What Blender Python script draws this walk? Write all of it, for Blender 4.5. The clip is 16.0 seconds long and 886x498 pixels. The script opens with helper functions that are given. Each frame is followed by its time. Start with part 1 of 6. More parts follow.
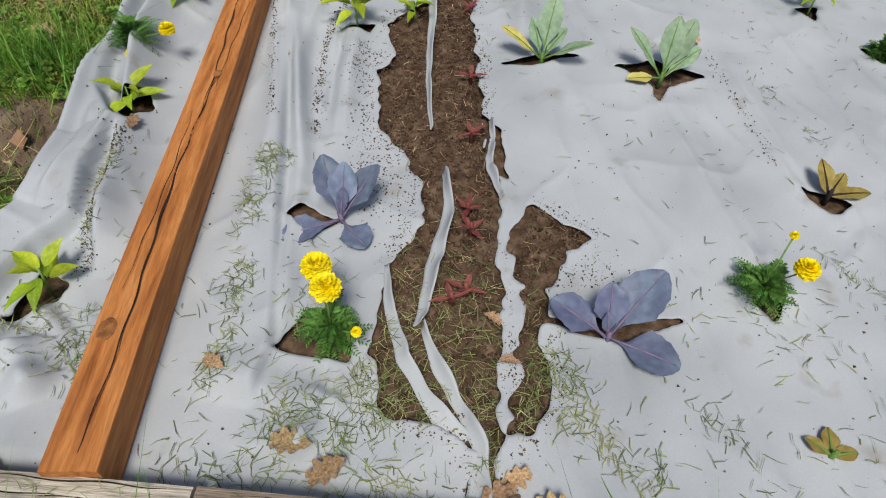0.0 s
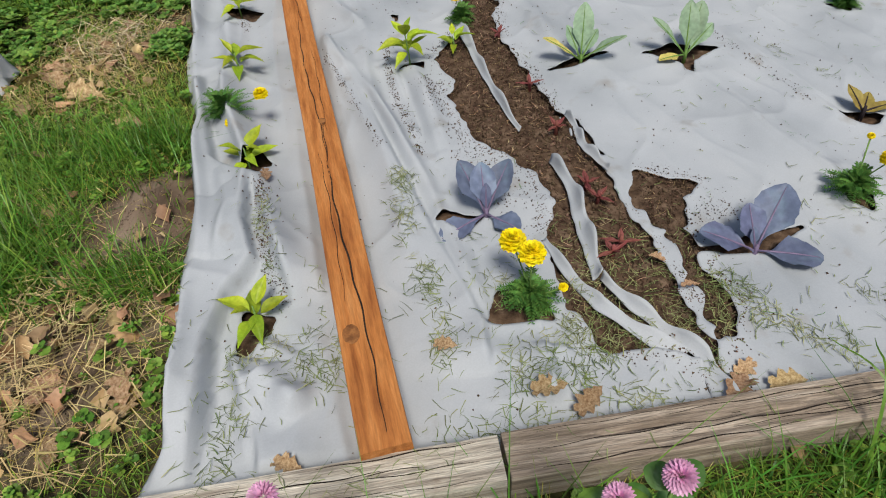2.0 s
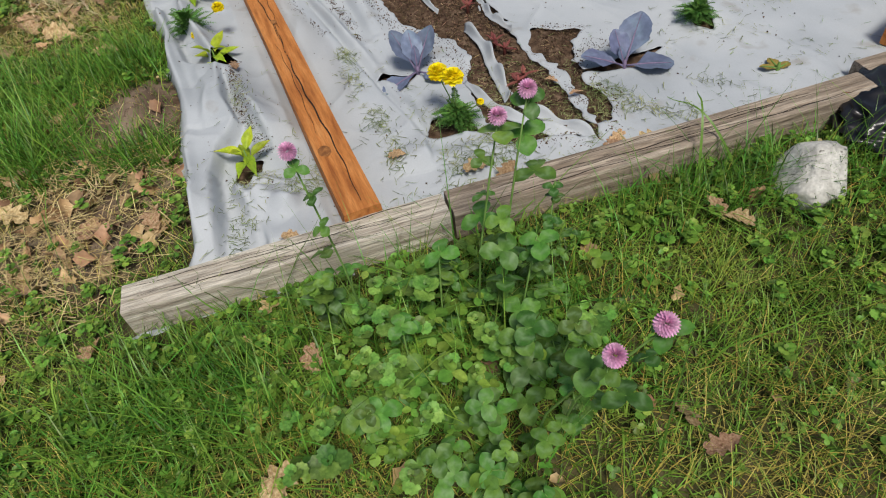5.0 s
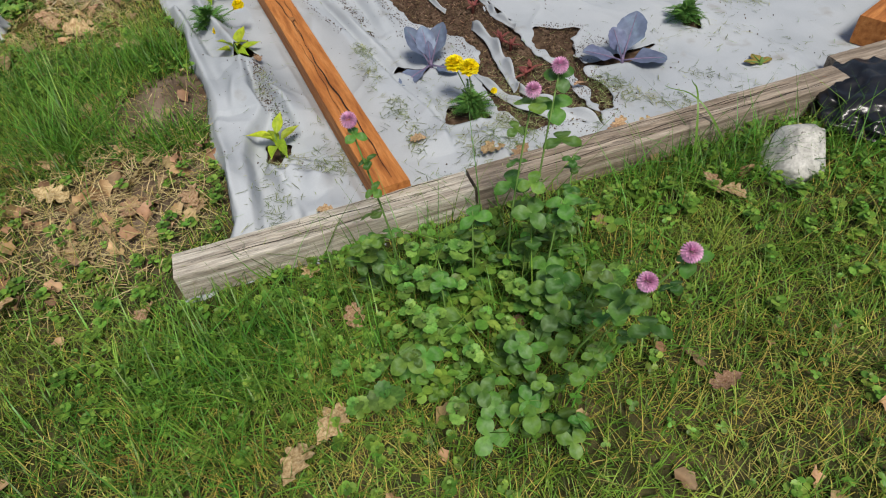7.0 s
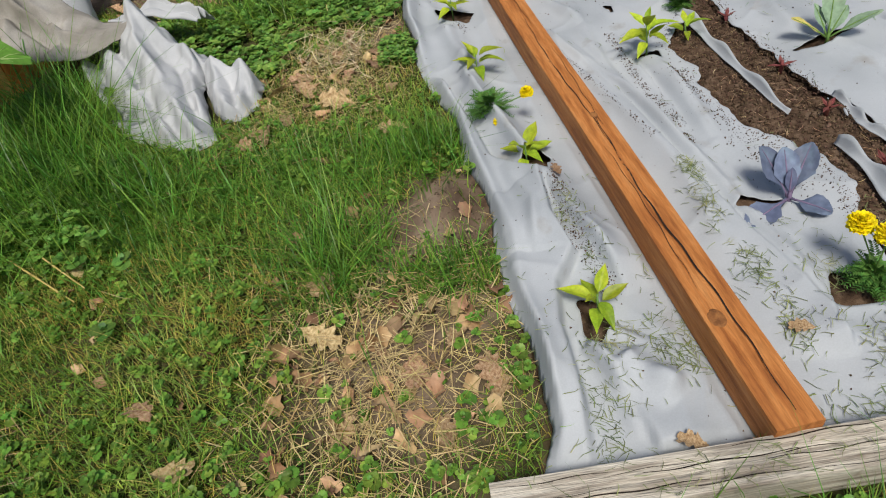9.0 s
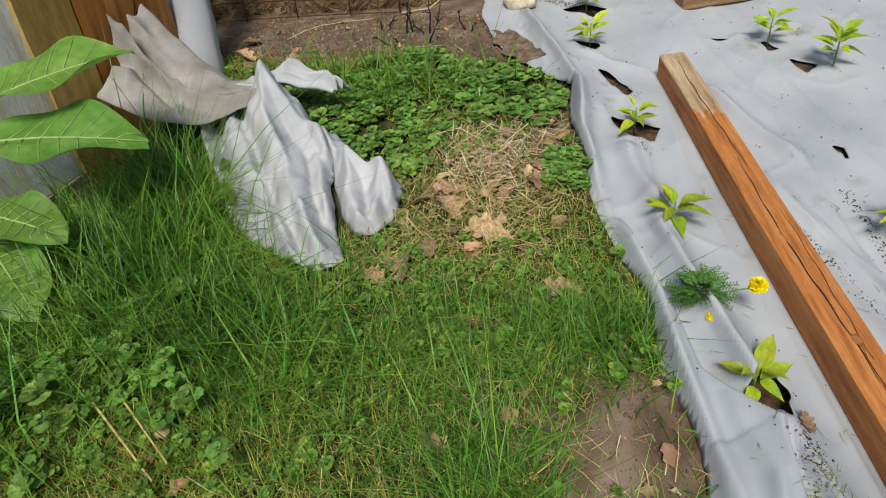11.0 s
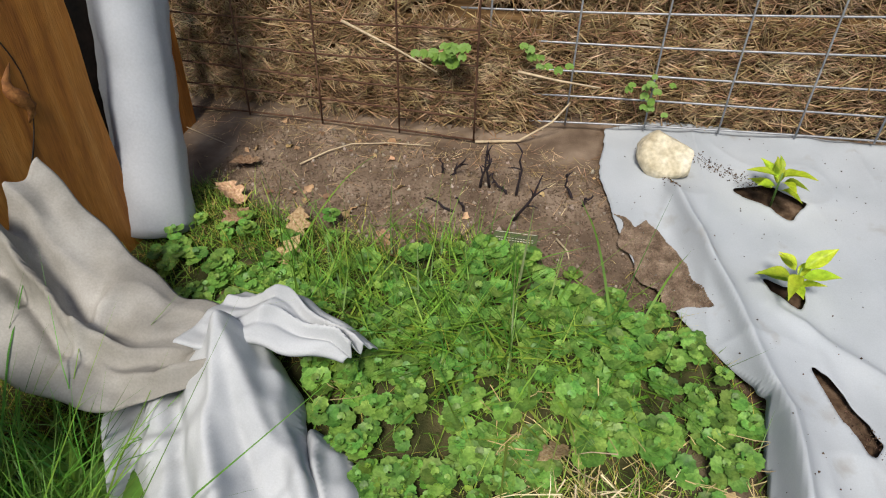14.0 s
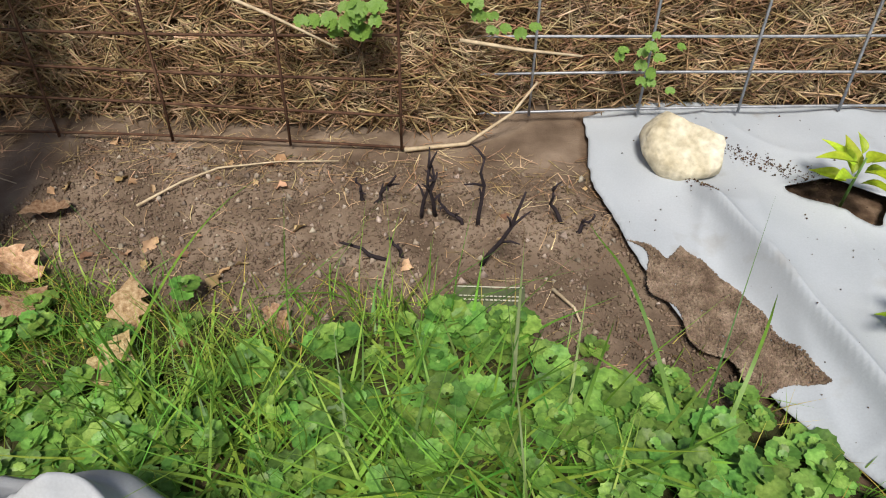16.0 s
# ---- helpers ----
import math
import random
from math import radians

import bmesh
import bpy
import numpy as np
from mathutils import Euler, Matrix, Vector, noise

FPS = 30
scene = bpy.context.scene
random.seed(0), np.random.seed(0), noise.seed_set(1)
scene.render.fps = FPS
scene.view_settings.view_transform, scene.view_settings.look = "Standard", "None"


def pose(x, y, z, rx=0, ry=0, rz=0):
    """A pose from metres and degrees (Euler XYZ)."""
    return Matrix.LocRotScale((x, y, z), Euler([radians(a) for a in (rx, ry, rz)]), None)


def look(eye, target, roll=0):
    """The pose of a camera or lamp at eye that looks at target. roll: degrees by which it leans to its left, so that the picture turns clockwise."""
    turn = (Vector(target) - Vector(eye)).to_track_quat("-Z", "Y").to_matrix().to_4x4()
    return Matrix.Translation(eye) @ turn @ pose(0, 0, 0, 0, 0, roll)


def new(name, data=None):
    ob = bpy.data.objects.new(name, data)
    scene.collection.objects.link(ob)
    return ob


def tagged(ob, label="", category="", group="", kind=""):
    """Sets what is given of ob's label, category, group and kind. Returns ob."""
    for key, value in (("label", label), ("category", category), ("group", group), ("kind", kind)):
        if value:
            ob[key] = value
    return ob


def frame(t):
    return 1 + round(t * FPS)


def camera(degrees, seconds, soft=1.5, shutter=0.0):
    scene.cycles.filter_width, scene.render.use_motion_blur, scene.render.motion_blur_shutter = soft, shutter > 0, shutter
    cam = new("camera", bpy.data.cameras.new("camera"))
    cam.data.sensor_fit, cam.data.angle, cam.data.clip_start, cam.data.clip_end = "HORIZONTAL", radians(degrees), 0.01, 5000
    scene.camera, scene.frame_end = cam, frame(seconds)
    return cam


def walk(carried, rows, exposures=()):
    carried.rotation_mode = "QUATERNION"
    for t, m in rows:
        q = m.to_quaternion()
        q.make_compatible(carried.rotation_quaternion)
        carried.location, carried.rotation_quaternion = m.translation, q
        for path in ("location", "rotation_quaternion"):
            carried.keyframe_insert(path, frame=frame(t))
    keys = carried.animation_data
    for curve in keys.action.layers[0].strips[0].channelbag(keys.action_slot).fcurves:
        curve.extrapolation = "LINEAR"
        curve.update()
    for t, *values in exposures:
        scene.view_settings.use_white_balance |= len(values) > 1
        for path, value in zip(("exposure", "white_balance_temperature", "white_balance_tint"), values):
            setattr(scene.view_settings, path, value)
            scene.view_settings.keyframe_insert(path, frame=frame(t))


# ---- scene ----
cam = camera(70.4, 16.0, soft=1.1)
PATH = [
    (0, (0.593, 0.548, 1.097), (0.36, 1.809, -0.437), 2.3),
    (0.5, (0.497, 0.362, 1.121), (0.338, 1.703, -0.355), 1.5),
    (1, (0.356, 0.321, 1.116), (0.17, 1.696, -0.324), 1.5),
    (1.5, (0.177, 0.331, 1.093), (0.018, 1.716, -0.341), -0.8),
    (2, (0.109, 0.255, 1.104), (0.061, 1.675, -0.304), -4.5),
    (2.5, (0.01, 0.103, 1.109), (0.317, 1.52, -0.269), -3.8),
    (3, (0.039, -0.052, 1.111), (0.343, 1.353, -0.28), -3.3),
    (3.5, (0.083, -0.166, 1.092), (0.231, 1.223, -0.339), -4.8),
    (4, (0.134, -0.243, 1.086), (0.169, 1.118, -0.38), -7.4),
    (4.2, (0.14, -0.26, 1.09), (0.152, 1.092, -0.384), -8.9),
    (6.3, (-0.052, -0.461, 1.156), (0.115, 0.899, -0.301), -6.5),
    (6.5, (-0.056, -0.477, 1.158), (0.105, 0.883, -0.3), -5.9),
    (7, (-0.065, -0.471, 1.168), (0.089, 0.893, -0.287), -6.7),
    (7.5, (-0.113, -0.356, 1.163), (-0.014, 0.994, -0.309), -4.0),
    (8, (-0.174, -0.113, 1.176), (-0.341, 1.277, -0.253), -7.5),
    (8.5, (-0.331, 0.038, 1.176), (-0.581, 1.426, -0.242), -3.7),
    (9, (-0.492, 0.202, 1.222), (-0.759, 1.597, -0.187), -12.7),
    (9.5, (-0.566, 0.475, 1.254), (-0.765, 1.854, -0.181), -11.1),
    (10, (-0.631, 0.653, 1.252), (-1.04, 2.079, -0.089), -12.3),
    (10.2, (-0.673, 0.68, 1.245), (-1.098, 2.1, -0.098), -11.5),
    (12.3, (-1.114, 1.246, 1.418), (-1.618, 2.62, 0.056), -7.7),
    (12.5, (-1.164, 1.352, 1.427), (-1.673, 2.761, 0.103), -9.2),
    (13, (-1.208, 1.633, 1.363), (-1.527, 3.01, -0.052), -3.8),
    (13.5, (-1.227, 1.995, 1.319), (-1.669, 3.335, -0.098), -1.8),
    (14, (-1.321, 2.168, 1.281), (-1.854, 3.467, -0.143), -4.2),
    (14.5, (-1.443, 2.346, 1.188), (-1.794, 3.661, -0.277), -2.3),
    (15, (-1.5, 2.526, 0.995), (-1.693, 3.863, -0.48), -0.7),
    (15.5, (-1.53, 2.65, 0.894), (-1.758, 4.025, -0.541), -0.6),
    (16, (-1.542, 2.68, 0.871), (-1.826, 4.072, -0.537), -2.4),
]
walk(cam, [(t, look(eye, target, roll)) for t, eye, target, roll in PATH],
     exposures=[(0.0, 0.0), (10.0, 0.04), (12.5, 0.05), (13.5, 0.06), (14.0, 0.26), (14.5, 0.36), (15.0, 0.34), (16.0, 0.36)])

# ---- light ----
world = bpy.data.worlds.new("sky")
scene.world = world
world.use_nodes = True
wn = world.node_tree.nodes
sky = wn.new("ShaderNodeTexSky")
sky.sky_type = "NISHITA"
sky.sun_disc = False
SUN_EL, SUN_AZ = radians(60), radians(171)
sky.sun_elevation, sky.sun_rotation = SUN_EL, SUN_AZ
sky.air_density, sky.dust_density = 1.0, 2.5
world.node_tree.links.new(sky.outputs[0], wn["Background"].inputs[0])
wn["Background"].inputs[1].default_value = 0.080
sun = new("sun", bpy.data.lights.new("sun", "SUN"))
sun.data.energy, sun.data.angle, sun.data.color = 3.3, radians(16), (1.0, 0.945, 0.86)
sun_dir = Vector((math.sin(SUN_AZ) * math.cos(SUN_EL), math.cos(SUN_AZ) * math.cos(SUN_EL), math.sin(SUN_EL)))
sun.matrix_world = look(sun_dir * 20, (0, 0, 0))

rng = np.random.default_rng(7)


# ---- materials ----
def surface(name, cols, scale=8.0, rough=0.75, bump=0.3, fine=90.0, stretch=(1, 1, 1), island=0.0, objrand=0.0, spec=0.3, sheer=0.0, metal=0.0, spots=None, grain=0.18, wrinkle=0.0):
    """Noise-driven paint over a ramp of base colours, a second fine noise for grain and relief."""
    m = bpy.data.materials.new(name)
    m.use_nodes = True
    nt = m.node_tree
    n, l = nt.nodes, nt.links
    bsdf = n["Principled BSDF"]
    tc = n.new("ShaderNodeTexCoord")
    mp = n.new("ShaderNodeMapping")
    mp.inputs["Scale"].default_value = stretch
    l.new(tc.outputs["Object"], mp.inputs[0])
    big = n.new("ShaderNodeTexNoise")
    big.inputs["Scale"].default_value, big.inputs["Detail"].default_value = scale, 7
    l.new(mp.outputs[0], big.inputs["Vector"])
    ramp = n.new("ShaderNodeValToRGB")
    els = ramp.color_ramp.elements
    while len(els) < len(cols):
        els.new(0.5)
    for i, c in enumerate(cols):
        els[i].position = 0.28 + 0.44 * i / max(1, len(cols) - 1)
        els[i].color = (*c, 1)
    l.new(big.outputs[0], ramp.inputs[0])
    small = n.new("ShaderNodeTexNoise")
    small.inputs["Scale"].default_value, small.inputs["Detail"].default_value = fine, 5
    l.new(mp.outputs[0], small.inputs["Vector"])
    hsv = n.new("ShaderNodeHueSaturation")
    val = n.new("ShaderNodeMapRange")
    val.inputs["From Min"].default_value, val.inputs["From Max"].default_value = 0.3, 0.7
    val.inputs["To Min"].default_value, val.inputs["To Max"].default_value = 1 - grain, 1 + grain
    l.new(small.outputs[0], val.inputs[0])
    l.new(val.outputs[0], hsv.inputs["Value"])
    l.new(ramp.outputs[0], hsv.inputs["Color"])
    out = hsv.outputs[0]
    if island or objrand:
        src = n.new("ShaderNodeNewGeometry").outputs["Random Per Island"] if island else n.new("ShaderNodeObjectInfo").outputs["Random"]
        amt = island or objrand
        h2 = n.new("ShaderNodeHueSaturation")
        v2 = n.new("ShaderNodeMapRange")
        v2.inputs["To Min"].default_value, v2.inputs["To Max"].default_value = 1 - amt, 1 + amt
        l.new(src, v2.inputs[0])
        hu = n.new("ShaderNodeMapRange")
        hu.inputs["To Min"].default_value, hu.inputs["To Max"].default_value = 0.5 - amt * 0.05, 0.5 + amt * 0.05
        mul = n.new("ShaderNodeMath")
        mul.operation = "MULTIPLY"
        mul.inputs[1].default_value = 7.31
        fr = n.new("ShaderNodeMath")
        fr.operation = "FRACT"
        l.new(src, mul.inputs[0]), l.new(mul.outputs[0], fr.inputs[0]), l.new(fr.outputs[0], hu.inputs[0])
        l.new(v2.outputs[0], h2.inputs["Value"]), l.new(hu.outputs[0], h2.inputs["Hue"]), l.new(out, h2.inputs["Color"])
        out = h2.outputs[0]
    if spots:
        col, sscale, lo, hi = spots
        sp = n.new("ShaderNodeTexNoise")
        sp.inputs["Scale"].default_value, sp.inputs["Detail"].default_value = sscale, 8
        l.new(tc.outputs["Object"], sp.inputs["Vector"])
        fac = n.new("ShaderNodeMapRange")
        fac.inputs["From Min"].default_value, fac.inputs["From Max"].default_value = lo, hi
        l.new(sp.outputs[0], fac.inputs[0])
        mx = n.new("ShaderNodeMix")
        mx.data_type = "RGBA"
        l.new(fac.outputs[0], mx.inputs["Factor"]), l.new(out, mx.inputs["A"])
        mx.inputs["B"].default_value = (*col, 1)
        out = mx.outputs["Result"]
    l.new(out, bsdf.inputs["Base Color"])
    bsdf.inputs["Roughness"].default_value = rough
    bsdf.inputs["Specular IOR Level"].default_value = spec
    bsdf.inputs["Metallic"].default_value = metal
    if bump:
        b = n.new("ShaderNodeBump")
        b.inputs["Strength"].default_value, b.inputs["Distance"].default_value = bump, 0.004
        l.new(small.outputs[0], b.inputs["Height"])
        l.new(b.outputs[0], bsdf.inputs["Normal"])
        if wrinkle:                                 # sharp handling creases of a thin sheet
            wr = n.new("ShaderNodeTexNoise")
            wr.noise_type = "RIDGED_MULTIFRACTAL"
            wr.inputs["Scale"].default_value, wr.inputs["Detail"].default_value = 9.0, 3
            wr.inputs["Distortion"].default_value = 0.6
            l.new(tc.outputs["Object"], wr.inputs["Vector"])
            b2 = n.new("ShaderNodeBump")
            b2.inputs["Strength"].default_value, b2.inputs["Distance"].default_value = wrinkle, 0.012
            l.new(wr.outputs[0], b2.inputs["Height"]), l.new(b2.outputs[0], b.inputs["Normal"])
    if sheer:
        tr = n.new("ShaderNodeBsdfTranslucent")
        l.new(out, tr.inputs[0])
        ms = n.new("ShaderNodeMixShader")
        ms.inputs[0].default_value = sheer
        l.new(bsdf.outputs[0], ms.inputs[1]), l.new(tr.outputs[0], ms.inputs[2])
        l.new(ms.outputs[0], n["Material Output"].inputs[0])
    return m


SOIL_DARK = ((0.042, 0.026, 0.017), (0.098, 0.063, 0.041), (0.18, 0.125, 0.085))
SOIL_PALE = ((0.082, 0.056, 0.038), (0.182, 0.132, 0.093), (0.30, 0.23, 0.17))
# Turf darkened: the shade deep between grass blades is put into its colour.
TURF_SHADED = ((0.018, 0.022, 0.008), (0.045, 0.046, 0.017), (0.10, 0.085, 0.04))
MOWN = ((0.05, 0.085, 0.02), (0.085, 0.14, 0.03), (0.14, 0.18, 0.05))
M_CLOTH = surface("landscape fabric", ((0.325, 0.352, 0.376), (0.40, 0.428, 0.454), (0.455, 0.48, 0.50)), 3.0, 0.85, 0.03, 300, grain=0.04, wrinkle=0.10, spec=0.15, spots=((0.30, 0.29, 0.27), 9.0, 0.62, 0.78))
M_CLOTH_OLD = surface("weathered fabric", ((0.20, 0.188, 0.165), (0.29, 0.276, 0.25), (0.40, 0.385, 0.36)), 7.0, 0.9, 0.08, 200, wrinkle=0.45, spec=0.12, grain=0.08)
M_BEAM = surface("stained timber", ((0.24, 0.075, 0.018), (0.44, 0.165, 0.042), (0.55, 0.24, 0.075)), 9.0, 0.72, 0.35, 70, stretch=(6, 0.5, 6))
M_BEAM_OLD = surface("bleached timber", ((0.22, 0.14, 0.075), (0.42, 0.30, 0.17), (0.55, 0.42, 0.26)), 9.0, 0.8, 0.4, 70, stretch=(6, 0.5, 6))
M_BEAM_BROWN = surface("brown timber", ((0.15, 0.085, 0.04), (0.28, 0.17, 0.085), (0.38, 0.25, 0.14)), 9.0, 0.8, 0.4, 70, stretch=(6, 0.5, 6))
M_GREY = surface("grey weathered timber", ((0.24, 0.20, 0.155), (0.50, 0.45, 0.37), (0.66, 0.62, 0.53)), 11.0, 0.85, 0.9, 60, stretch=(8, 0.35, 8), grain=0.35, spots=((0.20, 0.14, 0.09), 14.0, 0.66, 0.80))
M_GREYB = surface("brown weathered timber", ((0.15, 0.115, 0.085), (0.31, 0.25, 0.19), (0.50, 0.43, 0.35)), 11.0, 0.85, 0.9, 60, stretch=(8, 0.35, 8), grain=0.35)
M_PLANK = surface("orange plank", ((0.22, 0.075, 0.015), (0.40, 0.155, 0.028), (0.52, 0.24, 0.06)), 5.0, 0.6, 0.25, 60, stretch=(5, 5, 0.4))
M_OCHRE = surface("ochre plank", ((0.26, 0.15, 0.035), (0.40, 0.25, 0.06), (0.48, 0.33, 0.11)), 5.0, 0.55, 0.2, 60, stretch=(3, 3, 0.5))
M_WHITE = surface("peeling white plank", ((0.55, 0.45, 0.3), (0.75, 0.72, 0.66), (0.82, 0.81, 0.78)), 6.0, 0.6, 0.2, 60, stretch=(3, 3, 0.5))
# Near-black for open cracks; behind the shed boards it stands for gap shade.
M_GAP = surface("dark crack and gap shade", ((0.012, 0.009, 0.007), (0.03, 0.02, 0.014)), 20, 0.95, 0)
M_SOIL = surface("garden soil", SOIL_DARK, 14, 0.95, 1.0, 120, spec=0.1)
M_CRUMB = surface("soil crumbs", SOIL_DARK, 30, 0.95, 0.5, 150, island=0.5, spec=0.1)
M_PALE_CRUMB = surface("pale soil crumbs", SOIL_PALE, 30, 0.95, 0.5, 150, island=0.28, spec=0.1)
M_PEBBLE = surface("pale pebble", ((0.16, 0.12, 0.09), (0.28, 0.225, 0.175), (0.45, 0.39, 0.32)), 40, 0.85, 0.5, 150, island=0.45, spec=0.2)
M_STRAW = surface("straw", ((0.16, 0.095, 0.045), (0.34, 0.225, 0.115), (0.58, 0.45, 0.28)), 15, 0.7, 0, 50, island=0.55, spec=0.25)
# Packed straw, darker than the stalks: shade between them is in the colour.
M_BALE_SHADE = surface("shaded packed straw", ((0.04, 0.022, 0.010), (0.13, 0.075, 0.032), (0.27, 0.17, 0.08)), 16, 0.9, 1.0, 100, stretch=(0.4, 1, 2.2), spec=0.1)
M_PALESTRAW = surface("bleached straw", ((0.42, 0.32, 0.16), (0.58, 0.48, 0.29), (0.70, 0.62, 0.44)), 12, 0.6, 0, 50, island=0.4)
M_DRYGRASS = surface("dry grass", ((0.33, 0.24, 0.09), (0.46, 0.36, 0.16), (0.58, 0.47, 0.25)), 12, 0.7, 0, 50, island=0.4)
M_BROWNGRASS = surface("tawny grass", ((0.36, 0.27, 0.05), (0.50, 0.41, 0.09), (0.60, 0.54, 0.17)), 6, 0.65, 0, 50, island=0.35, sheer=0.25)
M_GRASS = surface("lawn grass", ((0.11, 0.215, 0.024), (0.175, 0.305, 0.038), (0.29, 0.40, 0.07)), 3.0, 0.45, 0, 50, island=0.55, sheer=0.3, spec=0.35)
M_GRASS_DEEP = surface("tall grass", ((0.07, 0.175, 0.02), (0.12, 0.265, 0.032), (0.20, 0.35, 0.05)), 3.0, 0.42, 0, 50, island=0.55, sheer=0.3, spec=0.35)
M_CLIP = surface("grass clippings", ((0.09, 0.13, 0.04), (0.18, 0.22, 0.075), (0.32, 0.32, 0.15)), 12, 0.7, 0, 50, island=0.45)
M_IVY = surface("ground ivy leaf", ((0.08, 0.185, 0.034), (0.145, 0.285, 0.05), (0.235, 0.39, 0.085)), 40, 0.45, 0.2, 160, island=0.45, sheer=0.25, spec=0.35)
M_CLOVER = surface("clover leaf", ((0.08, 0.18, 0.022), (0.14, 0.265, 0.036), (0.23, 0.36, 0.065)), 20, 0.45, 0.2, 120, island=0.5, sheer=0.25, spec=0.3)
M_CLOVER_O = surface("red clover leaf", ((0.05, 0.14, 0.018), (0.095, 0.21, 0.032), (0.165, 0.30, 0.055)), 25, 0.5, 0.2, 120, objrand=0.45, sheer=0.25, spec=0.3)


def chevron(m, colour):
    """Lays the pale V of clover leaflets, held in the mesh attribute "mark", over a leaf material."""
    n, l = m.node_tree.nodes, m.node_tree.links
    at, mx = n.new("ShaderNodeAttribute"), n.new("ShaderNodeMix")
    at.attribute_name = "mark"
    mx.data_type = "RGBA"
    mx.inputs["B"].default_value = (*colour, 1)
    b = n["Principled BSDF"].inputs["Base Color"]
    l.new(b.links[0].from_socket, mx.inputs["A"]), l.new(at.outputs["Fac"], mx.inputs["Factor"])
    l.new(mx.outputs["Result"], b)


chevron(M_CLOVER_O, (0.26, 0.40, 0.20))
M_DOCK = surface("dock leaf", ((0.09, 0.21, 0.03), (0.16, 0.33, 0.05), (0.26, 0.43, 0.12)), 6, 0.5, 0.5, 40, objrand=0.15, sheer=0.3, spec=0.35)
M_PEPPER = surface("pepper leaf", ((0.22, 0.36, 0.02), (0.38, 0.50, 0.03), (0.58, 0.62, 0.05)), 25, 0.45, 0.2, 120, objrand=0.3, sheer=0.3, spec=0.35)
M_STEM = surface("green stem", ((0.10, 0.20, 0.04), (0.17, 0.28, 0.07)), 30, 0.6, 0.1)
M_CABBAGE = surface("red cabbage leaf", ((0.085, 0.105, 0.185), (0.135, 0.16, 0.25), (0.17, 0.235, 0.31)), 14, 0.5, 0.4, 60, objrand=0.25, spec=0.25)
M_CABSTEM = surface("purple stem", ((0.13, 0.10, 0.17), (0.24, 0.18, 0.28)), 20, 0.6, 0.1)
M_BROC = surface("broccoli leaf", ((0.17, 0.27, 0.17), (0.26, 0.37, 0.24), (0.34, 0.44, 0.30)), 12, 0.6, 0.3, 60, objrand=0.15, spec=0.25)
M_YLEAF = surface("yellowed leaf", ((0.40, 0.33, 0.08), (0.58, 0.50, 0.14), (0.40, 0.36, 0.12)), 12, 0.6, 0.2, 60)
M_OLIVE = surface("withered olive leaf", ((0.16, 0.10, 0.03), (0.28, 0.22, 0.05), (0.36, 0.30, 0.08)), 14, 0.6, 0.2, 60)
M_MARI = surface("marigold petal", ((0.94, 0.74, 0.0), (0.96, 0.81, 0.008), (0.98, 0.85, 0.03)), 30, 0.6, 0, island=0.16, sheer=0.2)
M_MARIGREEN = surface("marigold foliage", ((0.05, 0.135, 0.025), (0.09, 0.21, 0.04), (0.15, 0.29, 0.06)), 12, 0.6, 0, island=0.35, sheer=0.2)
M_PINK = surface("clover floret", ((0.55, 0.24, 0.42), (0.70, 0.38, 0.57), (0.82, 0.56, 0.71)), 30, 0.7, 0, island=0.25, sheer=0.2)
M_RED = surface("red seedling leaf", ((0.12, 0.04, 0.035), (0.22, 0.065, 0.055), (0.30, 0.13, 0.09)), 20, 0.6, 0.2, objrand=0.2)
M_OAK = surface("dry oak leaf", ((0.22, 0.125, 0.06), (0.40, 0.27, 0.145), (0.55, 0.42, 0.26)), 14, 0.7, 0.5, 60, objrand=0.4, sheer=0.12, spec=0.2)
M_LITTER = surface("leaf litter", ((0.20, 0.11, 0.05), (0.36, 0.23, 0.12), (0.52, 0.38, 0.23)), 10, 0.75, 0.3, 60, island=0.45, spec=0.2)
M_ROCK = surface("pale granite", ((0.32, 0.31, 0.28), (0.50, 0.49, 0.45), (0.62, 0.61, 0.57)), 22, 0.8, 0.8, 90, spots=((0.16, 0.15, 0.13), 90, 0.62, 0.72))
M_LIME = surface("buff limestone", ((0.40, 0.34, 0.22), (0.58, 0.52, 0.38), (0.70, 0.66, 0.55)), 18, 0.85, 0.8, 80)
M_BAG = surface("black plastic", ((0.008, 0.008, 0.010), (0.016, 0.016, 0.018)), 8, 0.28, 0.2, 30, spec=0.5)
M_WIRE = surface("galvanised wire", ((0.26, 0.27, 0.29), (0.40, 0.41, 0.43)), 30, 0.5, 0.1, metal=0.6)
M_RUST = surface("rusty wire", ((0.045, 0.022, 0.014), (0.10, 0.05, 0.03), (0.16, 0.09, 0.055)), 30, 0.85, 0.3, metal=0.2)
M_POST = surface("green fence post", ((0.018, 0.032, 0.024), (0.035, 0.055, 0.04)), 15, 0.55, 0.2)
M_TWIG = surface("blackened twig", ((0.016, 0.012, 0.014), (0.04, 0.028, 0.032)), 40, 0.85, 0.3)
M_STICK = surface("pale stick", ((0.42, 0.32, 0.2), (0.60, 0.49, 0.33)), 30, 0.8, 0.2)
M_CANE = surface("yellow cane", ((0.44, 0.33, 0.08), (0.58, 0.47, 0.17)), 20, 0.6, 0.2)
M_CANE_W = surface("white cane", ((0.55, 0.53, 0.45), (0.72, 0.70, 0.63)), 20, 0.5, 0.2)
M_TAG = surface("plant tag green", ((0.06, 0.075, 0.035), (0.11, 0.125, 0.06)), 15, 0.45, 0)
M_TAGP = surface("plant tag pale", ((0.45, 0.43, 0.32), (0.55, 0.54, 0.42)), 15, 0.5, 0)
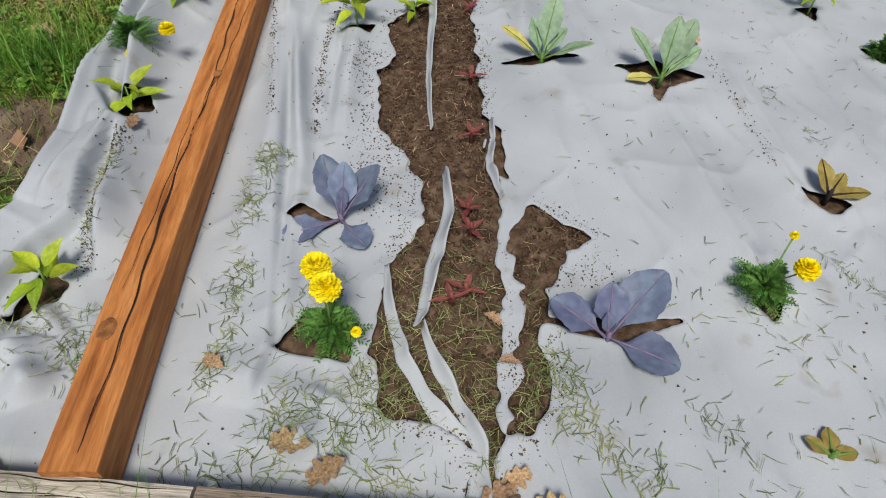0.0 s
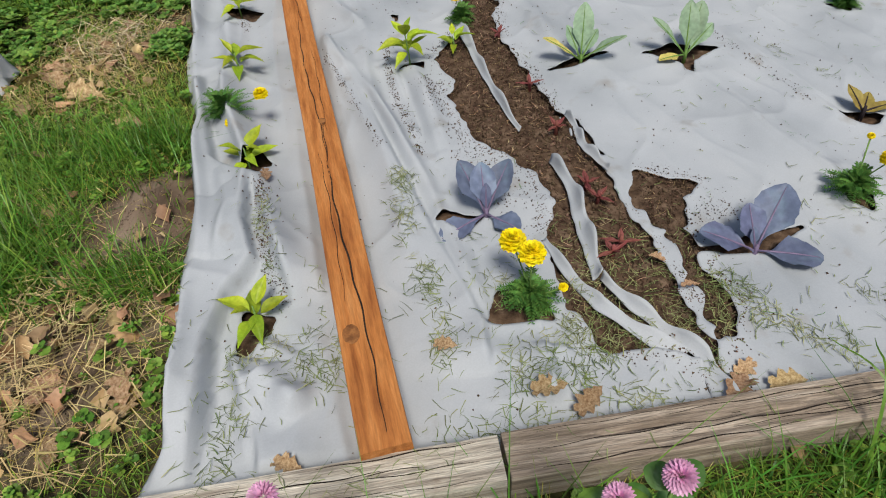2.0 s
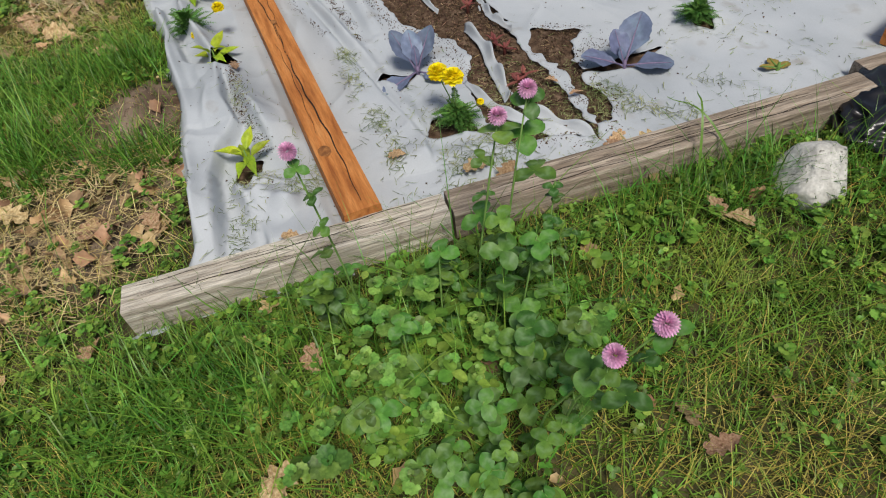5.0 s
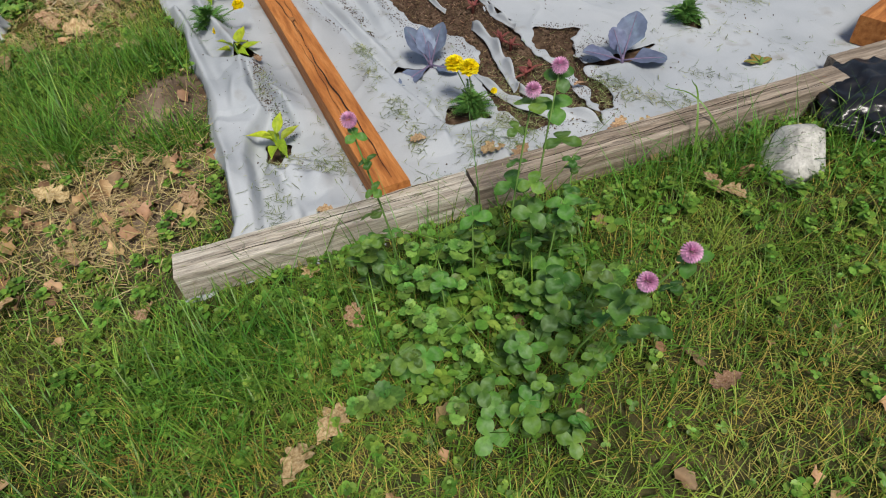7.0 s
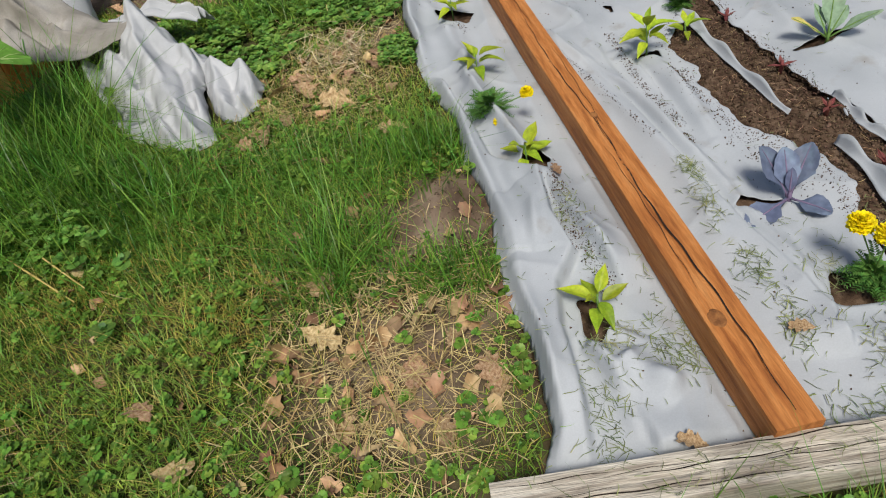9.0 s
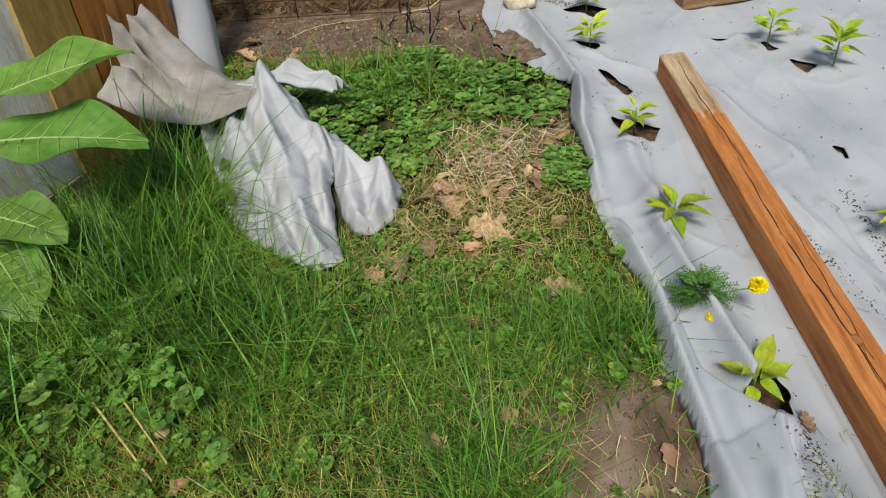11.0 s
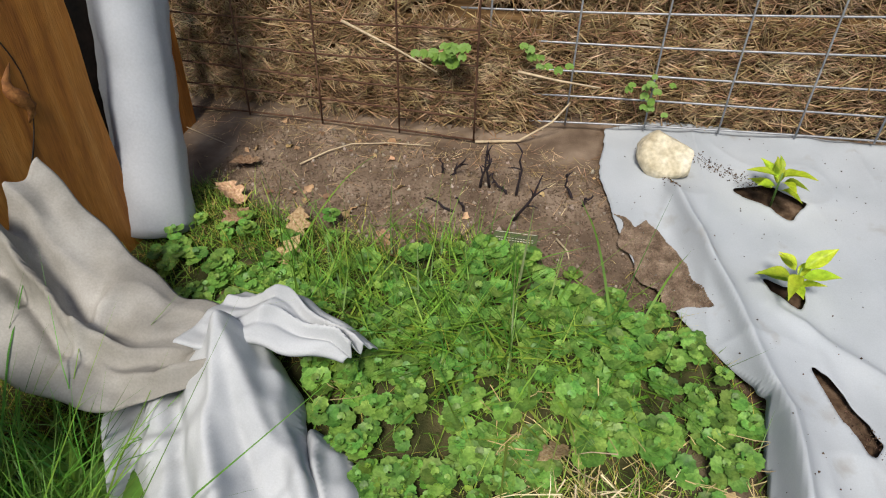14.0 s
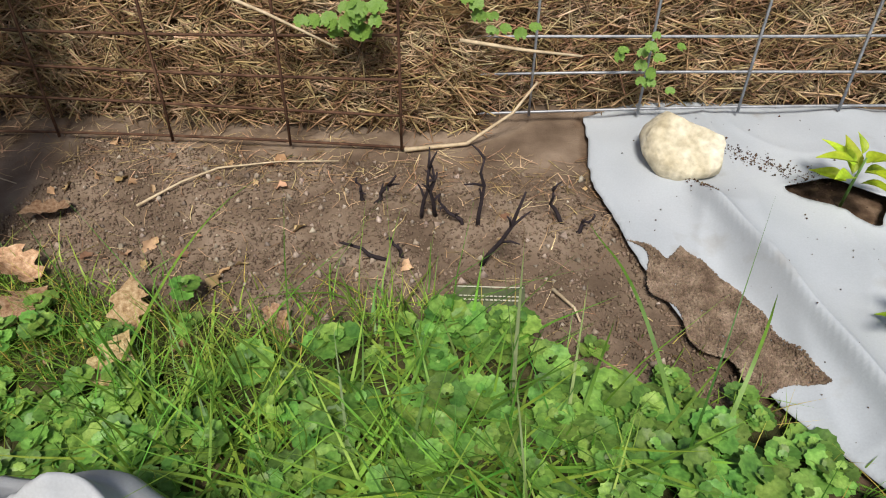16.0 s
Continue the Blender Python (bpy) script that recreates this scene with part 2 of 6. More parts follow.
M_CLOTH_PILE = surface("heaped fabric", ((0.36, 0.375, 0.39), (0.445, 0.46, 0.475), (0.51, 0.525, 0.54)), 6.0, 0.88, 0.04, 300, wrinkle=0.45, spec=0.15, grain=0.05)
M_ROLL = surface("fabric roll", ((0.33, 0.35, 0.385), (0.40, 0.42, 0.455), (0.45, 0.465, 0.49)), 4, 0.7, 0.05, 150, spec=0.25, wrinkle=0.12, grain=0.05)


# ---- building helpers ----
def mesh_of(name, verts, *face_sets):
    """A mesh from an array of points and arrays of faces of equal size."""
    me = bpy.data.meshes.new(name)
    verts = np.asarray(verts, float)
    me.vertices.add(len(verts))
    me.vertices.foreach_set("co", verts.ravel())
    sets = [np.asarray(f, int) for f in face_sets if len(f)]
    loops = np.concatenate([f.ravel() for f in sets])
    totals = np.concatenate([np.full(len(f), f.shape[1]) for f in sets])
    me.loops.add(len(loops))
    me.loops.foreach_set("vertex_index", loops)
    me.polygons.add(len(totals))
    me.polygons.foreach_set("loop_start", np.concatenate([[0], np.cumsum(totals)[:-1]]))
    me.update(calc_edges=True)
    me.validate()
    return me


def thing(name, me, material, label="", category="", group="", kind="", smooth=True):
    ob = new(name, me)
    me.materials.append(material)
    if smooth:
        me.polygons.foreach_set("use_smooth", [True] * len(me.polygons))
    return tagged(ob, label, category, group, kind)


def part(name, me, material, parent, label="", kind="", m=None, smooth=True):
    ob = new(name, me)
    if not me.materials:
        me.materials.append(material)
        if smooth:
            me.polygons.foreach_set("use_smooth", [True] * len(me.polygons))
    ob.parent = parent
    if m is not None:
        ob.matrix_basis = m
    return tagged(ob, label, "", "", kind)


def base(name, m, label, category, group=""):
    ob = new(name)
    ob.empty_display_size = 0.05
    ob.matrix_basis = m
    return tagged(ob, label, category, group)


def spread(tv, tfs, mats, places):
    """Many copies of a small template as one set of points and faces."""
    tv = np.asarray(tv, float)
    v = np.einsum("nij,kj->nki", mats, tv) + places[:, None, :]
    off = (np.arange(len(places)) * len(tv))[:, None, None]
    return v.reshape(-1, 3), [(np.asarray(f, int)[None] + off).reshape(-1, len(f[0])) for f in tfs if len(f)]


def turns(n, yaw=None, lean=(0, 0), size=(1, 1), roll=0.0, wide=(1, 1)):
    """n random turns: yaw about z, a lean about x, a roll about y, with sizes."""
    yaw = rng.uniform(0, 2 * math.pi, n) if yaw is None else yaw
    a = np.radians(rng.uniform(*lean, n))
    r = np.radians(rng.uniform(-roll, roll, n))
    s = rng.uniform(*size, n)
    w = rng.uniform(*wide, n)
    z, o = np.zeros(n), np.ones(n)
    rz = np.stack([np.cos(yaw), -np.sin(yaw), z, np.sin(yaw), np.cos(yaw), z, z, z, o], 1).reshape(-1, 3, 3)
    rx = np.stack([o, z, z, z, np.cos(a), -np.sin(a), z, np.sin(a), np.cos(a)], 1).reshape(-1, 3, 3)
    ry = np.stack([np.cos(r), z, np.sin(r), z, o, z, -np.sin(r), z, np.cos(r)], 1).reshape(-1, 3, 3)
    sc = np.stack([s * w, z, z, z, s, z, z, z, s], 1).reshape(-1, 3, 3)
    return rz @ rx @ ry @ sc


def inside(poly, x, y):
    """Which of the points lie within a polygon."""
    hit = np.zeros(np.shape(x), bool)
    px, py = poly[-1]
    for qx, qy in poly:
        with np.errstate(divide="ignore", invalid="ignore"):
            cross = ((qy > y) != (py > y)) & (x < (px - qx) * (y - qy) / (py - qy + 1e-12) + qx)
        hit ^= cross
        px, py = qx, qy
    return hit


def near(line, x, y):
    """Distance to a polyline and how far along it, 0 to 1."""
    best, along = np.full(np.shape(x), 9.0), np.zeros(np.shape(x))
    n = len(line) - 1
    for i in range(n):
        (ax, ay), (bx, by) = line[i], line[i + 1]
        dx, dy = bx - ax, by - ay
        t = np.clip(((x - ax) * dx + (y - ay) * dy) / (dx * dx + dy * dy), 0, 1)
        d = np.hypot(x - ax - t * dx, y - ay - t * dy)
        m = d < best
        best, along = np.where(m, d, best), np.where(m, (i + t) / n, along)
    return best, along


_w = [(np.random.RandomState(k).uniform(-1, 1, 2), np.random.RandomState(k + 50).uniform(0, 6.3)) for k in range(24)]


def ripple(x, y, freq, count=8, seed=0):
    """Smooth cheap noise, about -1 to 1."""
    s = 0
    for k in range(count):
        d, p = _w[(k + seed) % 24]
        d = d / np.hypot(*d)
        s = s + np.sin((x * d[0] + y * d[1]) * freq * (0.6 + 0.17 * k) + p)
    return s / count * 1.6


def tube_mesh(name, pts, radii, sides=6):
    """A bent tapering tube with closed ends."""
    pts = [Vector(p) for p in pts]
    v, f = [], []
    for i, p in enumerate(pts):
        d = (pts[min(i + 1, len(pts) - 1)] - pts[max(i - 1, 0)]).normalized()
        a = d.cross(Vector((0.3, 0.2, 1)) if abs(d.z) < 0.9 else Vector((1, 0, 0))).normalized()
        b = d.cross(a)
        r = radii[i] if hasattr(radii, "__len__") else radii
        for k in range(sides):
            t = 2 * math.pi * k / sides
            v.append(p + a * (r * math.cos(t)) + b * (r * math.sin(t)))
    for i in range(len(pts) - 1):
        for k in range(sides):
            k2 = (k + 1) % sides
            f.append((i * sides + k, i * sides + k2, (i + 1) * sides + k2, (i + 1) * sides + k))
    me = bpy.data.meshes.new(name)
    me.from_pydata(v, [], f + [tuple(range(sides))[::-1], tuple(len(v) - sides + k for k in range(sides))])
    me.update()
    return me


def leaf_shape(length, width, profile, nu=8, nv=4, fold=0.15, droop=0.3, teeth=0.0, wave=0.0, seed=0):
    """A leaf along +y from the origin: its outline from profile(u), folded along the midrib, drooping to the tip."""
    v, f = [], []
    for i in range(nu + 1):
        u = i / nu
        w = width * profile(u)
        for j in range(-nv, nv + 1):
            s = j / nv
            edge = 1 + teeth * (1 if i % 2 else -1) * (abs(s) == 1)
            x = w * s * edge
            z = fold * abs(x) - droop * length * u * u + wave * width * math.sin(u * 11 + seed + 2.5 * s) * abs(s)
            v.append((x, length * u, z))
    m = 2 * nv + 1
    for i in range(nu):
        for j in range(m - 1):
            f.append((i * m + j, i * m + j + 1, (i + 1) * m + j + 1, (i + 1) * m + j))
    return np.array(v), np.array(f)


def oval(u):
    return max(0.03, math.sin(math.pi * min(1, u * 0.97 + 0.015)) ** 0.8)


def lance(u):
    return max(0.02, (math.sin(math.pi * u ** 0.75)) ** 1.1)


def spoon(u):
    return 0.10 + 0.9 * max(0, min(1, (u - 0.18) / 0.3)) ** 1.2 * max(0.0, 1 - max(0, (u - 0.62) / 0.38) ** 2.6) if u < 1 else 0.12


def dock_outline(u):
    return 0.05 if u < 0.22 else max(0.05, math.sin(math.pi * min(1, (u - 0.20) / 0.80)) ** 0.7)


# ---- plan ----
FRONT = lambda x: 0.71 + (x + 0.59) * 0.132          # rear top edge of the front timbers
SHEET = [(-0.52, 0.715), (-0.48, 0.84), (-0.51, 1.06), (-0.56, 1.24), (-0.575, 1.34), (-0.595, 1.50), (-0.66, 1.74), (-0.70, 1.95), (-0.80, 2.25),
         (-0.87, 2.45), (-0.88, 2.59), (-0.95, 2.80), (-0.97, 3.07), (-1.08, 3.20), (-1.17, 3.29), (-1.27, 3.40), (-1.36, 3.59), (-1.43, 3.76),
         (-1.47, 4.03), (-1.30, 4.13), (-0.68, 4.16), (-0.33, 4.20), (0.0, 4.35), (0.6, 4.3), (1.2, 3.8), (1.7, 3.0), (1.88, 2.29), (2.02, 1.74),
         (2.2, 1.3), (2.2, 1.07), (1.3, 0.95)]
TEAR = [(0.31, 2.85), (0.29, 2.56), (0.36, 2.20), (0.42, 1.96), (0.47, 1.80), (0.55, 1.46), (0.61, 1.12), (0.645, 0.86), (0.60, 0.86), (0.59, 1.0),
        (0.52, 1.02), (0.40, 1.03), (0.36, 1.14), (0.34, 1.30), (0.33, 1.41), (0.36, 1.52), (0.31, 1.70), (0.19, 1.80), (0.10, 2.05), (0.14, 2.14),
        (0.06, 2.30), (0.10, 2.40), (0.16, 2.52), (0.23, 2.95)]
TEAR_B = [(0.61, 1.63), (0.68, 1.58), (0.75, 1.55), (0.70, 1.48), (0.64, 1.40), (0.67, 1.32), (0.67, 1.23), (0.70, 1.14), (0.67, 1.05), (0.645, 1.02),
          (0.64, 1.10), (0.645, 1.22), (0.60, 1.40), (0.60, 1.52)]
HOLES = [
    [(0.44, 1.92), (0.49, 1.87), (0.53, 1.70), (0.49, 1.72)],
    [(0.05, 1.45), (0.08, 1.49), (0.18, 1.46), (0.15, 1.42), (0.09, 1.43)],
    [(0.17, 1.105), (0.305, 1.115), (0.30, 1.20), (0.19, 1.20)],
    [(-0.50, 1.67), (-0.42, 1.61), (-0.41, 1.70), (-0.45, 1.76)],
    [(-0.39, 1.18), (-0.31, 1.155), (-0.32, 1.09), (-0.365, 1.03)],
    [(-1.04, 3.80), (-0.95, 3.84), (-0.84, 3.79), (-0.88, 3.71), (-0.94, 3.74)],
    [(-0.97, 3.44), (-0.86, 3.43), (-0.87, 3.36), (-0.90, 3.38)],
    [(-0.80, 2.83), (-0.64, 2.78), (-0.66, 2.70), (-0.73, 2.72)],
    [(-0.86, 3.19), (-0.82, 3.17), (-0.72, 3.04), (-0.75, 3.00), (-0.79, 3.07)],
    [(0.44, 2.18), (0.56, 2.25), (0.67, 2.28), (0.56, 2.20)],
    [(0.78, 2.25), (0.90, 2.30), (1.04, 2.26), (0.93, 2.19), (0.91, 2.08), (0.89, 2.19)],
    [(0.67, 1.29), (0.80, 1.33), (0.96, 1.37), (0.82, 1.28)],
    [(-0.06, 2.24), (0.03, 2.29), (0.02, 2.22)],
    [(1.10, 1.46), (1.17, 1.48), (1.14, 1.40)],
    [(1.25, 1.84), (1.36, 1.80), (1.33, 1.76), (1.27, 1.79)],
    [(-0.41, 3.47), (-0.34, 3.47), (-0.38, 3.45)],
    [(-0.22, 3.45), (-0.20, 3.36), (-0.16, 3.38)],
    [(1.53, 2.54), (1.62, 2.54), (1.58, 2.46)],
    [(1.36, 2.75), (1.44, 2.78), (1.42, 2.68)],
    [(-0.14, 3.28), (-0.05, 3.24), (-0.10, 3.18)],
    [(-0.10, 2.70), (-0.075, 2.68), (-0.085, 2.62)],
]
FOLDS = [   # crease lines of the sheet: points, height, width
    ([(-0.69, 2.29), (-0.59, 1.95), (-0.38, 1.46), (-0.28, 1.20)], 0.045, 0.045),
    ([(-0.84, 2.40), (-0.68, 1.90), (-0.585, 1.60), (-0.525, 1.38), (-0.515, 1.20), (-0.465, 0.95), (-0.475, 0.80)], 0.030, 0.022),
    ([(-0.55, 1.68), (-0.47, 1.48), (-0.47, 1.30)], 0.020, 0.018),
    ([(-0.30, 0.80), (-0.335, 0.95), (-0.385, 1.06)], 0.022, 0.020),
    ([(-0.36, 2.58), (0.03, 1.62), (0.16, 1.12)], 0.028, 0.022),
    ([(-0.24, 2.55), (-0.12, 2.02), (0.01, 1.64)], 0.022, 0.022),
    ([(-0.33, 2.35), (-0.08, 1.71), (-0.01, 1.33)], 0.015, 0.02),
    ([(-0.03, 2.30), (0.09, 1.74)], 0.04, 0.04),
    ([(-0.32, 1.0), (-0.20, 0.90)], 0.035, 0.035),
    ([(0.86, 2.15), (1.14, 1.44)], 0.012, 0.03),
    ([(1.08, 2.41), (1.24, 1.82), (1.36, 1.70)], 0.012, 0.03),
    ([(-1.25, 3.80), (-1.12, 3.48), (-1.03, 3.28), (-0.93, 3.02), (-0.90, 2.72), (-0.80, 2.35)], 0.05, 0.03),
    ([(-0.50, 3.10), (-0.20, 2.55)], 0.03, 0.03),
    ([(-0.95, 3.35), (-0.72, 3.22), (-0.60, 3.14)], 0.02, 0.02),
    ([(-0.76, 2.70), (-0.62, 2.20)], 0.035, 0.035),
    ([(0.30, 1.05), (0.28, 0.90)], 0.02, 0.03),
    ([(0.20, 3.2), (0.45, 2.6), (0.50, 2.2)], 0.02, 0.04),
]


LAPS = [   # overlapped edges: points, height, how far the lap runs back, side (1: to the left of the line)
    ([(0.165, 0.98), (0.16, 1.10), (0.03, 1.47), (-0.20, 2.15), (-0.36, 2.58)], 0.030, 0.10, 1),
    ([(-0.27, 1.18), (-0.38, 1.46), (-0.59, 1.95), (-0.69, 2.29)], 0.040, 0.10, -1),
    ([(-0.90, 2.72), (-0.93, 3.02), (-1.03, 3.28), (-1.12, 3.48), (-1.25, 3.80)], 0.035, 0.10, -1),
    ([(0.29, 0.90), (0.285, 1.12)], 0.018, 0.10, 1),
    ([(-0.40, 0.74), (-0.405, 0.93), (-0.43, 1.09), (-0.425, 1.215), (-0.375, 1.31), (-0.42, 1.435), (-0.44, 1.60), (-0.58, 1.74), (-0.70, 2.10), (-0.76, 2.30)], 0.062, 0.16, 1),
    ([(-0.27, 0.76), (-0.30, 0.88), (-0.385, 1.03), (-0.33, 1.12)], 0.030, 0.12, -1),
    ([(0.02, 1.80), (-0.04, 2.10), (-0.10, 2.35)], 0.018, 0.05, 1),
    ([(1.16, 1.40), (0.98, 1.85), (0.88, 2.12)], 0.010, 0.12, -1),
    ([(1.36, 1.72), (1.22, 1.95), (1.08, 2.40)], 0.010, 0.12, -1),
]


def lap_height(x, y):
    z = 0
    for line, h, back, side in LAPS:
        d, t = near(line, x, y)
        sg = np.zeros(np.shape(x))
        best = np.full(np.shape(x), 9.0)
        for (ax, ay), (bx, by) in zip(line[:-1], line[1:]):
            u = np.clip(((x - ax) * (bx - ax) + (y - ay) * (by - ay)) / ((bx - ax) ** 2 + (by - ay) ** 2), 0, 1)
            dd = np.hypot(x - ax - u * (bx - ax), y - ay - u * (by - ay))
            cr = (bx - ax) * (y - ay) - (by - ay) * (x - ax)
            m = dd < best
            best, sg = np.where(m, dd, best), np.where(m, np.sign(cr), sg)
        s = sg * d * side
        face = np.clip(s / 0.024 + 0.5, 0, 1)
        face = face * face * (3 - 2 * face)
        z = z + h * face * np.exp(-(np.maximum(s, 0) / back) ** 2) * np.clip(np.minimum(t, 1 - t) * 12, 0, 1) * (1 + 0.22 * np.sin(t * 14))
    return z


def creases(x, y):
    """Long sharp wrinkles: along the timber on its two sides, slanting over the open sheet."""
    s, a = x * 0.974 + y * 0.226, -x * 0.226 + y * 0.974
    lft = np.clip((0.30 - s + 0.25) / 0.2, 0, 1)
    one = np.clip(1 - np.abs(ripple(s, a * 0.10, 24, seed=13)) * 2.2, 0, 1) ** 1.5 * 0.011 * lft
    s2, a2 = x * 0.93 + y * 0.37, -x * 0.37 + y * 0.93
    two = np.clip(1 - np.abs(ripple(s2, a2 * 0.14, 13, seed=10)) * 2.4, 0, 1) ** 1.5 * 0.007 * (1 - lft)
    three = np.clip(1 - np.abs(ripple(x, y, 11, seed=16)) * 3.0, 0, 1) ** 2 * 0.005
    return one + two + three


def cloth_z(x, y):
    z = 0.013 + 0.006 * ripple(x, y, 7) + 0.003 * ripple(x, y, 23, seed=5)
    for line, h, w in FOLDS:
        d, t = near(line, x, y)
        wob = 1 + 0.3 * np.sin(t * 9 + h * 400)
        z = z + 1.25 * h * wob * np.exp(-(np.sqrt(d * d + 0.00008) / w) ** 1.6) * np.clip(np.minimum(t, 1 - t) * 6, 0.15, 1)
    z = z + lap_height(x, y) + creases(x, y)
    edge, _ = near(SHEET + SHEET[:1], x, y)
    z = 0.010 + (z - 0.010) * np.clip(edge / 0.03, 0.12, 1)
    bx, by = -0.0335, 0.78                        # pressed flat under the long timber
    s = (x - bx) * 0.974 + (y - by) * 0.226
    along = -(x - bx) * 0.226 + (y - by) * 0.974
    press = np.clip((np.abs(s) - 0.045) / 0.03, 0, 1)
    press = np.where((along > -0.05) & (along < 2.5), press, 1)
    return 0.012 + (z - 0.012) * press


def bed(x, y):
    return inside(SHEET, x, y)


def ground_z(x, y):
    z = 0.010 * ripple(x, y, 3.1, seed=3) + 0.004 * ripple(x, y, 17, seed=9)
    z = np.where(bed(x, y), np.minimum(z, 0.004) - 0.004, z)
    soil = inside(TEAR, x, y) | inside(TEAR_B, x, y)
    z = np.where(soil, 0.006 + 0.010 * ripple(x, y, 26, seed=2) + 0.005 * ripple(x, y, 70, seed=6), z)
    z = z + 0.045 * np.exp(-((x + 0.72) / 0.16) ** 2 - ((y - 1.58) / 0.16) ** 2)
    z = z - 0.03 * np.clip((0.65 - y) / 0.4, 0, 1) * (np.abs(x) < 30)
    return z


# ---- ground ----
def steps(a, b, d, far):
    core = np.arange(a, b + d / 2, d)
    out = [core[-1]]
    k = d
    while out[-1] < far:
        k *= 1.6
        out.append(out[-1] + k)
    back = [core[0]]
    k = d
    while back[-1] > -far:
        k *= 1.6
        back.append(back[-1] - k)
    return np.concatenate([back[:0:-1], core, out[1:]])


gx, gy = steps(-3.4, 2.4, 0.022, 400), steps(-1.6, 4.4, 0.022, 400)
GX, GY = np.meshgrid(gx, gy)
nx, ny = len(gx), len(gy)
GZ = np.where((np.abs(GX) < 4) & (np.abs(GY) < 6), ground_z(GX, GY), 0.0)
idx = np.arange(nx * ny).reshape(ny, nx)
quads = np.stack([idx[:-1, :-1], idx[:-1, 1:], idx[1:, 1:], idx[1:, :-1]], -1).reshape(-1, 4)
ground_me = mesh_of("ground", np.stack([GX, GY, GZ], -1).reshape(-1, 3), quads)


def bare(x, y):
    """How bare the earth lies: 1 pale dry soil, 0 turf."""
    wob = 0.10 * ripple(x, y, 9, seed=4)
    yard = np.clip((y - (3.28 + wob * 0.8 + 0.10 * np.clip(-1.9 - x, 0, 1))) / 0.08, 0, 1) * (x < -0.4) * (x > -3.6) * (y < 4.6)
    mound = np.exp(-((x + 0.74) / 0.20) ** 2 - ((y - 1.50) / 0.26) ** 2) * 1.3
    mound = np.maximum(mound, 1.0 * np.exp(-((x + 0.78) / 0.25) ** 2 - ((y - 1.05) / 0.30) ** 2))
    rim = np.exp(-((x + 1.0) / 0.10) ** 2 - ((y - 2.72) / 0.22) ** 2)
    return np.clip(np.maximum(np.maximum(yard, mound + wob), rim), 0, 1)


def litter(x, y):
    """Where straw and dead leaves lie on the lawn."""
    a = np.exp(-((x + 1.20) / 0.24) ** 2 - ((y - 2.38) / 0.38) ** 2)
    b = np.exp(-((x + 0.88) / 0.26) ** 2 - ((y - 1.05) / 0.35) ** 2)
    return np.clip(np.maximum(a, b) + 0.15 * ripple(x, y, 8, seed=11), 0, 1)


cover = np.zeros(nx * ny)
dark = np.zeros(nx * ny)
cover[:] = bare(GX, GY).ravel()
dark[:] = bed(GX, GY).ravel()
away = np.maximum(np.maximum(-2.75 - GX, GX - 2.15), np.maximum(-0.65 - GY, GY - 3.9 - 0.7 * (GX < -0.2))).ravel()
mown = np.clip(away / 0.3, 0, 1)                   # close-mown lawn beyond the garden corner
for key, arr in (("bare", cover), ("bed", dark), ("mown", mown)):
    at = ground_me.attributes.new(key, "FLOAT", "POINT")
    at.data.foreach_set("value", arr)

M_GROUND = bpy.data.materials.new("earth and turf")
M_GROUND.use_nodes = True
nt = M_GROUND.node_tree
gn, gl = nt.nodes, nt.links
tc = gn.new("ShaderNodeTexCoord")


def ramp_noise(cols, scale, detail=8):
    t = gn.new("ShaderNodeTexNoise")
    t.inputs["Scale"].default_value, t.inputs["Detail"].default_value = scale, detail
    gl.new(tc.outputs["Object"], t.inputs["Vector"])
    r = gn.new("ShaderNodeValToRGB")
    e = r.color_ramp.elements
    e.new(0.5)
    for i, c in enumerate(cols):
        e[i].position, e[i].color = 0.3 + 0.2 * i, (*c, 1)
    gl.new(t.outputs[0], r.inputs[0])
    return t, r.outputs[0]


def mixed(a, b, key):
    at = gn.new("ShaderNodeAttribute")
    at.attribute_name = key
    m = gn.new("ShaderNodeMix")
    m.data_type = "RGBA"
    gl.new(at.outputs["Fac"], m.inputs["Factor"]), gl.new(a, m.inputs["A"]), gl.new(b, m.inputs["B"])
    return m.outputs["Result"]


_, turf_shade_c = ramp_noise(TURF_SHADED, 14)
_, pale_c = ramp_noise(SOIL_PALE, 7, 12)
fine_n, dark_c = ramp_noise(SOIL_DARK, 34)
_, mown_c = ramp_noise(MOWN, 9, 12)
gl.new(mixed(mixed(mixed(turf_shade_c, mown_c, "mown"), pale_c, "bare"), dark_c, "bed"), gn["Principled BSDF"].inputs["Base Color"])
gn["Principled BSDF"].inputs["Roughness"].default_value = 0.95
gn["Principled BSDF"].inputs["Specular IOR Level"].default_value = 0.1
grit = gn.new("ShaderNodeTexNoise")
grit.inputs["Scale"].default_value, grit.inputs["Detail"].default_value = 230, 8
gl.new(tc.outputs["Object"], grit.inputs["Vector"])
gb = gn.new("ShaderNodeBump")
gb.inputs["Strength"].default_value, gb.inputs["Distance"].default_value = 0.7, 0.004
gl.new(grit.outputs[0], gb.inputs["Height"]), gl.new(gb.outputs[0], gn["Principled BSDF"].inputs["Normal"])
ground = thing("ground", ground_me, M_GROUND, "uneven garden ground of bare soil and lawn turf", "ground", kind="structure")


